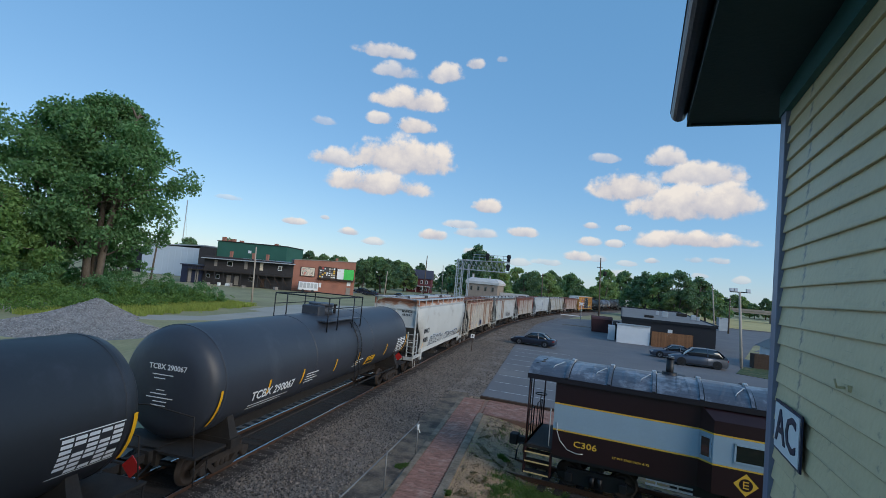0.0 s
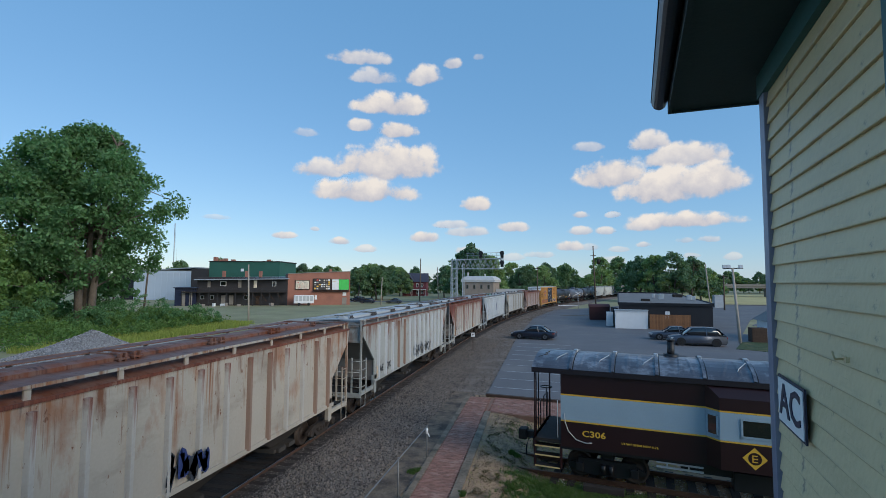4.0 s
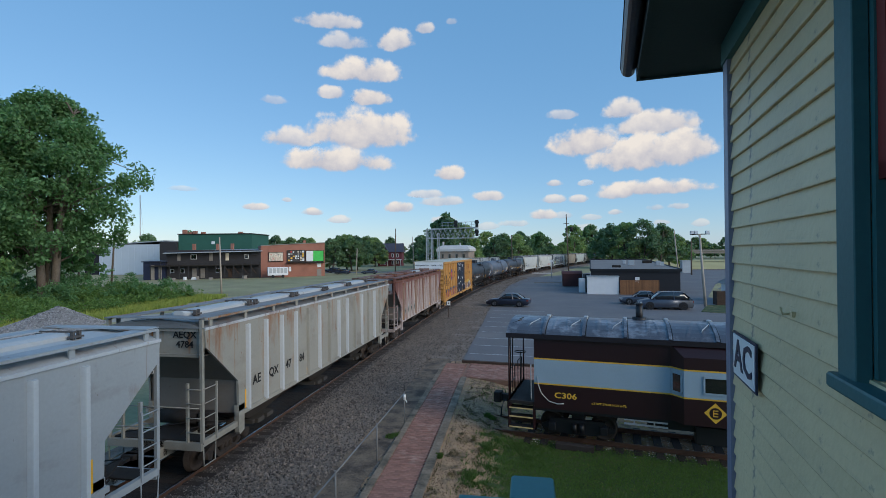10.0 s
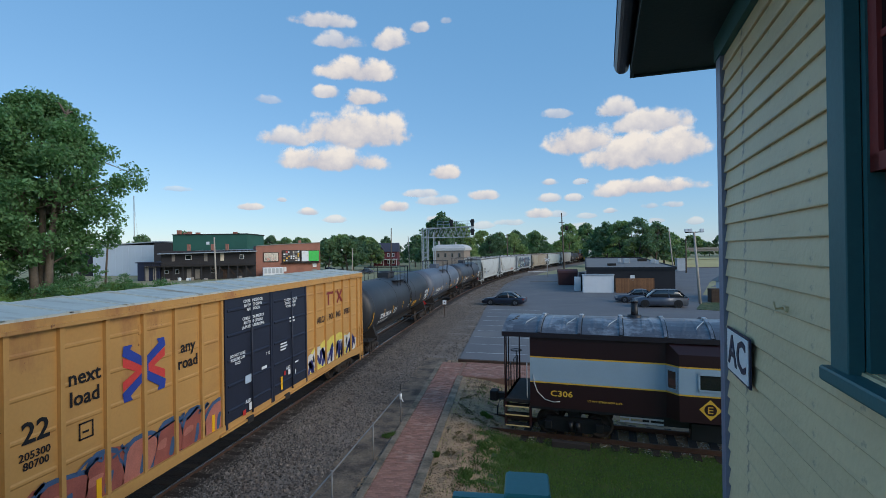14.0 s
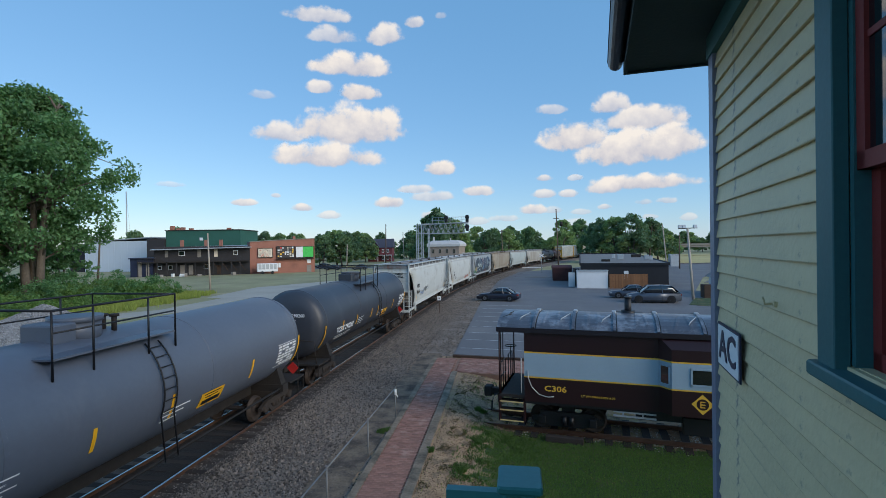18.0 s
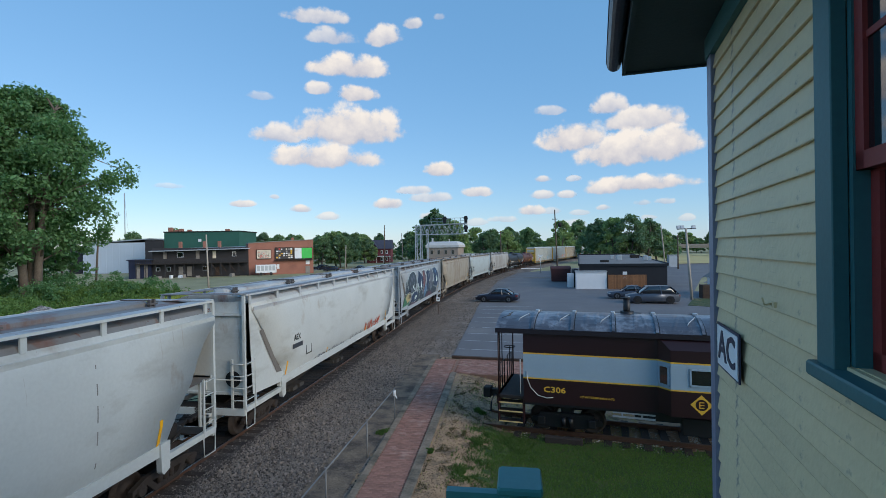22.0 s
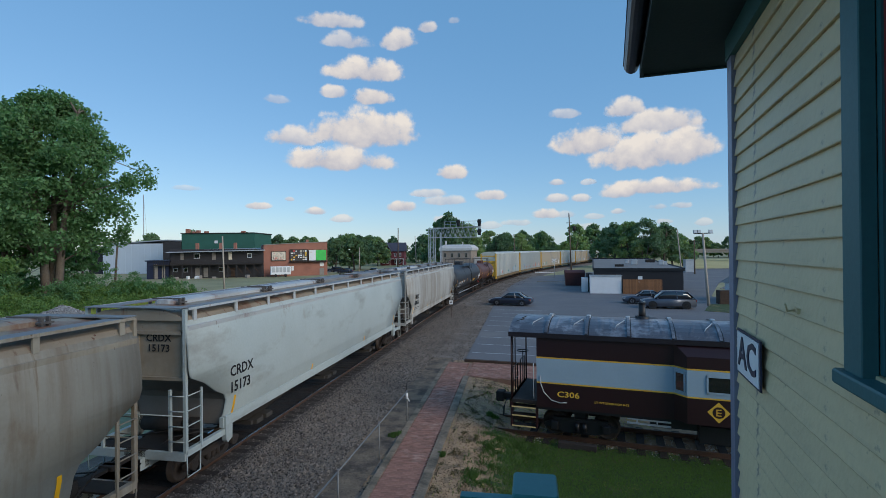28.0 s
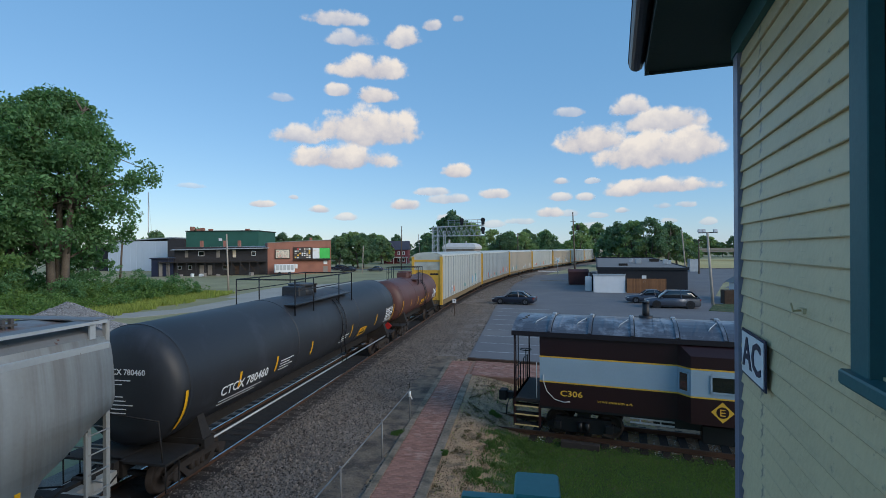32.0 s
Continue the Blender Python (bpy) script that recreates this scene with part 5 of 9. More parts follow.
def autorack(u, L, seed, body):
    car = thing("auto_rack", "tall enclosed autorack with galvanised screen sides and yellow end posts", "autorack", group="cars of the freight train")
    B = L / 2 - 0.7
    z0, z1 = 0.95, 5.35
    part("deck", Mb().box(-1.5, 1.5, -B, B, 0.75, 1.2), YELL_DK, car)
    part("body", Mb().box(-1.42, 1.42, -B + 0.25, B - 0.25, 1.2, z1), body, car)
    sec = [(-1.5, z1)] + [(1.5 * math.cos(a), z1 + 0.42 * math.sin(a)) for a in [math.pi * (1 - k / 10) for k in range(1, 10)]] + [(1.5, z1)]
    part("roof", Mb().prism(sec, "y", -B + 0.02, B - 0.02), RACKROOF, car, "pale ribbed steel roof")
    panel = Mb().box(0, 0.045, -0.56, 0.56, 1.42, z1 - 0.1).mesh("panel", body)
    np_ = 20
    for k in range(np_):
        y = -B + 1.05 + (2 * B - 2.1) * k / (np_ - 1)
        part("panel", panel, None, car, "", pose(1.42, y, 0))
        part("panel", panel, None, car, "", pose(-1.465, y, 0))
    post = Mb().box(-0.04, 0.04, -0.04, 0.04, 1.2, z1).mesh("side_post", GALV)
    for k in range(np_ + 1):
        y = -B + 0.36 + (2 * B - 0.72) * k / np_
        for x in (1.46, -1.46):
            part("side_post", post, None, car, "", pose(x, y, 0))
    for sy in (-1, 1):
        q = Mb()
        for x in (-1.38, 1.38):
            q.box(x - 0.12, x + 0.12, sy * B - 0.14, sy * B + 0.14, 0.75, z1)
        q.box(-1.5, 1.5, sy * B - 0.1, sy * B + 0.1, z1 - 0.5, z1 - 0.3)
        part("end_post", q, YELLOWEND, car, "yellow end posts")
        d = part("end_door", Mb().box(-1.26, -0.02, sy * B - 0.05, sy * B + 0.05, 1.2, z1 - 1.3).box(0.02, 1.26, sy * B - 0.05, sy * B + 0.05, 1.2, z1 - 1.3), YELLOWEND, car, "yellow end doors")
        part("end_sheet", Mb().box(-1.26, 1.26, sy * B - 0.05, sy * B + 0.05, z1 - 1.28, z1 - 0.05), RACKROOF, car, "pale upper end sheet")
        part("door_bars", Mb().box(-1.1, -0.3, sy * (B + 0.06) - 0.02, sy * (B + 0.06) + 0.02, 3.6, 3.75).box(0.3, 1.1, sy * (B + 0.06) - 0.02, sy * (B + 0.06) + 0.02, 3.6, 3.75), IRON, d)
        part("end_hood", Mb().box(-1.3, 1.3, sy * B - 0.06, sy * B + 0.06, z1 - 0.05, z1 + 0.2), RACKROOF, car)
    rng = random.Random(seed)
    for k in range(9):
        y = rng.uniform(-B + 1.5, B - 3)
        w, h = rng.uniform(0.5, 1.4), rng.uniform(0.5, 1.3)
        side_patch(car, "graffiti", [(y + w * i / 4, 1.5 + rng.uniform(0, .2), 1.5 + h * (0.5 + 0.5 * math.sin(math.pi * (i + .5) / 5))) for i in range(5)], lambda q: 1.47, rng.choice(SPRAY), 0.012)
    running_gear(car, L, u)
    return car

YELL_DK = M("rack_deck", lin(120, 100, 70), 0.8, var=0.2)
YELLOWEND = M("rack_yellow", lin(216, 168, 66), 0.55, var=0.12, fine=12)
RACKROOF = M("rack_roof", lin(196, 196, 186), 0.5, 0.2, var=0.08, streak=((lin(150, 140, 124), (0.6, 3.0, 0.6), 0.5, 0.8),))
SPRAY = [M("rack_spray_orange", lin(206, 120, 90), 0.6), M("rack_spray_blue", lin(120, 170, 200), 0.6), M("rack_spray_white", lin(214, 214, 214), 0.6), M("rack_spray_teal", lin(80, 150, 150), 0.6)]
TANKB = M("tank_black", lin(44, 46, 51), 0.5, var=0.07, scale=0.5, fine=8, bump=0.03, streak=((lin(66, 68, 76), (1.2, 1.0, 0.4), 0.55, 0.85),))
TANKM = M("tank_dark_slate", lin(54, 58, 67), 0.45, var=0.07, scale=0.5, fine=8, bump=0.03, streak=((lin(74, 78, 86), (1.2, 1.0, 0.4), 0.55, 0.85),))
TANKN = M("tank_slate", lin(88, 95, 108), 0.45, var=0.07, scale=0.5, fine=8, bump=0.03, streak=((lin(104, 108, 118), (1.2, 1.0, 0.4), 0.55, 0.85),))
HAZRED = M("hazard_red", lin(196, 50, 48), 0.5, var=0.08)
TANKBR = M("tank_brown", lin(92, 58, 52), 0.5, var=0.1, scale=0.5, fine=8, streak=((lin(70, 50, 44), (1.2, 1.0, 0.4), 0.5, 0.8),))
P_WHITE = car_paint("hopper_white", lin(192, 193, 190), 0.06, 0.2, rustcol=lin(140, 104, 80), eaves=((4.1, 0.85),))
P_RUSTW = car_paint("hopper_rusted_cream", lin(174, 166, 154), 0.66, 0.4, rustcol=lin(146, 98, 68))
P_WRUST = car_paint("hopper_white_rusted", lin(160, 162, 158), 0.6, 0.3)
P_RED = car_paint("hopper_red_rusted", lin(170, 172, 170), 1.16, 0.4, rustcol=lin(128, 64, 42), deep=lin(84, 38, 28))
P_GREY = car_paint("hopper_grey", lin(156, 163, 168), 0.12, 0.3, rustcol=lin(130, 116, 104))
P_TAN = car_paint("hopper_tan", lin(150, 148, 140), 0.5, 0.4, rustcol=lin(142, 96, 60), deep=lin(112, 74, 50))
P_RUST2 = car_paint("hopper_brown_rusted", lin(176, 164, 160), 1.15, 0.5, rustcol=lin(128, 84, 72), dirtcol=lin(146, 118, 106), deep=lin(100, 62, 56))
P_OFF = car_paint("hopper_offwhite", lin(188, 192, 190), 0.08, 0.35, rustcol=lin(150, 128, 104), dirtcol=lin(130, 124, 112))
P_BEIGE = car_paint("hopper_beige", lin(158, 150, 136), 0.25, 0.5, rustcol=lin(124, 100, 76), dirtcol=lin(132, 116, 96), runs=((lin(134, 118, 100), 1.3, 0.5, 0.66),))
P_MINT = car_paint("hopper_pale_grey", lin(170, 180, 180), 0.06, 0.3, rustcol=lin(140, 126, 110))
P_DIRTY = car_paint("hopper_grimy_white", lin(176, 177, 174), 0.1, 0.3, rustcol=lin(126, 114, 102), dirtcol=lin(140, 136, 130), deep=lin(100, 92, 84), runs=((lin(142, 134, 124), 0.7, 0.4, 0.72), (lin(122, 110, 98), 1.7, 0.5, 0.78), (lin(116, 104, 92), 4.2, 0.58, 0.8)))
RIB_PALE = car_paint("rib_pale", lin(186, 190, 194), 0.3, 0.2)
RIB_WHITE = car_paint("rib_white", lin(178, 174, 168), 1.0, 0.4, rustcol=lin(126, 70, 50))
RIB_RUST = car_paint("rib_rusted", lin(140, 116, 102), 0.95, 0.4, rustcol=lin(122, 66, 46), deep=lin(86, 46, 36))
RIB_GREY = car_paint("rib_grey", lin(186, 193, 199), 0.05, 0.2)
RIB_MAUVE = car_paint("rib_brown_grey", lin(168, 154, 150), 0.85, 0.4, rustcol=lin(132, 90, 78), deep=lin(96, 60, 54))
R_GREY = car_paint("roof_grey", lin(124, 126, 128), 0.2, 0.5)
R_RUST = car_paint("roof_rusted", lin(122, 88, 76), 0.6, 0.8)
R_WHITE = car_paint("roof_white", lin(176, 180, 182), 0.1, 0.4)
R_TAN = car_paint("roof_tan", lin(150, 138, 122), 0.3, 0.7)
TGREEN = car_paint("hatch_green", lin(70, 140, 110), 0.1, 0.3)
# grimy grey with the hollow ends' shade mixed in; also paints one car's end
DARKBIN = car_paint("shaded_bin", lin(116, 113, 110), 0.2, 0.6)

CLAMP = M("clamp_steel", lin(92, 88, 86), 0.8, 0.2, var=0.3, scale=4)
GATE = M("gate_steel", lin(66, 63, 60), 0.8, 0.1, var=0.25, scale=3)
OUTLET = M("outlet_steel", lin(62, 56, 52), 0.9, 0.0, var=0.3, scale=2)
GRIME = M("seam_grime", lin(122, 122, 118), 0.8, var=0.3, scale=2)
U = [-8.5, 10.8, 29.95, 47.6, 66.2, 85.9, 105.2, 124.1, 143.3, 162.0, 183.5, 202.75, 221.85, 240.0, 260.95, 281.8, 302.75, 325.35, 347.6, 370.3, 391.4, 405.6]


def mid(k):
    return (U[k] + U[k + 1]) / 2, U[k + 1] - U[k]


tank(*mid(0), "black tank car with white stencils and yellow strips", TANKB, mark="TCBX 290073", rails=1.6)
tank(*mid(1), "slate-black tank car with white reporting marks and a railed manway", TANKM, mark="TCBX 290067", number="TCBX 290067")
c, B, xf = hopper(*mid(2), "dirty white covered hopper with grey graffiti low on its side", P_WHITE, P_WHITE, False, walk_paint=R_WHITE, ends=END_ROUND, sheet_low=2.9, trough=[R_WHITE] * 3, lip=R_WHITE)
lettering("MWCX", 0.44, pose(xf(2.55) + 0.015, -B + 2.4, 2.55, 90, 0, 90), BLACK, c)
lettering("462871", 0.44, pose(xf(1.95) + 0.025, -B + 2.35, 1.95, 90, 0, 90), BLACK, c)
lettering("MWCX\n462871", 0.22, pose(0.75, -B + 0.15, 3.75, 90, 0, 0), BLACK, c)
rng = random.Random(3)
GR_PALE = M("stencil_pale", lin(176, 190, 206), 0.5)
SPBLUE, GR4 = M("spray_navy", lin(44, 60, 110), 0.6), M("spray_pale_blue", lin(150, 166, 190), 0.6)
GR1, GR2, GR3 = M("spray_dark", lin(54, 58, 66), 0.6), M("spray_light", lin(184, 188, 190), 0.6), M("spray_rust", lin(190, 96, 72), 0.6)


throw_up(c, xf, -B + 3.5, -B + 7.4, 1.26, 2.05, 6, GR2, GR1, 1, GR_PALE)
throw_up(c, xf, -B + 8.2, -B + 13.2, 1.28, 1.95, 7, GR2, GR1, 2, GR_PALE)
tags(c, xf, -B + 13.2, -B + 14.6, 1.3, 1.7, [GR1], 3, 3, 0.05)
for z in (3.42, 3.52, 3.62):
    side_patch(c, "crease", [(-B + 0.3, z, z + 0.025), (B - 0.3, z, z + 0.025)], xf, P_WHITE, 0.012, "pressed crease along the side")
c, B, xf = hopper(*mid(3), "rust-streaked cream covered hopper with ribbed sides", P_RUSTW, R_RUST, True, 14, trough=[R_RUST] * 5, ribpaint=[RIB_WHITE, RIB_WHITE, RIB_RUST])
tags(c, lambda z: 1.59, -1.5, -0.2, 1.38, 2.2, [GR1, SPBLUE], 4, 4, 0.16)
for s_, k, z in (("AE", 0, 2.35), ("X", 1, 2.35), ("100", 0, 1.85), ("96", 1, 1.85)):
    lettering(s_, 0.36, pose(1.512, rib_y(B, 14, k + 0.5), z, 90, 0, 90), BLACK, c)
part("number_patch", Mb().box(0.5, 1.25, -B + 0.1, -B + 0.11, 3.5, 3.95), WHITE, c)
lettering("AEX\n10096", 0.2, pose(0.87, -B + 0.095, 3.73, 90, 0, 0), BLACK, c)
c, B, xf = hopper(*mid(4), "white covered hopper with ribbed sides and dark rust runs", P_WRUST, R_GREY, True, 14, walk_paint=R_WHITE, trough=[R_WHITE] * 5, ribpaint=[RIB_PALE, RIB_PALE, RIB_PALE, RIB_RUST])
tags(c, lambda z: 1.59, -0.8, 3.6, 1.4, 2.2, [GR1], 5, 5, 0.07)
for s_, k in (("AE", 0), ("QX", 1)):
    lettering(s_, 0.46, pose(1.512, rib_y(B, 14, k + 0.5), 1.75, 90, 0, 90), BLACK, c)
tags(c, lambda z: 1.512, -0.75, 3.5, 1.4, 2.2, [GR1], 5, 25, 0.06)
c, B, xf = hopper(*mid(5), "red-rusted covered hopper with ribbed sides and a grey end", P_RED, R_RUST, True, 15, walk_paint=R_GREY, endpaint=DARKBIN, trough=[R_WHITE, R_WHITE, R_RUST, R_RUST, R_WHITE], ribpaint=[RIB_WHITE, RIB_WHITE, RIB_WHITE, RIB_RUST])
for k, s_ in enumerate(("AE", "X25", "392")):
    lettering(s_, 0.38, pose(1.512, rib_y(B, 15, k + 0.5), 1.95, 90, 0, 90), BLACK, c)
c, B, xf = hopper(*mid(6), "pale grey covered hopper with ribbed sides and coloured hatches", P_GREY, R_WHITE, True, 14, walk_paint=P_GREY, trough=[R_RUST, R_RUST, R_RUST, TGREEN, R_WHITE, R_WHITE], ribpaint=[RIB_GREY])
for s, k, z in (("AE", 0, 2.45), ("QX", 1, 2.45), ("48", 0, 1.88), ("47", 1, 1.88)):
    lettering(s, 0.42, pose(1.512, rib_y(B, 14, k + 0.5), z, 90, 0, 90), BLACK, c)
lettering("AEQX\n4847", 0.26, pose(0.85, -B + 0.13, 3.75, 90, 0, 0), BLACK, c)
cy = rib_y(B, 14, 6.5)
for k in range(2):
    ring_ = [(cy + (0.46 - 0.06 * k) * math.cos(6.283 * i / 22) * (1 + 0.1 * math.sin(5 * i + k)), 2.75 + (0.5 - 0.08 * k) * math.sin(6.283 * i / 22) * (1 + 0.1 * math.cos(3 * i + 2 * k))) for i in range(20)]
    part("graffiti", Mb().tube([(1.508, a_, b_) for a_, b_ in ring_], 0.02, 4), SPBLUE, c, "round navy spray tag")
tags(c, lambda z: 1.508, cy - 0.45, cy + 0.45, 2.4, 3.15, [SPBLUE], 5, 6, 0.06)
tags(c, lambda z: 1.508, cy - 0.35, cy + 0.4, 2.2, 2.35, [SPBLUE], 4, 66, 0.03)
tags(c, lambda z: 1.508, -3.6, 3.2, 1.38, 1.7, [GR1], 34, 7, 0.022)
c, B, xf = hopper(*mid(7), "tan covered hopper with ribbed sides and light rust", P_TAN, R_GREY, True, 14, walk_paint=R_GREY, trough=[R_WHITE] * 5, ribpaint=[P_TAN, P_TAN, RIB_PALE])
for k, s_ in enumerate(("AE", "QX", "47", "84")):
    lettering(s_, 0.4, pose(1.512, rib_y(B, 14, k + 0.5), 2.1, 90, 0, 90), BLACK, c)
lettering("AEQX\n4784", 0.26, pose(0.85, -B + 0.13, 3.75, 90, 0, 0), BLACK, c)
c, B, xf = hopper(*mid(8), "heavily rusted brown and white covered hopper with ribbed sides", P_RUST2, R_RUST, True, 15, walk_paint=R_RUST, trough=[R_RUST, R_RUST, R_RUST, R_WHITE, R_RUST], ribpaint=[RIB_MAUVE, RIB_MAUVE, RIB_RUST])
for s_, k in (("AE", 0), ("X", 1), ("249", 2), ("81", 3)):
    y = rib_y(B, 15, k + 0.5)
    part("number_patch", Mb().box(1.503, 1.51, y - 0.36, y + 0.36, 1.72, 2.15), P_TAN, c)
    lettering(s_, 0.34, pose(1.514, y, 1.93, 90, 0, 90), BLACK, c)
for k in (10, 11):
    y = rib_y(B, 15, k + 0.5)
    part("number_patch", Mb().box(1.503, 1.51, y - 0.3, y + 0.3, 1.45, 1.95), R_GREY, c, "dark grey stencil panel")
part("number_patch", Mb().box(0.4, 1.25, -B + 0.1, -B + 0.11, 3.5, 3.95), P_GREY, c)
lettering("AEX\n24981", 0.21, pose(0.82, -B + 0.095, 3.73, 90, 0, 0), BLACK, c)
boxcar(*mid(9))
tank(*mid(10), "black tank car with yellow strips", TANKB, mark="TCBX 290114", rails=1.6)
tank(*mid(11), "slate-blue tank car with a railed manway", TANKN, rails=1.7, mark="TILX 315623")
tank(*mid(12), "slate-black tank car with white reporting marks", TANKM, mark="TCBX 290260", number="TCBX 290260")
c, B, xf = hopper(*mid(13), "off-white round-sided covered hopper with black reporting marks", P_OFF, R_GREY, False, walk_paint=R_WHITE, ends=END_SWEEP, sheet_low=2.5, seams=(-3.6, 1.0, 5.6))
lettering("WFRX", 0.42, pose(xf(2.72) + 0.012, -B + 2.95, 2.72, 90, 0, 90), BLACK, c)
lettering("893764", 0.42, pose(xf(2.22) + 0.015, -B + 2.95, 2.22, 90, 0, 90), BLACK, c)
lettering("WFRX\n893764", 0.22, pose(0.6, -B + 0.13, 3.75, 90, 0, 0), BLACK, c)
tags(c, xf, -B + 5.4, -B + 7.4, 2.0, 2.5, [GR1], 7, 8, 0.045)
tags(c, xf, -B + 3.8, -B + 5.3, 1.8, 2.3, [GR4], 6, 18, 0.05)
c, B, xf = hopper(*mid(14), "white round-sided covered hopper with a small red tag", P_OFF, R_WHITE, False, walk_paint=R_GREY, ends=END_WEDGE, sheet_low=1.5, lip=R_WHITE)
tags(c, xf, 2.6, 5.6, 1.35, 2.0, [GR3], 7, 9, 0.06)
for k in range(2):
    side_patch(c, "stencil", [(-B + 3.1, 2.6 - 0.3 * k, 2.78 - 0.3 * k), (-B + 4.0, 2.6 - 0.3 * k, 2.78 - 0.3 * k)], xf, GR1, 0.01) if k else lettering("AEX", 0.3, pose(xf(2.7) + 0.012, -B + 3.5, 2.7, 90, 0, 90), BLACK, c)
FAINT = M("spray_faded", lin(132, 134, 134), 0.6, var=0.2)
tags(c, xf, -4.2, -2.4, 1.32, 1.55, [GR1], 6, 10, 0.025)
tags(c, xf, -2.3, -0.6, 1.3, 1.6, [FAINT], 7, 19, 0.025)
tags(c, xf, 0.2, 2.4, 1.4, 1.65, [FAINT, FAINT, GR1], 7, 29, 0.02)
part("stencil_frame", Mb().box(xf(2.0) + 0.01, xf(2.0) + 0.016, -5.3, -4.8, 1.85, 1.88).box(xf(2.0) + 0.01, xf(2.0) + 0.016, -5.3, -4.8, 2.3, 2.33).box(xf(2.0) + 0.01, xf(2.0) + 0.016, -5.3, -5.27, 1.85, 2.33).box(xf(2.0) + 0.01, xf(2.0) + 0.016, -4.83, -4.8, 1.85, 2.33), BLACK, c)
c, B, xf = hopper(*mid(15), "pale hopper covered in a large navy and white graffiti mural", P_GREY, R_GREY, False, walk_paint=R_WHITE, ends=END_WEDGE, sheet_low=1.45)
SP = [M("mural_navy", lin(48, 66, 92), 0.6, var=0.25, scale=1.2), M("mural_white", lin(196, 212, 208), 0.6, var=0.12), M("mural_black", lin(62, 74, 84), 0.6, var=0.2), M("mural_blue", lin(84, 116, 146), 0.6, var=0.2), M("mural_red", lin(128, 84, 84), 0.6, var=0.2), M("mural_green", lin(70, 120, 92), 0.6, var=0.2), M("mural_maroon", lin(92, 74, 84), 0.6, var=0.2), M("mural_mint", lin(176, 196, 190), 0.6, var=0.12), M("mural_grey", lin(96, 104, 116), 0.6)]


def glyph(pts, fill, off, rim=0.09):
    """A letter's stroke with its pale outline."""
    cy_, cz_ = sum(p[0] for p in pts) / len(pts), sum(p[1] for p in pts) / len(pts)
    out = []
    for y_, z_ in pts:
        d = Vector((y_ - cy_, z_ - cz_)).normalized()
        out.append((y_ + d.x * rim * 1.6, min(4.18, max(1.22, z_ + d.y * rim))))
    painted(c, out, SP[1], off, "", xf)
    painted(c, [(y_, min(4.12, max(1.24, z_))) for y_, z_ in pts], fill, off + 0.004, "", xf)


NV, MT, BK, BL, MR, GY = SP[0], SP[7], SP[2], SP[3], SP[6], SP[8]
TANP = M("mural_tan", lin(168, 156, 116), 0.6, var=0.15)


def at_lead(*pts):
    """Places given by metres from the car's leading end and height."""
    return [(y_ - 0.2 - B, max(1.24, z_)) for y_, z_ in pts]


side_patch(c, "graffiti", [(-B + 2.5 + i * 0.9, 1.22, (1.35, 1.7, 2.2, 2.4, 2.3, 2.5, 2.7, 2.6, 2.8, 2.6, 2.9, 2.7, 2.8, 2.6, 2.3, 1.8)[i]) for i in range(16)], xf, BK, 0.012, "dark ground of the mural")
painted(c, at_lead((0.9, 1.45), (1.5, 2.2), (2.2, 2.5), (2.9, 2.2), (3.3, 1.6), (2.8, 1.06), (2.4, 1.06)), SP[5], 0.014, "", xf)
painted(c, at_lead((1.7, 2.2), (2.6, 2.55), (3.6, 2.3), (3.4, 1.9), (2.4, 1.75)), TANP, 0.018, "", xf)
painted(c, at_lead((3.6, 1.06), (3.9, 1.55), (5.0, 1.65), (6.3, 1.5), (6.6, 1.06)), MR, 0.02, "", xf)
painted(c, at_lead((10.0, 1.06), (10.2, 1.5), (11.4, 1.9), (13.2, 1.7), (13.8, 1.06)), MR, 0.02, "", xf)
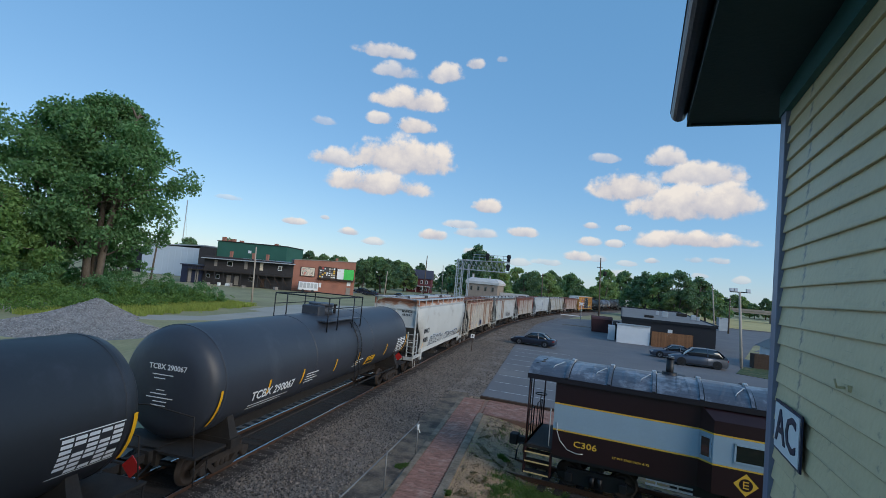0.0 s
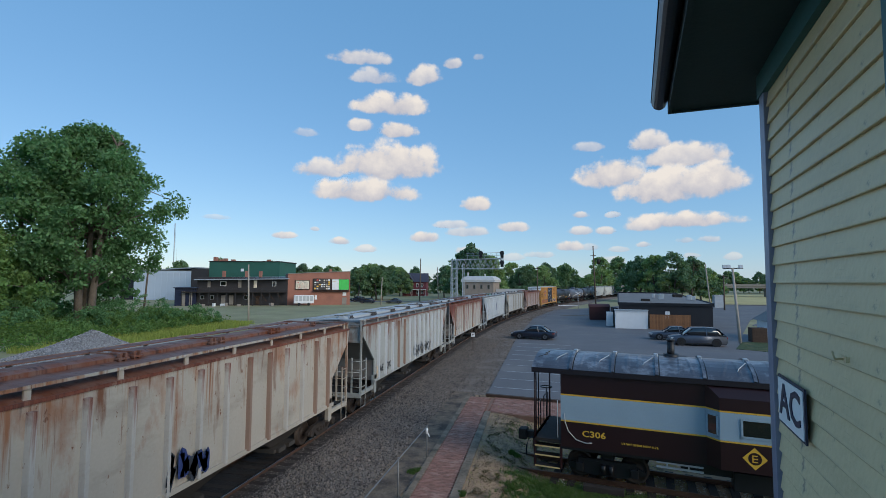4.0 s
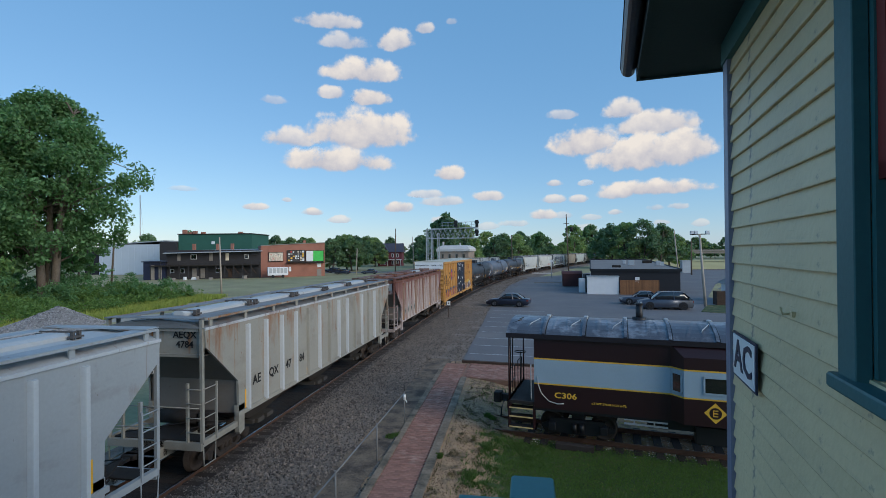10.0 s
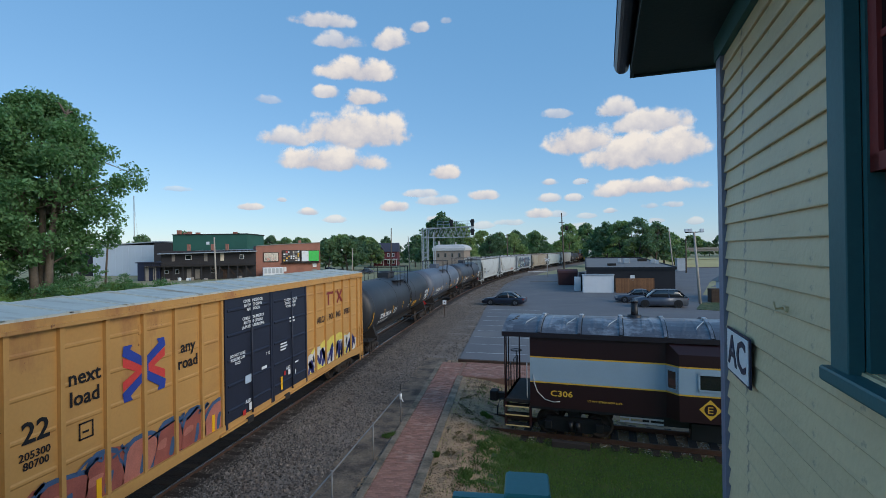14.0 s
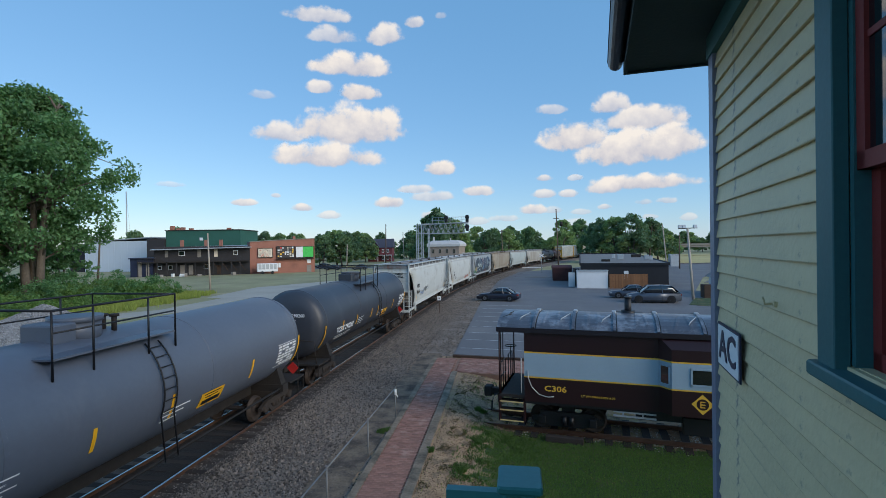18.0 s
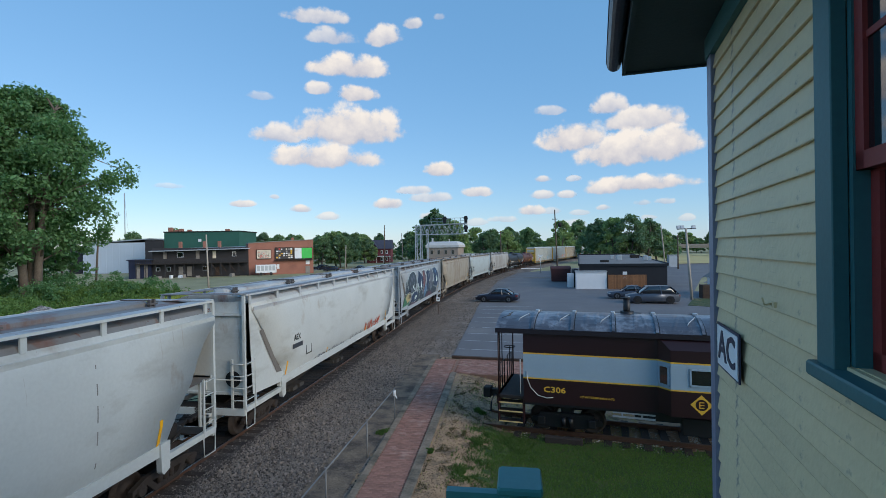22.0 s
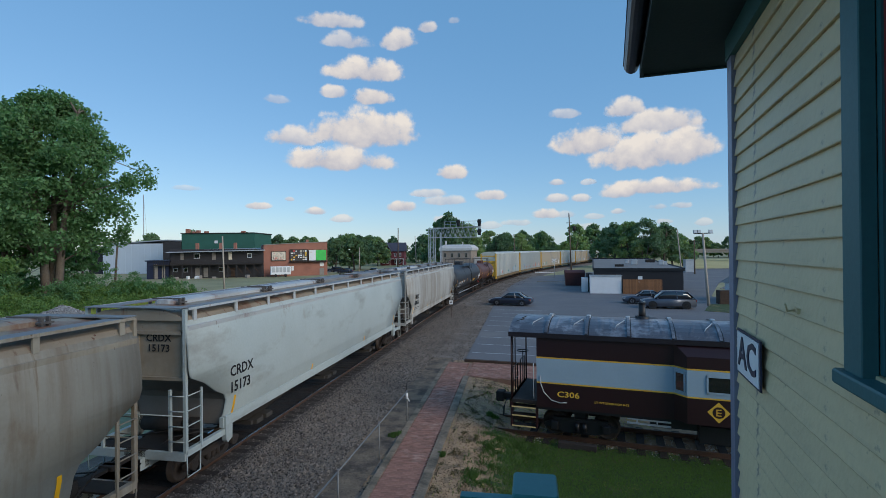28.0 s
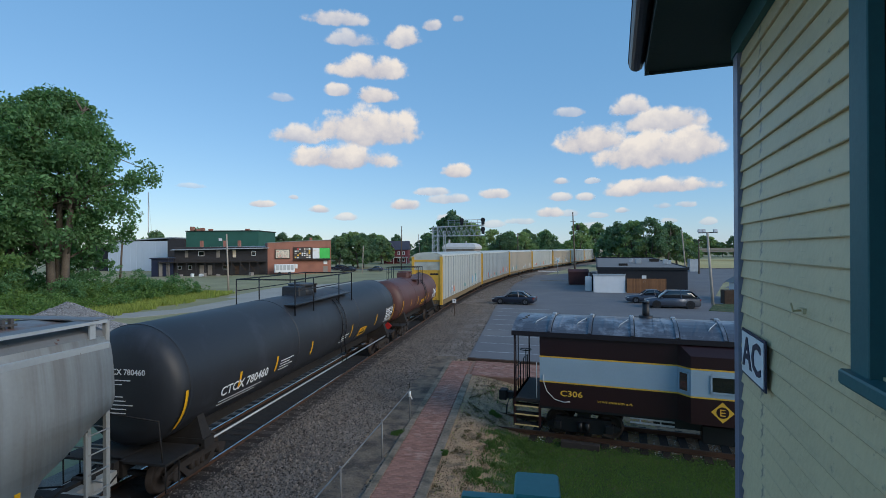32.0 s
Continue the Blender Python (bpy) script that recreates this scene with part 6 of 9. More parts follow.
for p_, fill, o_ in ((((1.55, 2.5), (1.95, 3.45), (2.8, 2.5)), BK, 0.024),
                     (((2.3, 3.35), (2.9, 3.75), (3.5, 3.95), (4.2, 4.08), (4.9, 4.1), (5.4, 3.95), (5.7, 3.5), (5.75, 3.2), (5.5, 2.85), (4.9, 2.45), (3.9, 2.4), (2.85, 2.6)), BK, 0.026),
                     (((3.7, 1.75), (3.9, 2.2), (4.7, 2.4), (5.5, 2.42), (6.1, 2.3), (6.45, 1.95), (6.2, 1.68), (5.2, 1.6), (4.4, 1.62)), NV, 0.03),
                     (((6.05, 3.1), (6.5, 3.6), (6.85, 4.07), (7.8, 3.8), (8.75, 3.4), (8.7, 2.9), (8.4, 2.55), (7.7, 2.5), (6.94, 2.42), (6.6, 2.7)), NV, 0.028),
                     (((7.0, 2.3), (8.2, 2.4), (8.5, 1.9), (7.6, 1.5), (6.9, 1.7)), BK, 0.03),
                     (((8.5, 3.95), (9.5, 4.03), (9.95, 3.4), (9.8, 2.9), (9.2, 2.3), (8.6, 1.85), (8.8, 2.9)), MR, 0.032),
                     (((8.9, 2.0), (9.9, 2.9), (10.3, 2.2), (9.6, 1.4)), BL, 0.034),
                     (((10.3, 3.8), (11.3, 4.0), (12.3, 3.6), (12.0, 3.2), (11.5, 2.85), (11.2, 2.2), (10.8, 1.85), (10.2, 2.3), (10.5, 3.0)), NV, 0.03),
                     (((11.9, 3.8), (12.9, 4.05), (13.8, 3.7), (13.9, 3.1), (13.3, 2.3), (12.4, 1.9), (11.9, 2.5), (12.3, 3.1)), GY, 0.034),
                     (((13.7, 3.95), (14.6, 4.06), (15.5, 4.0), (16.4, 3.6), (16.95, 3.15), (16.6, 2.4), (16.0, 1.95), (15.2, 2.1), (14.3, 2.2), (14.5, 3.0)), NV, 0.03)):
    glyph(at_lead(*p_), fill, o_, 0.035)
for p_, m_ in ((((4.74, 3.22), (4.62, 2.85), (4.85, 2.6), (4.5, 2.66), (4.08, 2.93), (4.45, 3.0)), SP[1]), (((4.9, 1.95), (5.4, 2.12), (5.85, 2.02), (5.6, 1.84), (5.1, 1.76)), SP[1]), (((5.1, 1.94), (5.4, 2.02), (5.5, 1.92), (5.2, 1.84)), SP[5]), (((7.55, 3.35), (7.9, 2.75), (8.1, 2.6), (7.3, 2.55), (7.5, 2.8)), SP[1]), (((6.15, 3.1), (6.6, 2.9), (6.9, 2.5), (6.45, 2.75)), SP[1]), (((11.0, 3.7), (11.8, 3.5), (11.2, 3.2)), GY), (((15.9, 3.3), (16.4, 2.7), (15.7, 2.5), (15.1, 3.2), (15.6, 2.8)), SP[1]), (((14.8, 3.7), (15.2, 3.9), (15.6, 3.6), (15.0, 3.4)), BL), (((9.0, 3.5), (9.5, 3.6), (9.6, 3.2), (9.2, 3.0)), GY), (((6.5, 1.2), (6.9, 1.7), (7.1, 1.2)), SP[1]), (((8.3, 1.15), (8.6, 1.6), (8.8, 1.15)), SP[1]), (((4.5, 1.1), (5.2, 1.3), (5.6, 1.1)), SP[1]), (((5.9, 2.6), (6.3, 2.8), (6.4, 2.4)), SP[5])):
    painted(c, at_lead(*p_), m_, 0.046, "", xf)
for y_, z_, r_ in ((3.6, 2.75, 0.13), (3.85, 2.98, 0.1), (4.0, 2.65, 0.16), (3.5, 2.5, 0.12), (4.3, 2.5, 0.1), (6.9, 1.45, 0.09), (7.2, 1.62, 0.08), (3.3, 3.2, 0.15), (3.9, 3.5, 0.22), (4.7, 3.65, 0.2)):
    painted(c, [(y_ - 0.2 - B + r_ * math.cos(6.283 * i / 12), z_ + r_ * math.sin(6.283 * i / 12)) for i in range(12)], GY, 0.04, "", xf)
for z_ in (3.65, 3.25, 2.85):
    painted(c, [(8.9 - 0.2 - B + 0.3 * math.cos(6.283 * i / 14), z_ + 0.24 * math.sin(6.283 * i / 14)) for i in range(14)], SP[4], 0.05, "dull red painted disc", xf)
lettering("AEX", 0.36, pose(xf(2.6) + 0.055, -B + 2.75, 2.6, 90, 0, 90), BLACK, c)
lettering("21136", 0.36, pose(xf(2.2) + 0.06, -B + 2.85, 2.2, 90, 0, 90), BLACK, c)
c, B, xf = hopper(*mid(16), "beige dust-stained round-sided covered hopper", P_BEIGE, R_TAN, False, walk_paint=R_GREY, lip=P_BEIGE)
c, B, xf = hopper(*mid(17), "pale grey-white covered hopper with black reporting marks", P_MINT, R_TAN, False, walk_paint=R_GREY, endpaint=P_BEIGE, lip=R_WHITE, trough=[R_WHITE] * 2 + [R_GREY] * 2)
lettering("CRDX", 0.42, pose(xf(2.66) + 0.012, -B + 2.25, 2.66, 90, 0, 90), BLACK, c)
lettering("15173", 0.42, pose(xf(2.2) + 0.015, -B + 2.2, 2.2, 90, 0, 90), BLACK, c)
lettering("CRDX\n15173", 0.26, pose(0.6, -B + 0.13, 3.75, 90, 0, 0), BLACK, c)
c, B, xf = hopper(*mid(18), "grimy white covered hopper with black reporting marks", P_DIRTY, R_GREY, False, walk_paint=R_GREY, lip=R_WHITE, trough=[R_WHITE] * 2 + [R_GREY] * 3)
lettering("600036", 0.44, pose(xf(2.16) + 0.015, -B + 2.85, 2.16, 90, 0, 90), BLACK, c)
lettering("HKRX\n600036", 0.24, pose(0.55, -B + 0.15, 3.7, 90, 0, 0), BLACK, c)
for k in range(6):
    part("small_print", Mb().box(0.25, 0.42 + 0.13 * (k % 3), -B + 0.148, -B + 0.152, 3.34 - 0.1 * k, 3.365 - 0.1 * k), BLACK, c)
lettering("HKRX", 0.44, pose(xf(2.6) + 0.012, -B + 2.95, 2.6, 90, 0, 90), BLACK, c)
for k in range(3):
    side_patch(c, "stencil", [(-B + 2.4 + 0.5 * k, 1.78, 1.83), (-B + 2.75 + 0.5 * k, 1.78, 1.83)], xf, GR1, 0.01)
    side_patch(c, "stencil", [(-B + 2.4 + 0.5 * k, 1.66, 1.7), (-B + 2.7 + 0.5 * k, 1.66, 1.7)], xf, GR1, 0.01)
tank(*mid(19), "black tank car with yellow strips and a long handrail", TANKB, mark="CTCX 780460", rails=2.9)
tank(*mid(20), "short dark brown tank car", TANKBR, rails=0.9, radius=1.4)
RK = [M("rack_screen_%s" % n, col, 0.5, 0.25, var=0.08, scale=0.6, fine=9, bump=0.25, streak=((lin(128, 112, 96), (2.0, 2.2, 0.3), 0.55, 0.85),)) for n, col in (("pale", lin(190, 192, 186)), ("tan", lin(184, 170, 150)), ("grey", lin(168, 174, 174)))]
for k in range(10):
    autorack(406.3 + 28.6 * (k + 0.5), 28.6, 40 + k, RK[(0, 2, 1, 0, 1, 2, 0, 1, 0, 2)[k]])


def gone(t):
    """How far the train has come at a time, in metres."""
    q = t / 32.0
    return 364.23 * q - 15.60 * q * q + 11.80 * q ** 3


def car_pose(s, L):
    """A car's pose with its trucks on the track."""
    a, _ = track(s - L / 2 + 2.35)
    b, _ = track(s + L / 2 - 2.35)
    m, d = (a + b) / 2, b - a
    return Matrix.Translation((m.x, m.y, RZ)) @ Matrix.Rotation(-math.atan2(d.x, d.y), 4, "Z")


def motions():
    for car, u, L in TRAIN:
        walk(car, [(t, car_pose(u - gone(t), L)) for t in range(33)])
    for w, u in WHEELS:
        y, z = w.location.y, w.location.z
        turning = [k / FPS for k in range(0, 32 * FPS + 1) if -16 < u - gone(k / FPS) < 34]
        times = sorted({0.0, 32.0, *turning})
        rows = []
        for t in times:
            ang = math.degrees((u - gone(t)) / 0.455) if turning else 0
            if turning and t < turning[0]:
                ang = math.degrees((u - gone(turning[0])) / 0.455)
            if turning and t > turning[-1]:
                ang = math.degrees((u - gone(turning[-1])) / 0.455)
            rows.append((t, pose(0, y, z, -ang, 0, 0)))
        walk(w, rows)

# ---- the yard by the tower: dirt, lawn, brick path, fence ----


def soft(a, b, x):
    q = min(1.0, max(0.0, (x - a) / (b - a)))
    return q * q * (3 - 2 * q)


def yard_z(x, y):
    """The yard lies a little below the path, where the caboose stands."""
    return -0.012 - 0.40 * soft(-2.2, 0.6, x) * (1 - soft(24.0, 27.6, y + 0.17 * x)) + 0.015 * noise.noise((x * 1.3, y * 1.3, 0))


def grid(x0, x1, y0, y1, step, zf):
    nx, ny = int((x1 - x0) / step) + 1, int((y1 - y0) / step) + 1
    vs = [(x0 + i * step, y0 + j * step, zf(x0 + i * step, y0 + j * step)) for j in range(ny) for i in range(nx)]
    return Mb().add(vs, [(j * nx + i, j * nx + i + 1, (j + 1) * nx + i + 1, (j + 1) * nx + i) for j in range(ny - 1) for i in range(nx - 1)], True)


def cinder_z(x, y):
    e = 0.5 * noise.noise((x * 0.7, y * 0.35, 11)) + 0.25 * noise.noise((x * 2.0, y * 1.2, 12))
    return 0.014 if x > -5.15 - 0.02 * (y - 14) + e * 0.9 else -0.08


tagged(part("cinder_strip", grid(-6.3, -3.7, 2, 29, 0.2, cinder_z), CINDER), "dark trodden cinder dirt between the ballast and the path", "ground", "", "structure")
tagged(part("dirt_yard", grid(-4.9, 15.6, -6, 28.5, 0.5, yard_z), DIRT), "bare trodden sandy dirt beside the brick path", "ground", "", "structure")


def lawn_at(x, y):
    """How grassy the yard is at a place."""
    e = 0.55 * noise.noise((x * 0.8, y * 0.8, 3)) + 0.35 * noise.noise((x * 2.3, y * 2.3, 5))
    near = soft(-0.9, 0.5, x + 0.03 * (y - 10) + 1.5 * e)
    return near * (1 - soft(17.6, 18.6, y + 0.17 * x + 0.5 * e))


def blades(name, label, place, count, seed, h, w, material, lean=0.5):
    """Grass blades or stalks as one stuff object."""
    rng = random.Random(seed)
    v, f = [], []
    k = 0
    while k < count:
        p = place(rng)
        if p is None:
            continue
        x, y, z = p
        a, hh = rng.uniform(0, 6.283), h * rng.uniform(0.45, 1.25)
        dx, dy = math.cos(a) * w, math.sin(a) * w
        lx, ly = rng.uniform(-lean, lean) * hh, rng.uniform(-lean, lean) * hh
        o = len(v)
        v += [(x - dx, y - dy, z - 0.01), (x + dx, y + dy, z - 0.01), (x + lx * 0.4 + dx * 0.6, y + ly * 0.4 + dy * 0.6, z + hh * 0.6), (x + lx, y + ly, z + hh)]
        f += [(o, o + 1, o + 2, o + 3)]
        k += 1
    me = bpy.data.meshes.new(name)
    me.from_pydata(v, [], f)
    me.materials.append(material)
    return tagged(new(name, me), label, "grass", "", "stuff")


GB = leaf_material("grass_blade", lin(88, 116, 56), 0.5)
GBY = leaf_material("dry_blade", lin(150, 142, 84), 0.35)


def in_lawn(rng):
    x, y = rng.uniform(-1.9, 6.5), rng.uniform(9.0, 18.6)
    return (x, y, yard_z(x, y)) if lawn_at(x, y) > rng.random() * 0.9 + 0.06 else None


def by_dirt(rng):
    x, y = rng.uniform(-2.3, 5), rng.uniform(8, 27)
    return (x, y, yard_z(x, y)) if rng.random() < 0.05 + 0.5 * max(0, noise.noise((x * 1.1, y * 1.1, 9)) - 0.1) + 0.4 * soft(17.0, 20.0, y) * soft(-0.8, 0.4, x) else None


q = grid(-2.0, 12.0, 2.0, 18.5, 0.25, lambda x, y: yard_z(x, y) + 0.012)
keep = [i for i, f in enumerate(q.f) if lawn_at(*q.v[f[0]][:2]) > 0.3]
q.f, q.s = [q.f[i] for i in keep], [True] * len(keep)
def clumps(rng):
    """Weed clumps at the caboose steps and along the path's edge."""
    cx, cy, r = rng.choice(((-0.5, 17.6, 0.7), (-0.8, 16.7, 0.8), (0.2, 17.2, 0.9), (0.6, 16.6, 0.9), (-2.15, 15.4, 0.22), (-0.6, 15.4, 0.9), (-1.0, 14.4, 0.8), (-0.9, 19.8, 0.5), (-0.3, 22.6, 0.9), (-4.02, 16.8, 0.16), (-0.2, 13.4, 0.9)))
    a, d = rng.uniform(0, 6.283), r * rng.random() * (1 + 0.5 * math.sin(5 * cx + 3))
    x, y = cx + d * math.cos(a), cy + d * math.sin(a) * 1.3
    if noise.noise((x * 3.1, y * 3.1, 21)) < -0.1:
        return None
    return x, y, yard_z(x, y)


blades("weed_clumps", "dark green weed clumps at the edge of the lawn", clumps, 9000, 13, 0.09, 0.009, leaf_material("clump_blade", lin(74, 100, 50), 0.45), 0.8)
tagged(part("lawn_turf", q, LAWN), "green mown turf beside the caboose track", "lawn", "", "structure")
blades("lawn", "thick green lawn grass beside the caboose track", in_lawn, 150000, 11, 0.065, 0.008, GB)
blades("sparse_grass", "sparse weeds and dry tufts in the dirt", by_dirt, 16000, 12, 0.05, 0.007, GBY, 0.8)


def dirt_clod(rng):
    x, y = rng.uniform(-2.15, 0.4), rng.uniform(9, 25)
    return x, y, yard_z(x, y) - 0.004


stones("dirt_clods", "small clods and pebbles strewn over the bare dirt", dirt_clod, 9000, 17, 0.022, M("clod", lin(108, 88, 68), 0.95, var=0.2, random_v=0.6, island=True))


def dark_tuft(rng):
    x, y = rng.uniform(-2.1, 0.6), rng.uniform(9, 24)
    return (x, y, yard_z(x, y)) if noise.noise((x * 2.6, y * 1.7, 33)) > 0.22 else None


blades("dead_tufts", "flattened dark dead tufts in the dirt", dark_tuft, 9000, 18, 0.035, 0.009, leaf_material("dead_blade", lin(84, 76, 52), 0.4), 1.4)


def path_x(y):
    return -3.53 - 0.027 * (y - 14.0)


path = thing("brick_path", "worn red brick footpath with a concrete edging", "path", kind="structure")
part("bed", Mb().add([(path_x(4) - 0.05, 4, -0.005), (path_x(4) + 1.1, 4, -0.005), (path_x(27.7) + 1.1, 24.95, -0.005), (8, 23.4, -0.005), (8, 26.6, -0.005), (path_x(27.7) - 0.05, 27.95, -0.005), (path_x(4) - 0.05, 4, -0.4), (path_x(4) + 1.1, 4, -0.4), (path_x(27.7) + 1.1, 24.95, -0.4), (8, 23.4, -0.4), (8, 26.6, -0.4), (path_x(27.7) - 0.05, 27.95, -0.4)], [(0, 1, 2, 5), (2, 3, 4, 5), (1, 0, 6, 7), (2, 1, 7, 8), (3, 2, 8, 9), (4, 3, 9, 10), (5, 4, 10, 11), (0, 5, 11, 6)]), MORTAR, path)
BR = Mb().box(-0.101, 0.101, -0.05, 0.05, -0.03, 0.018, 0.004).mesh("brick", BRICK)
rest = Mb()
rng = random.Random(2)
row = 0
y = 9.6
while y < 27.85:
    n = 5
    for k in range(n + 1):
        x = path_x(y) + 0.1 + 0.207 * k + (0.0 if row % 2 else -0.1)
        if x < path_x(y) - 0.02 or x > path_x(y) + 1.06:
            continue
        dz = rng.uniform(-0.006, 0.004)
        if y < 14.6:
            part("brick", BR, None, path, "", pose(x, y, dz, 0, 0, 2.1 + rng.uniform(-1.5, 1.5)))
        else:
            rest.add([(x + a, y + b - a * 0.03, c + dz) for c in (-0.02, 0.018) for a, b in ((-0.098, -0.047), (0.098, -0.047), (0.098, 0.047), (-0.098, 0.047))], [(4, 5, 6, 7), (0, 1, 5, 4), (1, 2, 6, 5), (2, 3, 7, 6), (3, 0, 4, 7)])
    y += 0.104
    row += 1
for j in range(29):
    for k in range(48):
        x = -2.5 + 0.207 * k + (0.1 if j % 2 else 0)
        y = 25.05 + 0.104 * j - 0.14 * (x + 2.6)
        rest.add([(x + a, y + b - a * 0.14, c + rng.uniform(-0.004, 0.004)) for c in (-0.02, 0.018) for a, b in ((-0.098, -0.047), (0.098, -0.047), (0.098, 0.047), (-0.098, 0.047))], [(4, 5, 6, 7), (0, 1, 5, 4), (1, 2, 6, 5), (2, 3, 7, 6), (3, 0, 4, 7)])
EDGING = M("weathered_edging", lin(132, 117, 101), 0.95, var=0.4, scale=1.6, fine=14, bump=0.8, dist=0.03, second=(lin(84, 78, 66), 1.2, 0.45, 0.65))
BRICKI = M("brick_paver_far", lin(148, 106, 92), 0.9, var=0.2, scale=3, fine=50, bump=0.4, random_v=0.2, island=True, second=(lin(172, 142, 128), 1.6, 0.5, 0.75))
tagged(part("bricks", rest, BRICKI, path), "", "", "", "stuff")
for x0, x1, y0, y1 in ((-0.24, -0.04, 4, 27.9), (1.1, 1.38, 4, 24.9)):
    part("edging", Mb().rings([[(path_x(y) + x0, y, -0.2), (path_x(y) + x1, y, -0.2), (path_x(y) + x1, y, 0.04), (path_x(y) + x0, y, 0.045)] for y in (y0, 12, 18, y1)]), EDGING, path, "weathered concrete edging")
part("edging", Mb().prism([(-3.1, 28.1), (2.2, 27.35), (2.2, 27.55), (-3.1, 28.35)], "z", -0.1, 0.14), RUSTIRON, path, "brown timber edge beam")

PIPE = M("dull_pipe", lin(126, 126, 126), 0.6, 0.4, var=0.2, fine=20)
fence = thing("fence", "galvanised pipe fence beside the brick path", "fence")
FY = [18.15, 14.75, 11.5, 8.3, 5.2, 2.2]
for y in FY:
    part("post", Mb().tube([(-3.93, y, -0.15), (-3.93, y, 1.13)], 0.024, 8).tube([(-3.93, y, 1.13), (-3.93, y, 1.16)], 0.028, 8), PIPE, fence)
for a, b in zip(FY, FY[1:]):
    part("rail", Mb().tube([(-3.93, a, 1.1), (-3.93, b, 1.1)], 0.019, 8), PIPE, fence)
part("end_wrap", Mb().tube([(-3.93, 18.15, 0.85), (-3.93, 18.15, 1.05)], 0.045, 8).tube([(-3.9, 18.17, 0.86), (-3.85, 18.2, 0.74)], 0.02, 6), WHITE, fence, "white cloth wrap on the end post")
part("end_stub", Mb().tube([(-3.93, 18.15, 1.13), (-3.95, 18.2, 1.38)], 0.012, 6), IRON, fence)

# main track ties
tr = thing("track_ties", "row of dark weathered wooden ties under the main track", "ties", kind="structure")
TM = Mb().box(-1.3, 1.3, -0.115, 0.115, -0.06, 0.075, 0.01).mesh("tie", TIE)
rng = random.Random(4)
s = 2.0
while s < 120:
    p, h = track(s)
    part("tie", TM, None, tr, "", Matrix.Translation((p.x + rng.uniform(-0.05, 0.05), p.y, 0.068 + rng.uniform(-0.008, 0.008))) @ Matrix.Rotation(-h + rng.uniform(-0.02, 0.02), 4, "Z"))
    s += 0.52

# milepost sign by the track
ms = thing("trackside_sign", "small white square marker on a thin brown post", "marker", pose(-6.63, 45.7, 0))
part("post", Mb().bar((0, 0, -0.1), (0, 0, 1.35), 0.06), RUSTIRON, ms)
part("plate", Mb().box(-0.17, 0.17, -0.05, -0.03, 1.3, 1.68), WHITE, ms, "white square plate")
part("dot", Mb().box(-0.06, 0.06, -0.056, -0.05, 1.44, 1.56), BLACK, ms)

# ---- the caboose ----
CA = radians(9.8)
CZ = -0.22
CAB = Matrix.Translation((0.777 + 1.5 * math.sin(CA), 17.651 + 1.5 * math.cos(CA), CZ)) @ Matrix.Rotation(-CA, 4, "Z")
cab = thing("caboose", "maroon caboose with a grey-blue stripe, yellow lines and a bay window", "caboose", CAB)
o = -CZ                              # heights below are over the yard's own zero
CL = 11.0


def cz(z):
    return z + o


body = part("body", Mb().box(0, CL, -1.48, 1.48, cz(0.93), cz(3.46)), MAROON, cab)
for a, b in ((0, 4.28), (6.72, CL)):
    for sy in (-1, 1):
        y0, y1 = (-1.487, -1.478) if sy < 0 else (1.478, 1.487)
        part("stripe", Mb().box(a, b, y0, y1, cz(1.79), cz(2.59)), STRIPE, cab, "grey-blue painted stripe")
        for z in (1.765, 2.615):
            part("line", Mb().box(a, b, y0 * 1.001, y1 * 1.001, cz(z) - 0.022, cz(z) + 0.022), YELLOW, cab, "yellow line")
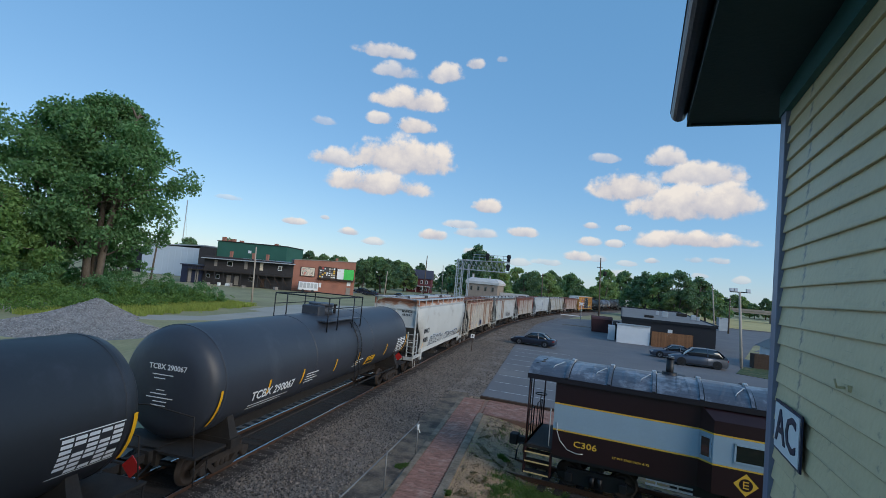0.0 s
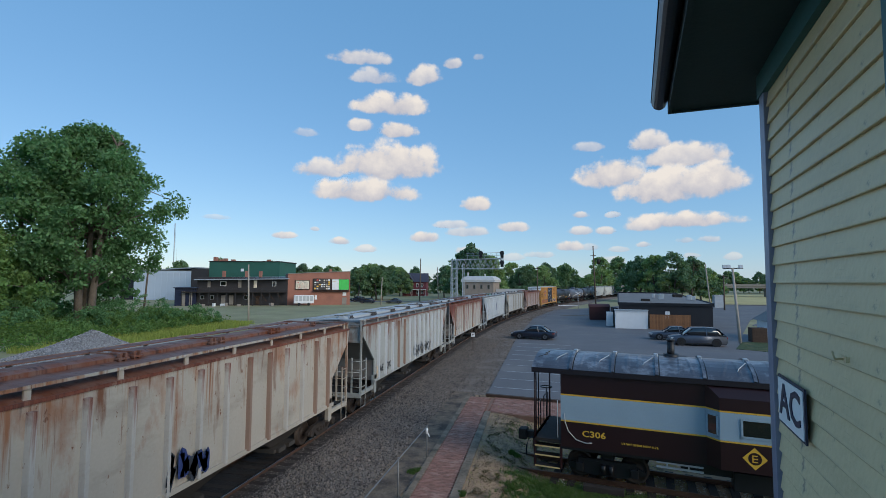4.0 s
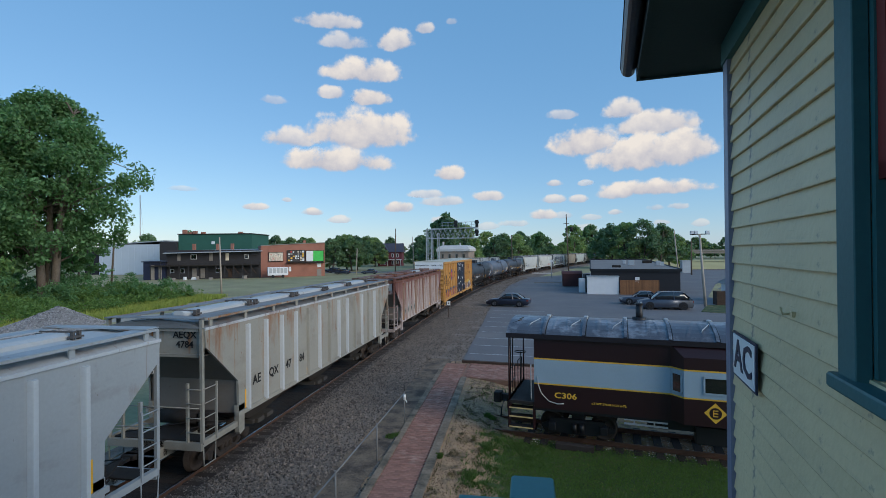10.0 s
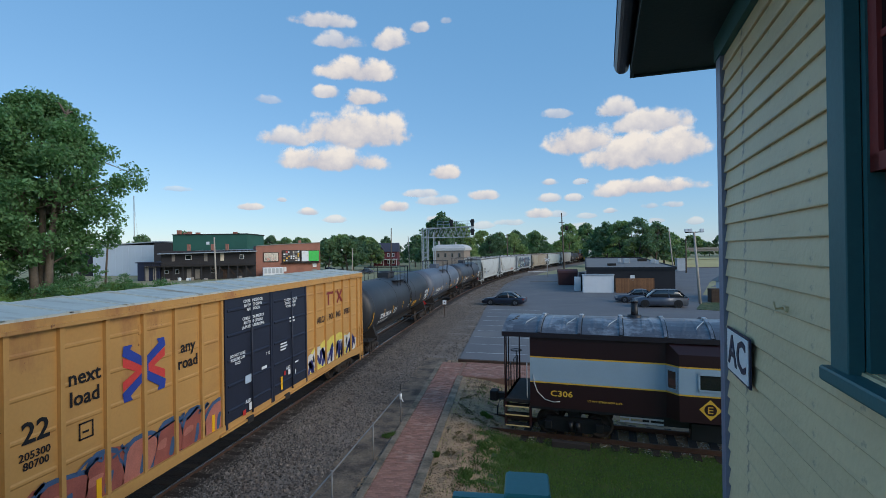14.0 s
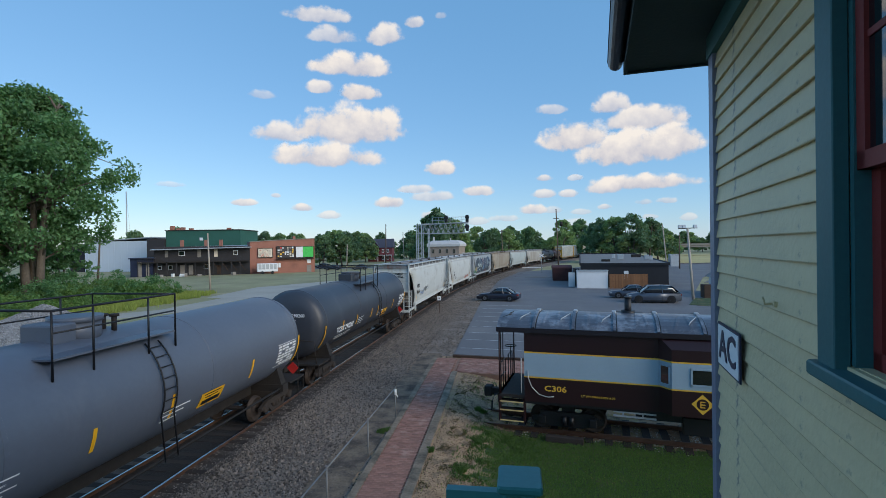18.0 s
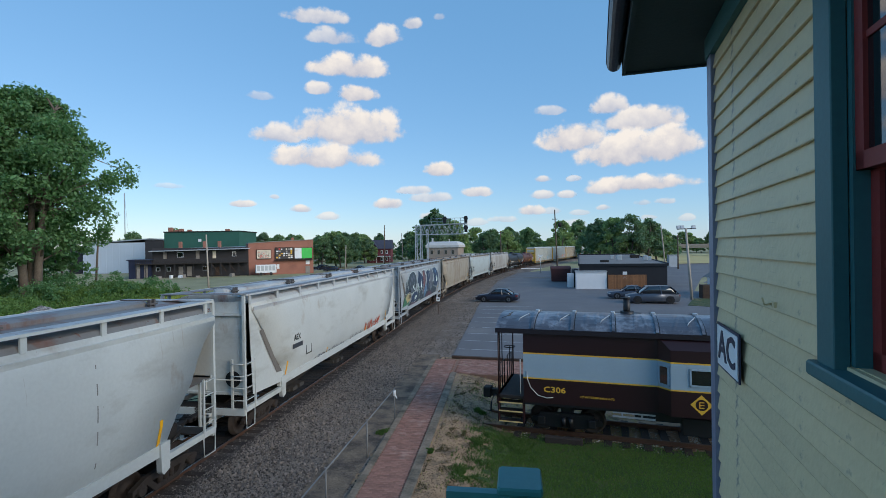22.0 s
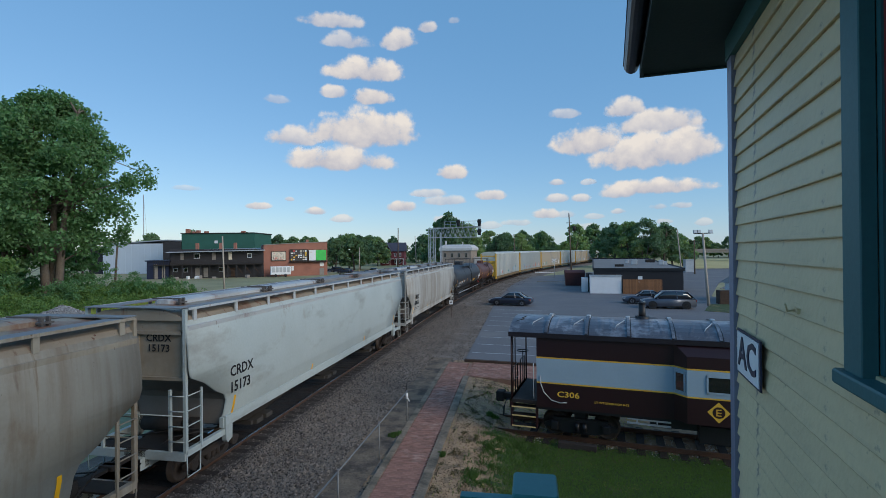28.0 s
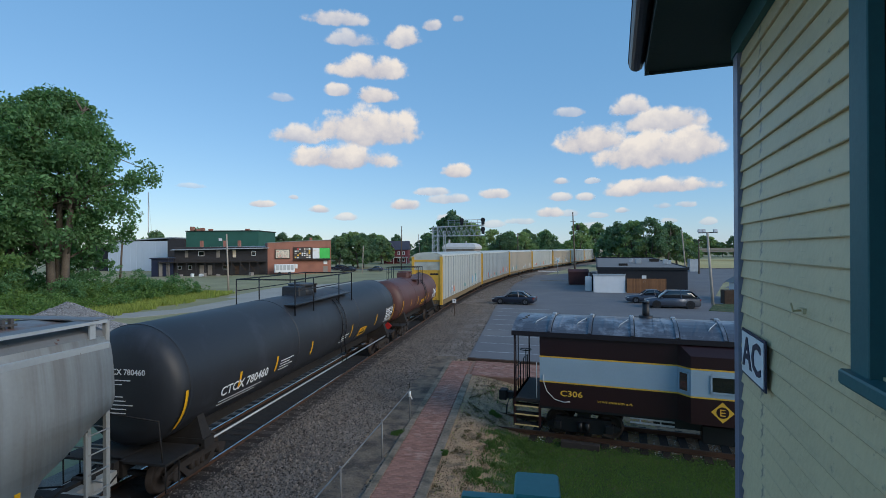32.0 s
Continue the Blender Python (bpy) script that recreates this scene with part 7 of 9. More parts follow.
for sy in (-1, 1):
    # bay: splayed out 0.35
    q = Mb()
    pts = [(4.28, 1.47), (4.62, 1.83), (6.38, 1.83), (6.72, 1.47)]
    pts = [(a, b * sy) for a, b in pts]
    bay = part("bay", q.rings([[(a, b, cz(0.95)) for a, b in pts], [(a, b, cz(3.0)) for a, b in pts], [(4.28, 1.47 * sy, cz(3.32)), (4.3, 1.5 * sy, cz(3.32)), (6.7, 1.5 * sy, cz(3.32)), (6.72, 1.47 * sy, cz(3.32))]]), MAROON, cab, "maroon bay window")
    for (a, b), (c2, d) in zip(pts, pts[1:]):
        nx, ny = (d - b), -(c2 - a)
        ln = math.hypot(nx, ny)
        nx, ny = nx / ln * 0.006, ny / ln * 0.006
        if ny * sy < 0:
            nx, ny = -nx, -ny
        for z0, z1, mm, kk in ((1.79, 2.59, STRIPE, 1.0), (1.743, 1.787, YELLOW, 1.2), (2.593, 2.637, YELLOW, 1.2)):
            part("stripe", Mb().rings([[(a, b, cz(z)), (c2, d, cz(z)), (c2 + nx * kk, d + ny * kk, cz(z)), (a + nx * kk, b + ny * kk, cz(z))] for z in (z0, z1)]), mm, bay)

    def win_on(pa, pb, f0, f1, z0, z1):
        ax, ay = pa[0] + (pb[0] - pa[0]) * f0, pa[1] + (pb[1] - pa[1]) * f0
        bx, by = pa[0] + (pb[0] - pa[0]) * f1, pa[1] + (pb[1] - pa[1]) * f1
        dx, dy = (pb[1] - pa[1]), -(pb[0] - pa[0])
        ln = math.hypot(dx, dy)
        dx, dy = dx / ln, dy / ln
        if dy * sy < 0:
            dx, dy = -dx, -dy
        w = part("window", Mb().rings([[(ax, ay, cz(z)), (bx, by, cz(z)), (bx + dx * .02, by + dy * .02, cz(z)), (ax + dx * .02, ay + dy * .02, cz(z))] for z in (z0, z1)]), DARKGLASS, bay, "dark window glass")
        q = Mb()
        ex, ey = (bx - ax), (by - ay)
        l2 = math.hypot(ex, ey)
        ex, ey = ex / l2, ey / l2
        for (px, py, qx, qy, za, zb) in ((ax, ay, ax + ex * .05, ay + ey * .05, z0, z1), (bx - ex * .05, by - ey * .05, bx, by, z0, z1), (ax, ay, bx, by, z0, z0 + .05), (ax, ay, bx, by, z1 - .05, z1)):
            q.rings([[(px, py, cz(z)), (qx, qy, cz(z)), (qx + dx * .035, qy + dy * .035, cz(z)), (px + dx * .035, py + dy * .035, cz(z))] for z in (za, zb)])
        part("frame", q, STRIPE, w, "pale window frame")
    win_on(pts[0], pts[1], 0.1, 0.9, 1.86, 2.5)
    win_on(pts[1], pts[2], 0.30, 0.74, 1.92, 2.46)
    win_on(pts[2], pts[3], 0.1, 0.9, 1.86, 2.5)
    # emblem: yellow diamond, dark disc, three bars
    em = part("emblem", Mb().prism([(5.16, cz(1.37)), (5.47, cz(1.06)), (5.78, cz(1.37)), (5.47, cz(1.68))], "y", sy * 1.832, sy * 1.838), YELLOW, cab, "yellow diamond emblem with a dark ring")
    ring = [(5.47 + 0.17 * math.cos(a), cz(1.37) + 0.17 * math.sin(a)) for a in [6.28318 * i / 24 for i in range(24)]]
    part("disc", Mb().prism(ring, "y", sy * 1.838, sy * 1.842), MAROON, em)
    part("bars", Mb().box(5.4, 5.43, *sorted((sy * 1.842, sy * 1.846)), cz(1.27), cz(1.47)).box(5.43, 5.54, *sorted((sy * 1.842, sy * 1.846)), cz(1.44), cz(1.47)).box(5.43, 5.54, *sorted((sy * 1.842, sy * 1.846)), cz(1.355), cz(1.385)).box(5.43, 5.54, *sorted((sy * 1.842, sy * 1.846)), cz(1.27), cz(1.3)), YELLOW, em)
lettering("C306", 0.27, pose(1.05, -1.484, cz(1.40), 90, 0, 0), YELLOW, cab, width=1.25)
lettering("LT WT 57600 NOV 6-72", 0.09, pose(2.43, -1.484, cz(1.235), 90, 0, 0), YELLOW, cab, width=1.15)
# roof: low arch with raised seams, and pale tubes for highlights on the folds
arc = [(1.56 * math.sin(a), cz(3.43) + 0.42 * (math.cos(a * 1.0) - math.cos(1.25)) / (1 - math.cos(1.25))) for a in [-1.25 + 2.5 * i / 12 for i in range(13)]]
arc = [(x / math.sin(1.25), z) for x, z in arc]
low = [(x, z - 0.05) for x, z in reversed(arc)]
q = Mb()
q.rings([[(xx, y, z) for y, z in arc + low] for xx in (-0.95, CL + 0.95)], True)
part("roof", q, ROOFM, cab, "dull silver metal roof")
rng = random.Random(31)
for k in range(9):                   # proud seams with a bright cap at the ridge, and sagging felt between
    xx = 0.33 + 1.32 * k
    part("roof_seam", Mb().rings([[(xx + d, y, z + e) for y, z in arc] for d, e in ((-0.055, 0.0), (-0.045, 0.06), (0.045, 0.06), (0.055, 0.0))], False, False, False), ROOFM, cab)
    part("seam_edge", Mb().rings([[(xx + d, y, z + e) for y, z in arc] for d, e in ((0.055, 0.004), (0.085, 0.006))], False, False, False), BLACK, cab)
    part("seam_cap", Mb().box(xx - 0.07, xx + 0.07, -0.13, 0.13, arc[6][1] - 0.02, arc[6][1] + 0.085, 0.02), GALV, cab, "bright metal seam cap")
    for j in range(2):
        x0, w = xx + rng.uniform(0.3, 1.0), rng.uniform(0.05, 0.11)
        d = rng.uniform(-0.1, 0.25)
        part("felt_fold", Mb().rings([[(x0 + e + d * (i - 2) / 4, arc[i][0], arc[i][1] + h * (0.3 if i in (1, 6) else 1)) for i in range(1, 7)] for e, h in ((-w, 0.0), (-w * 0.3, 0.014), (w * 0.4, 0.012), (w, 0.0))], False, False, False), ROOFM, cab)
# slanting bright tubes, added in place of light caught on the felt folds
for xx in (-0.2, 1.2, 2.55, 5.2, 6.5, 7.8):
    part("grab_iron", Mb().tube([(xx, -1.15, cz(3.66)), (xx + 0.05, -1.1, cz(3.76)), (xx + 0.3, -0.6, cz(3.87)), (xx + 0.3, -0.55, cz(3.8))], 0.016, 5), GALV, cab)
st = part("stack", Mb().tube([(3.45, 0.3, cz(3.7)), (3.45, 0.3, cz(4.36))], 0.12, 14).tube([(3.45, 0.3, cz(4.36)), (3.45, 0.3, cz(4.42))], 0.135, 14), BLACK, cab, "black smoke stack")
part("stack_base", Mb().tube([(3.45, 0.3, cz(3.7)), (3.45, 0.3, cz(3.93))], 0.24, 14).box(2.95, 3.95, -0.1, 0.7, cz(3.76), cz(3.84), 0.02), BLACK, cab)
part("eave_trim", Mb().box(-0.95, CL + 0.95, -1.6, -1.53, cz(3.3), cz(3.46)).box(-0.95, CL + 0.95, 1.53, 1.6, cz(3.3), cz(3.46)), EAVE, cab, "dark eave board")
for e in (0, 1):
    def ex(x):
        return x if e == 0 else CL - x
    part("platform", Mb().box(*sorted((ex(-0.95), ex(0))), -1.45, 1.45, cz(1.0), cz(1.1)), IRON, cab)
    part("end_beam", Mb().box(*sorted((ex(-0.95), ex(-0.85))), -1.45, 1.45, cz(0.8), cz(1.1)), MAROON, cab)
    for sy in (-1, 1):
        for z in (0.86, 0.56, 0.2):
            st = part("step", Mb().box(*sorted((ex(-0.88), ex(-0.05))), *sorted((sy * 1.12, sy * 1.46)), cz(z) - 0.03, cz(z)), IRON, cab)
            part("step_edge", Mb().box(*sorted((ex(-0.88), ex(-0.05))), *sorted((sy * 1.455, sy * 1.475)), cz(z) - 0.035, cz(z) + 0.005), STEPY, st, "yellow step edge")
        part("step_side", Mb().box(*sorted((ex(-0.92), ex(-0.88))), *sorted((sy * 1.12, sy * 1.46)), cz(0.15), cz(1.0)).box(*sorted((ex(-0.05), ex(-0.01))), *sorted((sy * 1.12, sy * 1.46)), cz(0.15), cz(1.0)), MAROON, cab)
        part("roof_post", Mb().tube([(ex(-0.88), sy * 1.42, cz(1.1)), (ex(-0.88), sy * 1.42, cz(3.4))], 0.03, 7), MAROON, cab)
        part("hand_rail", Mb().tube([(ex(-0.1), sy * 1.5, cz(1.2)), (ex(-0.1), sy * 1.53, cz(1.3)), (ex(-0.1), sy * 1.53, cz(2.3)), (ex(-0.1), sy * 1.5, cz(2.4))], 0.018, 6), GALV, cab)
        part("curved_rail", Mb().tube([(ex(0.12), sy * 1.5, cz(2.0)), (ex(0.14), sy * 1.53, cz(1.75)), (ex(0.25), sy * 1.53, cz(1.45)), (ex(0.5), sy * 1.53, cz(1.2)), (ex(0.8), sy * 1.53, cz(1.13)), (ex(1.0), sy * 1.5, cz(1.15))], 0.015, 6), GALV, cab, "bent steel grab rail")
    part("end_railing", Mb().tube([(ex(-0.9), -1.1, cz(1.1)), (ex(-0.9), -1.1, cz(2.1)), (ex(-0.9), -0.3, cz(2.1)), (ex(-0.9), -0.3, cz(1.1))], 0.022, 6).tube([(ex(-0.9), 1.1, cz(1.1)), (ex(-0.9), 1.1, cz(2.1)), (ex(-0.9), 0.3, cz(2.1)), (ex(-0.9), 0.3, cz(1.1))], 0.022, 6).tube([(ex(-0.9), -1.1, cz(1.6)), (ex(-0.9), -0.3, cz(1.6))], 0.018, 6), BLACK, cab)
    part("brake_wheel", Mb().tube([(ex(-0.9) , 0.8, cz(1.1)), (ex(-0.9), 0.8, cz(2.35))], 0.02, 6).tube([(ex(-0.9) + 0.0 * i + 0.22 * math.cos(6.28 * i / 10), 0.8 + 0.22 * math.sin(6.28 * i / 10), cz(2.35)) for i in range(11)], 0.02, 5), BLACK, cab)
    part("end_ladder", Mb().tube([(ex(-0.93), -0.95, cz(1.1)), (ex(-0.93), -0.95, cz(3.7)), (ex(-0.5), -0.95, cz(3.85))], 0.02, 5).tube([(ex(-0.93), -0.55, cz(1.1)), (ex(-0.93), -0.55, cz(3.7)), (ex(-0.5), -0.55, cz(3.88))], 0.02, 5), BLACK, cab)
    part("door", Mb().box(*sorted((ex(-0.02), ex(-0.0))), -0.4, 0.4, cz(1.1), cz(3.0)), BLACK, cab, "dark end door")
    part("coupler", Mb().box(*sorted((ex(-1.55), ex(-0.95))), -0.12, 0.12, cz(0.65), cz(0.88)).box(*sorted((ex(-1.75), ex(-1.45))), -0.2, 0.2, cz(0.58), cz(0.95), 0.03), IRON, cab)
    part("air_hose", Mb().tube([(ex(-1.0), -0.35, cz(0.8)), (ex(-1.3), -0.38, cz(0.72)), (ex(-1.4), -0.38, cz(0.45)), (ex(-1.42), -0.36, cz(0.12))], 0.03, 6), BLACK, cab)
    tk = part("truck", Mb().box(-0.9, 0.9, -1.05, -0.92, 0.62, 0.72).box(-0.9, 0.9, 0.92, 1.05, 0.62, 0.72).prism([(-1.2, 0.5), (-0.8, 0.66), (0.8, 0.66), (1.2, 0.5), (1.2, 0.4), (0.5, 0.22), (-0.5, 0.22), (-1.2, 0.4)], "y", -1.06, -0.96).prism([(-1.2, 0.5), (-0.8, 0.66), (0.8, 0.66), (1.2, 0.5), (1.2, 0.4), (0.5, 0.22), (-0.5, 0.22), (-1.2, 0.4)], "y", 0.96, 1.06).box(-0.2, 0.2, -0.95, 0.95, 0.5, 0.9).tube([(-0.1, -1.12, 0.3), (-0.1, -1.12, 0.6)], 0.09, 8).tube([(0.14, -1.12, 0.3), (0.14, -1.12, 0.6)], 0.09, 8), BLACK, cab, "black leaf-spring truck", pose(ex(1.4), 0, 0))
    for wx in (-0.85, 0.85):
        part("wheelset", WHEELSET, None, tk, "", pose(wx, 0, 0.455, 0, 0, 90))
        for sy in (-1, 1):
            part("axle_box", Mb().box(-0.12, 0.12, -0.1, 0.1, -0.13, 0.13, 0.02), BLACK, tk, "", pose(wx, sy * 1.08, 0.45))
part("underframe", Mb().box(0.1, CL - 0.1, -0.4, 0.4, cz(0.6), cz(0.93)).box(3.6, 7.4, -1.2, 1.2, cz(0.55), cz(0.9)).box(0, CL, -1.46, -1.36, cz(0.84), cz(0.94)).box(0, CL, 1.36, 1.46, cz(0.84), cz(0.94)), BLACK, cab)
part("tool_box", Mb().box(5.0, 6.0, -1.3, -0.8, cz(0.2), cz(0.75), 0.02), BLACK, cab)
part("side_ladder", Mb().bar((2.9, -1.42, cz(0.82)), (4.2, -1.42, cz(0.8)), 0.05).bar((2.9, -1.42, cz(0.68)), (4.2, -1.42, cz(0.66)), 0.05).bar((3.2, -1.42, cz(0.66)), (3.2, -1.42, cz(0.82)), 0.04).bar((3.8, -1.42, cz(0.66)), (3.8, -1.42, cz(0.82)), 0.04), GALV, cab)

# caboose track
ct = thing("caboose_track", "short display track with dark ties and pale gravel between", "track", CAB @ pose(0, 0, -0.0), kind="structure")
TM2 = Mb().box(-0.13, 0.13, -1.32, 1.32, -0.34, -0.15, 0.01).mesh("tie", TIE)
rng = random.Random(8)
for k in range(24):
    part("tie", TM2, None, ct, "", pose(-1.6 + 0.62 * k + rng.uniform(-0.03, 0.03), rng.uniform(-0.06, 0.06), 0, 0, 0, rng.uniform(-2, 2)))
for sy in (-1, 1):
    part("rail", Mb().box(-2.0, 13.2, sy * 0.7525 - 0.07, sy * 0.7525 + 0.07, -0.15, -0.13).box(-2.0, 13.2, sy * 0.7525 - 0.012, sy * 0.7525 + 0.012, -0.13, -0.04).box(-2.0, 13.2, sy * 0.7525 - 0.034, sy * 0.7525 + 0.034, -0.04, 0.0), RAIL, ct)
WG = M("white_gravel", lin(196, 192, 184), 0.9, var=0.2, fine=20, random_v=0.3, island=True)
CABI = CAB.copy()


def in_cab(rng):
    p = CABI @ Vector((rng.uniform(-1.7, 12.6), rng.uniform(-1.42, 1.3), -0.2 + rng.uniform(-0.03, 0.0)))
    return p.x, p.y, p.z


stones("pale_gravel", "pale limestone gravel between the caboose track ties", in_cab, 9000, 9, 0.04, WG)
stp = thing("step_timber", "short old timber lying beside the caboose wheels", "timber", CAB)
part("timber", Mb().box(0.7, 1.95, -1.55, -1.3, -0.18, 0.02, 0.012), TIE, stp)

# ---- parking lot markings, cars ----
LINE = M("worn_line", lin(172, 174, 178), 0.85, var=0.15, second=(lin(104, 104, 108), 2.0, 0.48, 0.66))
for k in range(9):
    y = 30.7 + 2.75 * k
    tagged(part("stall_line", Mb().prism([(-2.95, y), (2.3, y - 0.6), (2.3, y - 0.7), (-2.95, y - 0.1)], "z", 0.02, 0.026), LINE), "faded white painted stall line on asphalt", "line", "stall lines", "structure")
tagged(part("curb", Mb().prism([(2.0, 98.5), (14.5, 97.0), (14.5, 97.4), (2.0, 98.9)], "z", 0.0, 0.15), CONCRETE), "pale concrete kerb across the lot", "kerb", "", "structure")


RIMS = M("rim_grey", lin(120, 122, 126), 0.4, 0.6, var=0.05)


def vehicle(name, label, m, paint, length, h, wb, hood, roof0, roof1, tail, suv=False, width=1.82):
    """A parked car: lofted body, cabin with windows, wheels, lamps. Nose towards -x."""
    v = thing(name, label, "car", m)
    L2 = length / 2
    belt = h * 0.60 if not suv else h * 0.58
    def ring(x, w, z0, z1):
        return [(x, -w * 0.92, z0), (x, -w, z0 + 0.12), (x, -w, z1 - 0.12), (x, -w * 0.93, z1), (x, w * 0.93, z1), (x, w, z1 - 0.12), (x, w, z0 + 0.12), (x, w * 0.92, z0)]
    W = width / 2
    prof = [(-L2, 0.8, 0.32, belt * 0.66), (-L2 + 0.08, 0.9, 0.24, belt * 0.76), (-L2 + 0.45, 0.97, 0.2, belt * 0.86), (hood, 1.0, 0.2, belt * 0.98), (0, 1.0, 0.2, belt), (tail, 1.0, 0.2, belt * 1.02), (L2 - 0.25, 0.96, 0.22, belt * (0.99 if not suv else 1.04)), (L2 - 0.04, 0.9, 0.3, belt * 0.9), (L2, 0.84, 0.36, belt * 0.75)]
    part("body", Mb().rings([ring(x, W * f, a, b) for x, f, a, b in prof], True, True), paint, v)
    top = [(hood, 0.93, belt * 0.97), (roof0, 0.76, h * 0.97), ((roof0 + roof1) / 2, 0.77, h), (roof1, 0.75, h * 0.97), (tail, 0.9, belt)]
    def loft(off, z_low, mat, nm, par, lab=""):
        q = Mb()
        rs = []
        for x, f, z in top:
            w = W * f + off
            rs.append([(x, -W * 0.93 - off, min(z, belt * 0.97)), (x, -w, z - 0.03 if z > belt else z), (x, -w * 0.86, z), (x, w * 0.86, z), (x, w, z - 0.03 if z > belt else z), (x, W * 0.93 + off, min(z, belt * 0.97))])
        return part(nm, q.rings(rs, True, True), mat, par, lab)
    loft(0.0, 0, DARKGLASS, "window_band", v, "dark tinted glass")
    q = Mb()
    rw = W * 0.76
    q.rings([[(x, -rw, z - 0.03), (x, -rw * 0.84, z + 0.012), (x, rw * 0.84, z + 0.012), (x, rw, z - 0.03)] for x, z in ((roof0 - 0.05, h * 0.955), (roof0 + 0.1, h * 0.985), ((roof0 + roof1) / 2, h + 0.005), (roof1 - 0.1, h * 0.985), (roof1 + 0.05, h * 0.955))], True, True)
    part("roof", q, paint, v)
    for sy in (-1, 1):
        for a, b in (((hood, belt * 0.97), (roof0, h * 0.97)), ((roof1, h * 0.97), (tail, belt)), (((roof0 + roof1) / 2 + 0.1, h), ((hood + tail) / 2 + 0.25, belt * 0.97))):
            part("pillar", Mb().bar((a[0], sy * W * (0.93 if a[1] < h * 0.8 else 0.77), a[1]), (b[0], sy * W * (0.95 if b[1] < h * 0.8 else 0.78), b[1]), 0.07, 0.05), paint, v)
        part("mirror", Mb().box(hood + 0.25, hood + 0.42, *sorted((sy * W, sy * (W + 0.17))), belt * 0.98, belt * 0.98 + 0.12, 0.02), paint, v)
        part("headlamp", Mb().box(-L2 + 0.06, -L2 + 0.4, *sorted((sy * W * 0.55, sy * W * 0.93)), belt * 0.62, belt * 0.76, 0.02), GALV, v, "clear headlamp")
        part("tail_lamp", Mb().box(L2 - 0.28, L2 - 0.02, *sorted((sy * W * 0.6, sy * W * 0.965)), belt * 0.74, belt * 0.92, 0.02), RED, v, "red tail lamp")
        part("door_seam", Mb().box((hood + tail) / 2 + 0.2, (hood + tail) / 2 + 0.215, *sorted((sy * (W - 0.01), sy * (W + 0.004))), 0.35, belt * 0.93), BLACK, v)
        part("side_trim", Mb().box(-wb / 2 + 0.45, wb / 2 - 0.45, *sorted((sy * (W - 0.01), sy * (W + 0.012))), 0.22, 0.32), BLACK, v)
        for sx in (-1, 1):
            x = sx * wb / 2
            r = 0.33 if not suv else 0.37
            part("wheel_arch", Mb().tube([(x, sy * (W - 0.25), r + 0.02), (x, sy * (W + 0.004), r + 0.02)], r + 0.07, 18), BLACK, v)
            w = part("wheel", Mb().tube([(x, sy * (W - 0.2), r), (x, sy * (W + 0.012), r)], r, 20), BLACK, v, "black tyre")
            part("rim", Mb().tube([(x, sy * (W - 0.05), r), (x, sy * (W + 0.02), r)], r * 0.62, 14), IRON if suv else RIMS, w, "dark wheel rim" if suv else "grey wheel rim")
            q = Mb()
            for i in range(5):
                a = 6.28318 * i / 5
                q.bar((x, sy * (W + 0.022), r), (x + r * 0.6 * math.cos(a), sy * (W + 0.022), r + r * 0.6 * math.sin(a)), 0.05, 0.02)
            part("spokes", q, BLACK, w)
    return v


CARDARK = M("car_charcoal", lin(38, 44, 60), 0.28, 0.3, var=0.03, bump=0, spec=0.7)
CARGREY = M("car_grey", lin(72, 80, 94), 0.3, 0.35, var=0.03, bump=0, spec=0.7)
vehicle("sedan", "dark charcoal sedan parked on the asphalt", pose(-1.55, 57.2, 0.02, 0, 0, -10), CARDARK, 4.9, 1.46, 2.85, -0.95, -0.15, 1.05, 1.85)
vehicle("suv", "grey sport utility car parked beside another car", pose(14.95, 55.9, 0.02, 0, 0, -3), CARGREY, 5.3, 1.84, 3.25, -1.5, -0.55, 1.75, 2.52, True, 1.95)
vehicle("grey_sedan", "grey sedan parked behind the sport utility car", pose(13.6, 60.5, 0.02, 0, 0, -5), CARGREY, 4.8, 1.5, 2.8, -0.95, -0.15, 1.05, 1.85)

# ---- low black building with annex, board fence, bin ----
ROOFG = M("flat_roof_felt", lin(122, 118, 116), 0.85, var=0.15, scale=0.3, fine=8)
BLACKB = M("black_siding", lin(32, 34, 40), 0.75, var=0.15, fine=12)
WOODF = M("fence_cedar", lin(132, 92, 62), 0.85, var=0.2, fine=18, random_v=0.2)
shop = thing("low_building", "long low black building with a flat grey roof", "building", pose(9.9, 75.6, 0, 0, 0, -7))
part("wall", Mb().box(0, 12, 0, 46, -0.05, 3.45), BLACKB, shop)
part("roof", Mb().add([(-0.15, -0.15, 3.5), (12.15, -0.15, 3.5), (12.15, 46, 4.0), (-0.15, 46, 4.0), (-0.15, -0.15, 3.3), (12.15, -0.15, 3.3), (12.15, 46, 3.8), (-0.15, 46, 3.8)], [(0, 1, 2, 3), (7, 6, 5, 4), (0, 4, 5, 1), (1, 5, 6, 2), (2, 6, 7, 3), (3, 7, 4, 0)]), ROOFG, shop, "grey felt roof")
part("parapet", Mb().box(-0.2, 12.2, 45.8, 46.2, 3.7, 4.25), BLACKB, shop)
for x in (-0.2, 12.0):
    part("edge_strip", Mb().rings([[(x, y, z), (x + 0.22, y, z), (x + 0.22, y, z + 0.12), (x, y, z + 0.12)] for y, z in ((-0.15, 3.5), (46, 4.0))]), BLACKB, shop)
part("fascia", Mb().box(-0.18, 12.18, -0.2, -0.15, 3.2, 3.56), BLACK, shop)
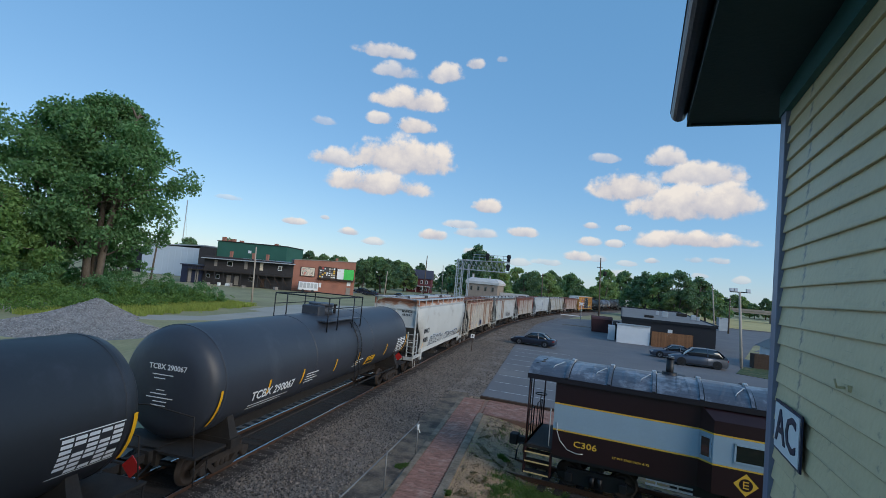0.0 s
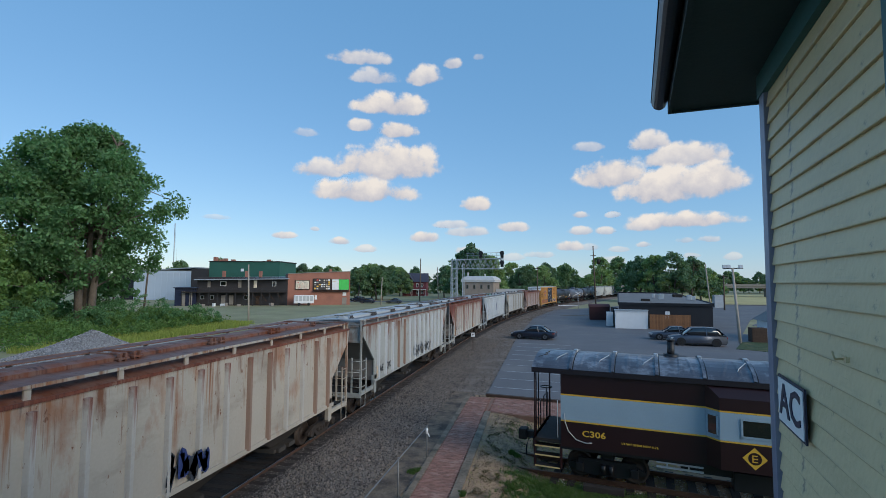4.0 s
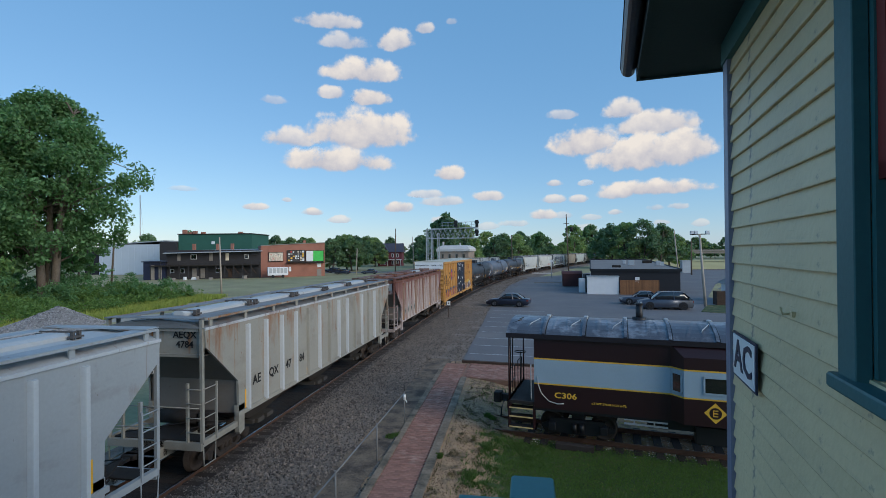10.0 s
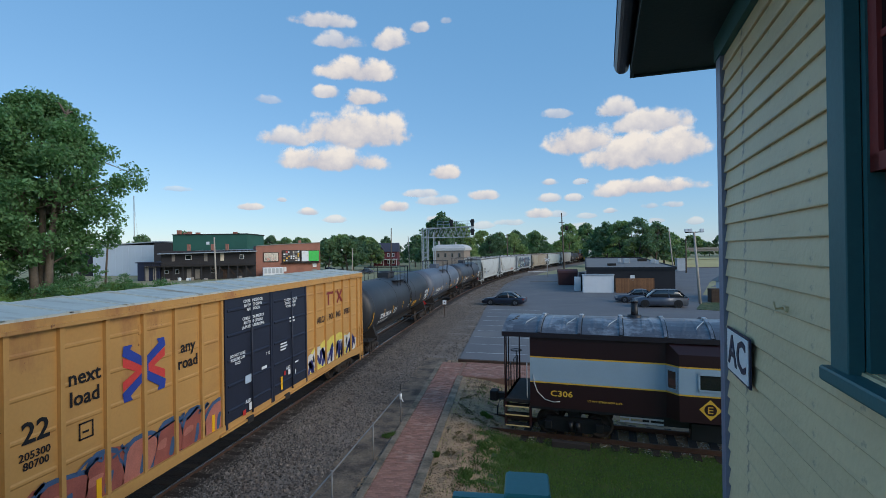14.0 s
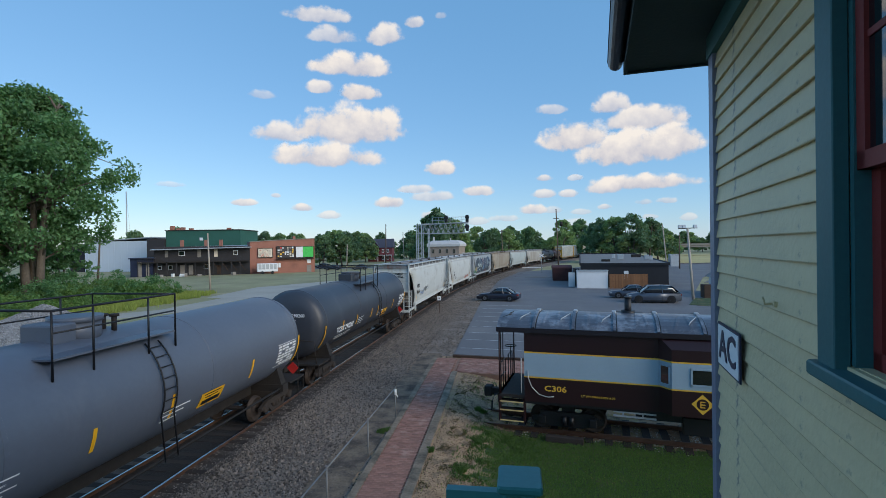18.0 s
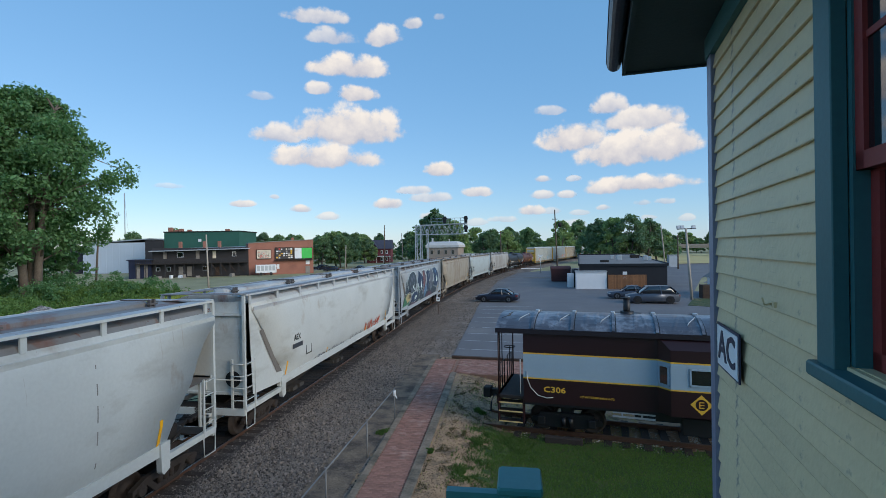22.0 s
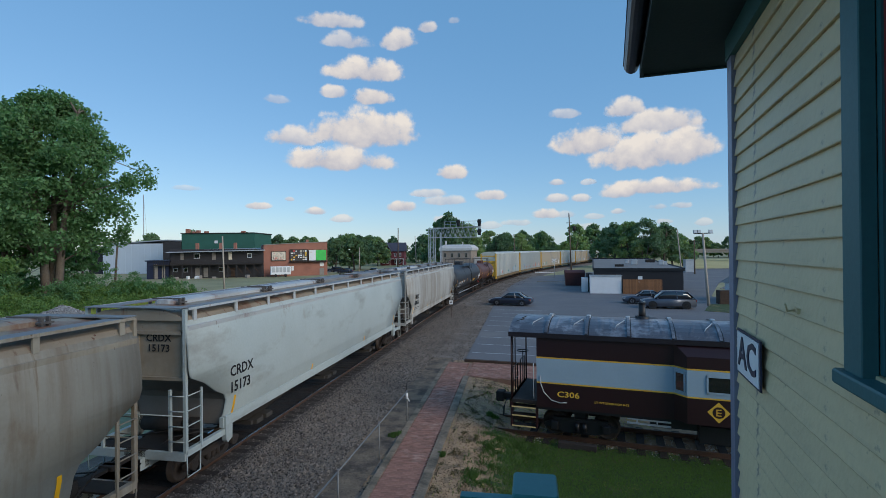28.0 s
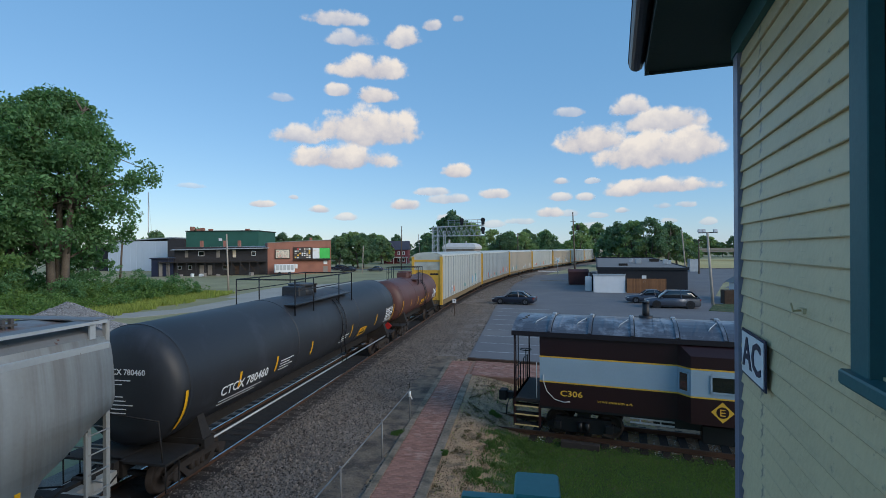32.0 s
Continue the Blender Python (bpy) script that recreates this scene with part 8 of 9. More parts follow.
for x, y, w, h in ((6.2, 14, 0.9, 0.9), (3.2, 6, 1.3, 0.35), (9.4, 24, 1.6, 0.55), (10.4, 13, 0.7, 0.8), (10.9, 11, 0.5, 0.7), (5.6, 20, 0.5, 0.7)):
    part("roof_unit", Mb().box(x, x + w, y, y + w, 3.5 + y * 0.011, 3.5 + y * 0.011 + h, 0.05), GALV if w < 1 else IRON, shop, "rooftop vent unit")
for z in (1.3, 1.9):
    part("window", Mb().box(6.05, 6.65, -0.03, 0.0, z, z + 0.5), WHITE, shop)
annex = thing("annex", "white panelled lean-to beside the black building", "annex", pose(9.1, 73.4, 0, 0, 0, -4))
q = Mb().box(0, 4.25, 0, 1.7, -0.05, 2.5)
part("wall", q, WHITE, annex)
for k in range(11):
    part("panel_batten", Mb().box(0.1 + 0.4 * k, 0.13 + 0.4 * k, -0.012, 0, 0, 2.45), WHITE, annex)
part("roof", Mb().box(-0.1, 4.35, -0.15, 1.75, 2.5, 2.6), GALV, annex)
bf = thing("board_fence", "brown wooden board fence beside the black wall", "fence", pose(13.5, 72.9, 0, 0, 0, -1))
SLAT = Mb().box(-0.085, 0.085, -0.02, 0.02, -0.05, 2.05).mesh("board", WOODF)
for k in range(28):
    part("board", SLAT, None, bf, "", pose(0.1 + 0.185 * k, 0, 0))
part("rail", Mb().box(0, 5.2, 0.02, 0.08, 0.4, 0.5), WOODF, bf)
part("rail", Mb().box(0, 5.2, 0.02, 0.08, 1.5, 1.6), WOODF, bf)
BINRED = M("dumpster_red_brown", lin(78, 44, 42), 0.7, var=0.2, fine=10)
bin_ = thing("dumpster", "dark red-brown steel dumpster with a curved lid", "dumpster", pose(6.8, 88.5, 0))
part("bin", Mb().rings([[(0, 0, 0.05), (3.1, 0, 0.05), (3.1, 2, 0.05), (0, 2, 0.05)], [(-0.1, -0.2, 2.2), (3.2, -0.2, 2.2), (3.2, 2.1, 2.2), (-0.1, 2.1, 2.2)]]), BINRED, bin_)
part("lid", Mb().prism([(-0.25, 2.2), (2.15, 2.2), (2.0, 2.55), (0.9, 2.75), (0.0, 2.5)], "x", -0.15, 3.25), BINRED, bin_, "curved steel lid")
ice = thing("white_cabinet", "white outdoor cabinet against the black wall", "cabinet", pose(8.25, 76.2, 0))
part("body", Mb().box(0, 0.9, 0, 0.8, 0, 2.1, 0.03), WHITE, ice)
part("side_wall", Mb().box(0.9, 1.6, 0.2, 3.0, 0, 2.7), BLACKB, ice)

lamp = thing("flood_lamp_pole", "pale pole with two floodlights on a crossbar", "lamp post", pose(19.9, 58.6, 0))
part("pole", Mb().tube([(0, 0, -0.1), (-0.35, 0.6, 8.0)], 0.16, 8, 0.12), M("weathered_pole", lin(168, 158, 148), 0.8, var=0.15, fine=10), lamp)
part("crossbar", Mb().bar((-1.3, 0.6, 7.95), (0.7, 0.6, 8.0), 0.1), IRON, lamp)
for x in (-1.15, -0.75, 0.45):
    part("floodlight", Mb().prism([(0.35, 8.0), (0.75, 8.05), (0.75, 8.32), (0.45, 8.36)], "x", x - 0.17, x + 0.17), GALV, lamp)
hut = thing("small_house", "small pale house with a grey roof by the lot", "house", pose(24.3, 60.3, 0))
part("wall", Mb().box(0, 5, 0, 6, -0.1, 2.2), WHITE, hut)
part("roof", Mb().prism([(-0.4, 2.1), (5.4, 2.1), (2.5, 3.9)], "y", -0.5, 6.5), ROOFG, hut)
bush_box = thing("brown_bin", "brown slatted bin on the grass", "bin", pose(21.6, 60.2, 0))
part("box", Mb().box(0, 1.5, 0, 1.2, -0.05, 1.55, 0.04), RUSTIRON, bush_box)
sheet("lot_lawn", [(17.8, 53.5), (30, 46), (34, 60), (24.3, 60), (20.5, 60)], 0.05, LAWN, "mown green grass strip beside the lot")


def pole(name, label, x, y, h, r=0.14, lean=(0, 0), arms=0, mat=None):
    p = thing(name, label, "pole", pose(x, y, 0), "utility poles")
    part("shaft", Mb().tube([(0, 0, -0.2), (lean[0] / 2, lean[1] / 2, h / 2), (lean[0], lean[1], h)], r, 8, r * 0.65), mat or M("pole_" + str(int(h * 10 + abs(x))), lin(96, 82, 70), 0.9, var=0.2), p)
    for k in range(arms):
        part("crossarm", Mb().box(lean[0] - 0.9, lean[0] + 0.9, lean[1] - 0.06, lean[1] + 0.06, h - 0.5 - 0.7 * k, h - 0.36 - 0.7 * k), IRON, p)
    return p


PALE = M("pale_pole", lin(172, 160, 148), 0.85, var=0.12, fine=8)
p = pole("utility_pole", "tall dark utility pole with a transformer", 11.2, 130.5, 15.6, 0.2, (-0.5, 0), 0)
part("transformer", Mb().tube([(0.75, 0, 11.1), (0.75, 0, 12.3)], 0.42, 10), IRON, p)
part("crossarm", Mb().box(-1.2, 0.2, -0.06, 0.06, 13.1, 13.25), IRON, p)
pole("utility_pole", "pale leaning utility pole in the grass", -46.9, 71.1, 8.9, 0.15, (-0.3, 0), 0, PALE)
pole("utility_pole", "leaning brown utility pole by the white shed", -79.6, 84.5, 11.6, 0.2, (0.9, 0), 0)
pole("utility_pole", "slim dark utility pole beside the lot", -2.7, 116.5, 10.0, 0.15, (-0.2, 0), 1)
pole("utility_pole", "tall dark utility pole by the red house", -39.5, 148, 13.5, 0.2, (0.2, 0), 0)
pole("utility_pole", "pale utility pole with a box", -34.5, 152, 11.0, 0.16, (-0.4, 0), 0, PALE)
pole("utility_pole", "pale short utility pole by the street", -45.0, 128, 7.4, 0.16, (0.3, 0), 0, PALE)
pole("utility_pole", "pale leaning pole beyond the black building", 37.0, 128, 11.0, 0.18, (-1.0, 0), 0, PALE)
pole("utility_pole", "dark utility pole beyond the black building", 40.5, 130, 8.5, 0.2, (0, 0), 1)
pole("utility_pole", "thin pole above the roofs", 34.0, 190, 15.0, 0.15, (0, 0), 0)

# crossing gate arms and relay box by the far street
xg = thing("crossing_sign", "white crossbuck with lowered gate arm by the track", "crossing gate", pose(6.3, 118.5, 0))
part("mast", Mb().tube([(0, 0, 0), (0, 0, 4.2)], 0.07, 8), GALV, xg)
part("crossbuck", Mb().bar((-0.55, -0.1, 3.5), (0.55, -0.1, 4.2), 0.04, 0.2).bar((-0.55, -0.12, 4.2), (0.55, -0.12, 3.5), 0.04, 0.2), WHITE, xg)
part("gate_arm", Mb().bar((0.2, 0.2, 1.0), (-4.5, -1.6, 1.1), 0.07, 0.14), WHITE, xg)
box_ = thing("relay_box", "pale steel relay cabinet on the grass", "cabinet", pose(41.6, 141, 0))
part("body", Mb().box(0, 2.3, 0, 2, 0, 3.2, 0.05), GALV, box_)
part("roof", Mb().box(-0.1, 2.4, -0.1, 2.1, 3.2, 3.35), GALV, box_)
sheet("far_crossing_track", [(30, 156), (150, 176), (150, 180), (30, 160)], 0.12, BALLAST, "dark ballast of a crossing line")
over = thing("overpass", "long pale concrete overpass deck beyond the field", "bridge", pose(72, 262, 0, 0, 0, 2))
part("deck", Mb().box(0, 160, 0, 9, 4.2, 5.3), CONCRETE, over)
part("parapet", Mb().box(0, 160, -0.3, 0, 5.2, 6.1), CONCRETE, over)
for k in range(7):
    part("pier", Mb().box(8 + 22 * k, 10 + 22 * k, 1, 8, -0.1, 4.2), CONCRETE, over)
sheet("dry_field", [(46, 165), (300, 200), (300, 330), (60, 300)], 0.03, M("dry_grass", lin(188, 172, 118), 0.95, var=0.2, scale=0.1, fine=2), "sunlit dry pale field")

# ---- signal bridge and building behind it ----
GLV = M("signal_galv", lin(176, 182, 186), 0.6, 0.3, var=0.1)
gan = thing("signal_bridge", "galvanised lattice signal cantilever with black signal heads", "signal bridge", pose(-17.6, 95, 0, 0, 0, 0))
for x, y in ((-1.2, 0), (-0.2, 0), (-1.2, 1.6), (-0.2, 1.6), (1.1, 0), (1.1, 1.6)):
    part("mast_leg", Mb().bar((x, y, -0.1), (x, y, 10.6 if x < 0.5 else 9.9), 0.15), GLV, gan)
for z in range(1, 11):
    part("mast_brace", Mb().bar((-1.2, 0, z - 0.6), (-0.2, 0, z + 0.4), 0.05).bar((-1.2, 1.6, z - 0.6), (-0.2, 1.6, z + 0.4), 0.05).bar((-1.2, 0, z), (-0.2, 0, z), 0.05), GLV, gan)
for y in (0, 1.6):
    for z in (8.9, 10.6):
        part("chord", Mb().bar((-1.3, y, z), (8.9, y, z + (0.35 if z > 10 else 0)), 0.13), GLV, gan)
    for k in range(9):
        part("lattice", Mb().bar((k * 1.0, y, 8.9), (k * 1.0 + 0.5, y, 10.7), 0.06).bar((k * 1.0 + 0.5, y, 10.7), (k * 1.0 + 1.0, y, 8.9), 0.06), GLV, gan)
part("walkway", Mb().box(-0.3, 9.0, 0, 1.6, 10.75, 10.82), GLV, gan)
part("hand_rail", Mb().tube([(1.8, -0.05, 11.9), (9.0, -0.05, 12.0)], 0.05, 5).tube([(1.8, -0.05, 11.4), (9.0, -0.05, 11.4)], 0.05, 5), GLV, gan)
for k in range(7):
    part("rail_post", Mb().bar((2.0 + 1.15 * k, -0.05, 10.8), (2.0 + 1.15 * k, -0.05, 11.95), 0.07), GLV, gan)
for x, z in ((4.7, 11.6), (8.8, 11.6), (8.8, 9.8)):
    sh = part("signal_head", Mb().tube([(x, -0.55, z + 0.25), (x, -0.4, z + 0.25)], 0.42, 14).box(x - 0.3, x + 0.3, -0.42, -0.2, z - 0.6, z + 0.7, 0.05), BLACK, gan, "black signal head")
    part("lamp", Mb().tube([(x, -0.6, z + 0.25), (x, -0.56, z + 0.25)], 0.12, 10), IRON, sh)
dep = thing("trackside_building", "tan stone trackside building with a pale hipped roof", "building", pose(-22.6, 129, 0, 0, 0, -4))
part("wall", Mb().box(0, 8.2, 0, 9, -0.1, 6.3), M("tan_stone", lin(148, 134, 122), 0.9, var=0.15, fine=5), dep)
ROOFW = M("station_roof", lin(196, 194, 192), 0.7, var=0.12, scale=0.6, fine=8)
part("roof", Mb().rings([[(-0.35, -0.35, 6.3), (8.55, -0.35, 6.3), (8.55, 9.35, 6.3), (-0.35, 9.35, 6.3)], [(-0.4, -0.4, 6.9), (8.6, -0.4, 6.9), (8.6, 9.4, 6.9), (-0.4, 9.4, 6.9)], [(0.1, 0.1, 7.5), (8.1, 0.1, 7.5), (8.1, 8.9, 7.5), (0.1, 8.9, 7.5)], [(0.9, 0.9, 7.9), (7.3, 0.9, 7.9), (7.3, 8.1, 7.9), (0.9, 8.1, 7.9)]]), ROOFW, dep, "pale grey mansard roof")
for k in range(4):
    w_ = part("window", Mb().box(0.9 + 1.9 * k, 1.6 + 1.9 * k, -0.04, 0.02, 4.5, 5.7), CONCRETE, dep)
    part("pane", Mb().box(1.0 + 1.9 * k, 1.5 + 1.9 * k, -0.06, -0.04, 4.6, 5.6), DARKGLASS, w_)
part("chimney", Mb().box(0.5, 0.9, 3, 3.4, 7.6, 8.9), ROOFW, dep)
part("vent", Mb().box(5.2, 5.5, 3, 3.3, 7.8, 8.5), ROOFW, dep)
lw = thing("low_wall", "long pale wall beside the trackside building", "wall", pose(-14.0, 131, 0, 0, 0, -4), kind="structure")
part("wall", Mb().box(0, 7.5, 0, 0.3, -0.1, 4.6), ROOFW, lw)

# ---- block of old buildings across the grass ----
REDB = M("old_red_brick", lin(158, 108, 92), 0.9, var=0.14, scale=0.5, fine=6, bump=0.3, second=(lin(138, 96, 84), 0.3, 0.5, 0.8))
DARKW = M("dark_clapboard", lin(50, 49, 52), 0.85, var=0.15, scale=0.6, fine=5)
GREENP = M("green_wall", lin(48, 96, 84), 0.8, var=0.12, scale=0.4, fine=4)
BA = math.degrees(math.atan2(8.9, 13.6))
bb = thing("brick_building", "old red brick building with billboards on its side", "building", pose(-67.2, 118.0, 0, 0, 0, BA))
part("wall", Mb().prism([(0, -0.1), (16.3, -0.1), (16.3, 8.9), (11, 8.7), (5, 8.4), (0, 8.1)], "y", 0, 12), REDB, bb)
part("coping", Mb().rings([[(x, -0.15, z), (x, 12.1, z), (x, 12.1, z + 0.18), (x, -0.15, z + 0.18)] for x, z in ((0, 8.1), (5, 8.4), (11, 8.7), (16.4, 8.9))]), CONCRETE, bb, "pale coping")
part("chimney", Mb().box(10.8, 11.5, 1, 1.7, 8.5, 9.6), REDB, bb)
part("low_door", Mb().box(14.2, 15.4, -0.06, 0, 0, 1.9), CONCRETE, bb)
part("upper_window", Mb().box(14.3, 15.3, -0.06, 0, 2.4, 3.4), WHITE, bb)
part("lower_window", Mb().box(6.9, 7.5, -0.06, 0, 1.4, 2.6), WHITE, bb)


def billboard(name, label, x0, x1, z0, z1, base, blocks, m, seed):
    b = thing(name, label, "billboard", m)
    part("panel", Mb().box(x0, x1, -0.3, -0.12, z0, z1), base, b)
    q = Mb()
    part("frame", q.box(x0 - 0.12, x1 + 0.12, -0.34, -0.1, z0 - 0.14, z0).box(x0 - 0.12, x1 + 0.12, -0.34, -0.1, z1, z1 + 0.1).box(x0 - 0.12, x0, -0.34, -0.1, z0, z1).box(x1, x1 + 0.12, -0.34, -0.1, z0, z1), IRON, b)
    rng = random.Random(seed)
    for mat, n in blocks:
        for _ in range(n):
            w, h = rng.uniform(0.3, 1.1), rng.uniform(0.15, 0.5)
            x, z = rng.uniform(x0 + 0.1, x1 - w - 0.1), rng.uniform(z0 + 0.1, z1 - h - 0.1)
            part("print", Mb().box(x, x + w, -0.32, -0.3, z, z + h), mat, b)
    return b


BM = bb.matrix_basis
REDP, GRN = M("print_red", lin(190, 60, 56), 0.6), M("print_green", lin(64, 190, 84), 0.6)
CREAMP = M("print_cream", lin(216, 204, 184), 0.6)
GREYP, INKP = M("print_grey", lin(150, 146, 140), 0.6), M("print_ink", lin(60, 56, 56), 0.6)
wp = billboard("wall_poster", "cream wall poster with rows of dark print", 2.0, 5.4, 4.2, 6.4, CREAMP, (), BM, 1)
rng = random.Random(91)
for k in range(7):
    x = 2.2
    while x < 5.0:
        w = rng.uniform(0.2, 0.6)
        part("print", Mb().box(x, min(5.25, x + w), -0.315, -0.3, 4.35 + 0.28 * k, 4.35 + 0.28 * k + rng.uniform(0.08, 0.18)), rng.choice((GREYP, GREYP, INKP, REDP)), wp)
        x += w + rng.uniform(0.08, 0.25)
pb = billboard("photo_billboard", "dark billboard crowded with small coloured pictures", 6.6, 11.0, 4.0, 6.9, INKP, (), BM, 2)
for k in range(5):
    for j in range(7):
        if rng.random() < 0.75:
            x, z = 6.75 + 0.6 * j, 4.12 + 0.56 * k
            part("print", Mb().box(x, x + rng.uniform(0.3, 0.52), -0.315, -0.3, z, z + rng.uniform(0.25, 0.46)), rng.choice((REDP, CREAMP, GREYP, RUSTIRON, WHITE, YELLOW)), pb)
billboard("green_billboard", "half white and half green billboard", 11.4, 15.9, 4.0, 6.8, WHITE, ((CREAMP, 4),), BM, 3)
part("green_half", Mb().box(13.2, 15.9, -0.335, -0.3, 4.02, 6.78), GRN, bpy.data.objects["green_billboard"], "bright green half")
ledge = part("billboard_ledge", Mb().box(6.3, 16.0, -1.0, 0, 3.55, 3.75), IRON, bb)
tl = thing("trailer", "white box trailer parked by the brick wall", "trailer", BM @ pose(1.4, -4.5, 0))
part("box", Mb().box(0, 4.9, 0, 2.2, 0.6, 2.65, 0.06), WHITE, tl)
for x in (0.3, 1.2, 2.1, 3.0, 3.9):
    part("panel", Mb().box(x, x + 0.7, -0.03, 0, 1.2, 2.45), GALV, tl)
for x in (1.2, 3.6):
    part("wheel", Mb().tube([(x, -0.05, 0.38), (x, 0.25, 0.38)], 0.38, 12), BLACK, tl)

DA = math.degrees(math.atan2(11.2, 22.8))
db = thing("dark_building", "dark weathered two-storey building with a long balcony", "building", pose(-90.0, 106.8, 0, 0, 0, DA))
part("wall", Mb().box(3.6, 25.4, 0, 14, -0.1, 7.2), DARKW, db)
part("roof", Mb().add([(3.2, -2.0, 6.5), (25.8, -2.0, 6.9), (25.8, 14, 7.6), (3.2, 14, 7.2), (3.2, -2.0, 6.35), (25.8, -2.0, 6.75), (25.8, 14, 7.4), (3.2, 14, 7.0)], [(0, 1, 2, 3), (7, 6, 5, 4), (0, 4, 5, 1), (1, 5, 6, 2), (2, 6, 7, 3), (3, 7, 4, 0)]), GALV, db, "pale low-pitched metal roof")
part("balcony_floor", Mb().box(0.5, 25.4, -2.4, 0, 3.25, 3.5), IRON, db)
for k in range(13):
    part("balcony_post", Mb().box(0.6 + 2.05 * k, 0.78 + 2.05 * k, -2.4, -2.25, 0, 4.5 if k % 2 else 3.3), DARKW, db)
part("balcony_rail", Mb().box(0.5, 25.4, -2.42, -2.34, 4.35, 4.45), DARKW, db)
for k in range(60):
    part("baluster", Mb().box(0.6 + 0.415 * k, 0.68 + 0.415 * k, -2.4, -2.36, 3.5, 4.35), DARKW, db)
for k, (x, z, w, h, mat) in enumerate(((9.0, 4.9, 1.4, 1.2, WHITE), (6.0, 4.6, 0.7, 1.6, CONCRETE), (13.2, 4.5, 0.8, 1.9, CONCRETE), (17.0, 4.5, 0.8, 1.9, CREAMP), (21.5, 4.9, 1.0, 1.2, WHITE), (4.4, 1.6, 0.9, 0.9, GALV), (6.7, 1.5, 0.9, 1.1, GALV), (9.3, 0.2, 1.0, 2.4, CONCRETE), (11.2, 0.2, 1.0, 2.4, CONCRETE), (14.6, 1.5, 1.2, 1.1, GALV), (17.6, 0.2, 0.9, 2.2, RUSTIRON))):
    w_ = part("window", Mb().box(x, x + w, -0.08, 0, z, z + h), mat, db, "pale window frame")
    part("pane", Mb().box(x + 0.12, x + w - 0.12, -0.1, -0.08, z + 0.12, z + h - 0.12), DARKGLASS if mat in (WHITE, GALV) else mat, w_)
for k in range(5):
    part("stair_brace", Mb().bar((15.0 + 2.0 * k, -2.3, 3.2), (16.5 + 2.0 * k, -2.3, 1.0), 0.12), RUSTIRON, db)
part("side_shed", Mb().box(-1.2, 3.6, -1.0, 6, -0.1, 4.3).box(-1.5, 4.0, -1.5, 6.2, 4.3, 4.55), NAVY, db, "dark blue lean-to")
part("shed_door", Mb().box(0.5, 1.2, -1.06, -1.0, 0, 3.6).box(2.1, 2.8, -1.06, -1.0, 0, 3.2), CONCRETE, db)
gb = thing("green_building", "taller dark green building behind the balcony block", "building", pose(-101.5, 126.5, 0, 0, 0, 10))
part("wall", Mb().box(3.5, 24.5, 0, 14, -0.1, 11.8), GREENP, gb)
part("coping", Mb().box(3.3, 24.7, -0.2, 14.2, 11.8, 12.05), IRON, gb)
part("stair_tower", Mb().box(-1.6, 3.4, -0.5, 6, -0.1, 9.6), DARKW, gb, "dark stair tower")
for x, z in ((3.6, 13.3), (5.4, 12.6), (6.6, 12.9), (9.0, 12.6), (19.8, 12.6)):
    part("chimney", Mb().box(x, x + 1.0, 2, 3, 11.3, z), REDB, gb, "red brick chimney")
part("window", Mb().box(13.0, 13.9, -0.08, 0, 9.0, 9.8), WHITE, gb)
for x in (10.5, 17.0, 21.0):
    part("vent", Mb().box(x, x + 0.7, -6, -5.3, 7.3, 9.0), REDB, gb)
ws = thing("white_shed", "large pale metal shed with a dark gap beside it", "shed", pose(-132.5, 132.0, 0, 0, 0, 8.5))
METAL = M("pale_siding", lin(190, 200, 212), 0.6, 0.1, var=0.06, scale=0.2, fine=3)
part("wall", Mb().box(3, 23.4, 0, 25, -0.1, 9.3), METAL, ws)
part("roof", Mb().prism([(2.6, 9.0), (23.6, 10.2), (23.6, 10.5), (2.6, 9.3)], "y", -0.4, 25.4), GALV, ws)
part("side_block", Mb().box(-3, 2.4, 2, 20, -0.1, 8.6), DARKW, ws)
for k in range(10):
    part("panel_seam", Mb().box(4 + 2 * k, 4.06 + 2 * k, -0.05, 0, 0, 9.0), METAL, ws)
hr = thing("red_house", "dark maroon two-storey house with a gabled roof and white trim", "house", pose(-65.0, 213, 0, 0, 0, 8))
part("wall", Mb().box(0, 10.5, 0, 9, -0.1, 6.4), M("house_red", lin(112, 58, 64), 0.85, var=0.1), hr)
part("roof", Mb().prism([(-0.6, 6.2), (9.6, 6.2), (4.5, 10.2)], "x", -0.6, 11.0), M("house_roof", lin(66, 68, 82), 0.85, var=0.12), hr)
part("gable", Mb().prism([(0.0, -0.1), (4.6, -0.1), (4.6, 6.4), (2.3, 9.6), (0.0, 6.4)], "y", -1.2, 2), M("house_gable", lin(112, 58, 64), 0.85, var=0.1), hr)
part("gable_roof", Mb().prism([(-0.5, 6.0), (2.3, 9.7), (5.1, 6.0), (5.1, 6.35), (2.3, 10.1), (-0.5, 6.35)], "y", -1.6, 4), bpy.data.materials["house_roof"], hr)
for x, z in ((1.0, 4.0), (2.7, 4.0), (1.0, 0.8), (2.7, 0.8), (6.0, 0.8), (8.2, 0.8), (6.0, 3.9), (8.2, 3.9)):
    yw = -1.2 if x < 4 else 0.0
    wn = part("window", Mb().box(x, x + 0.95, yw - 0.08, yw, z, z + 1.6), WHITE, hr, "white window trim")
    part("pane", Mb().box(x + 0.16, x + 0.79, yw - 0.1, yw - 0.06, z + 0.15, z + 1.45), BLACK, wn)
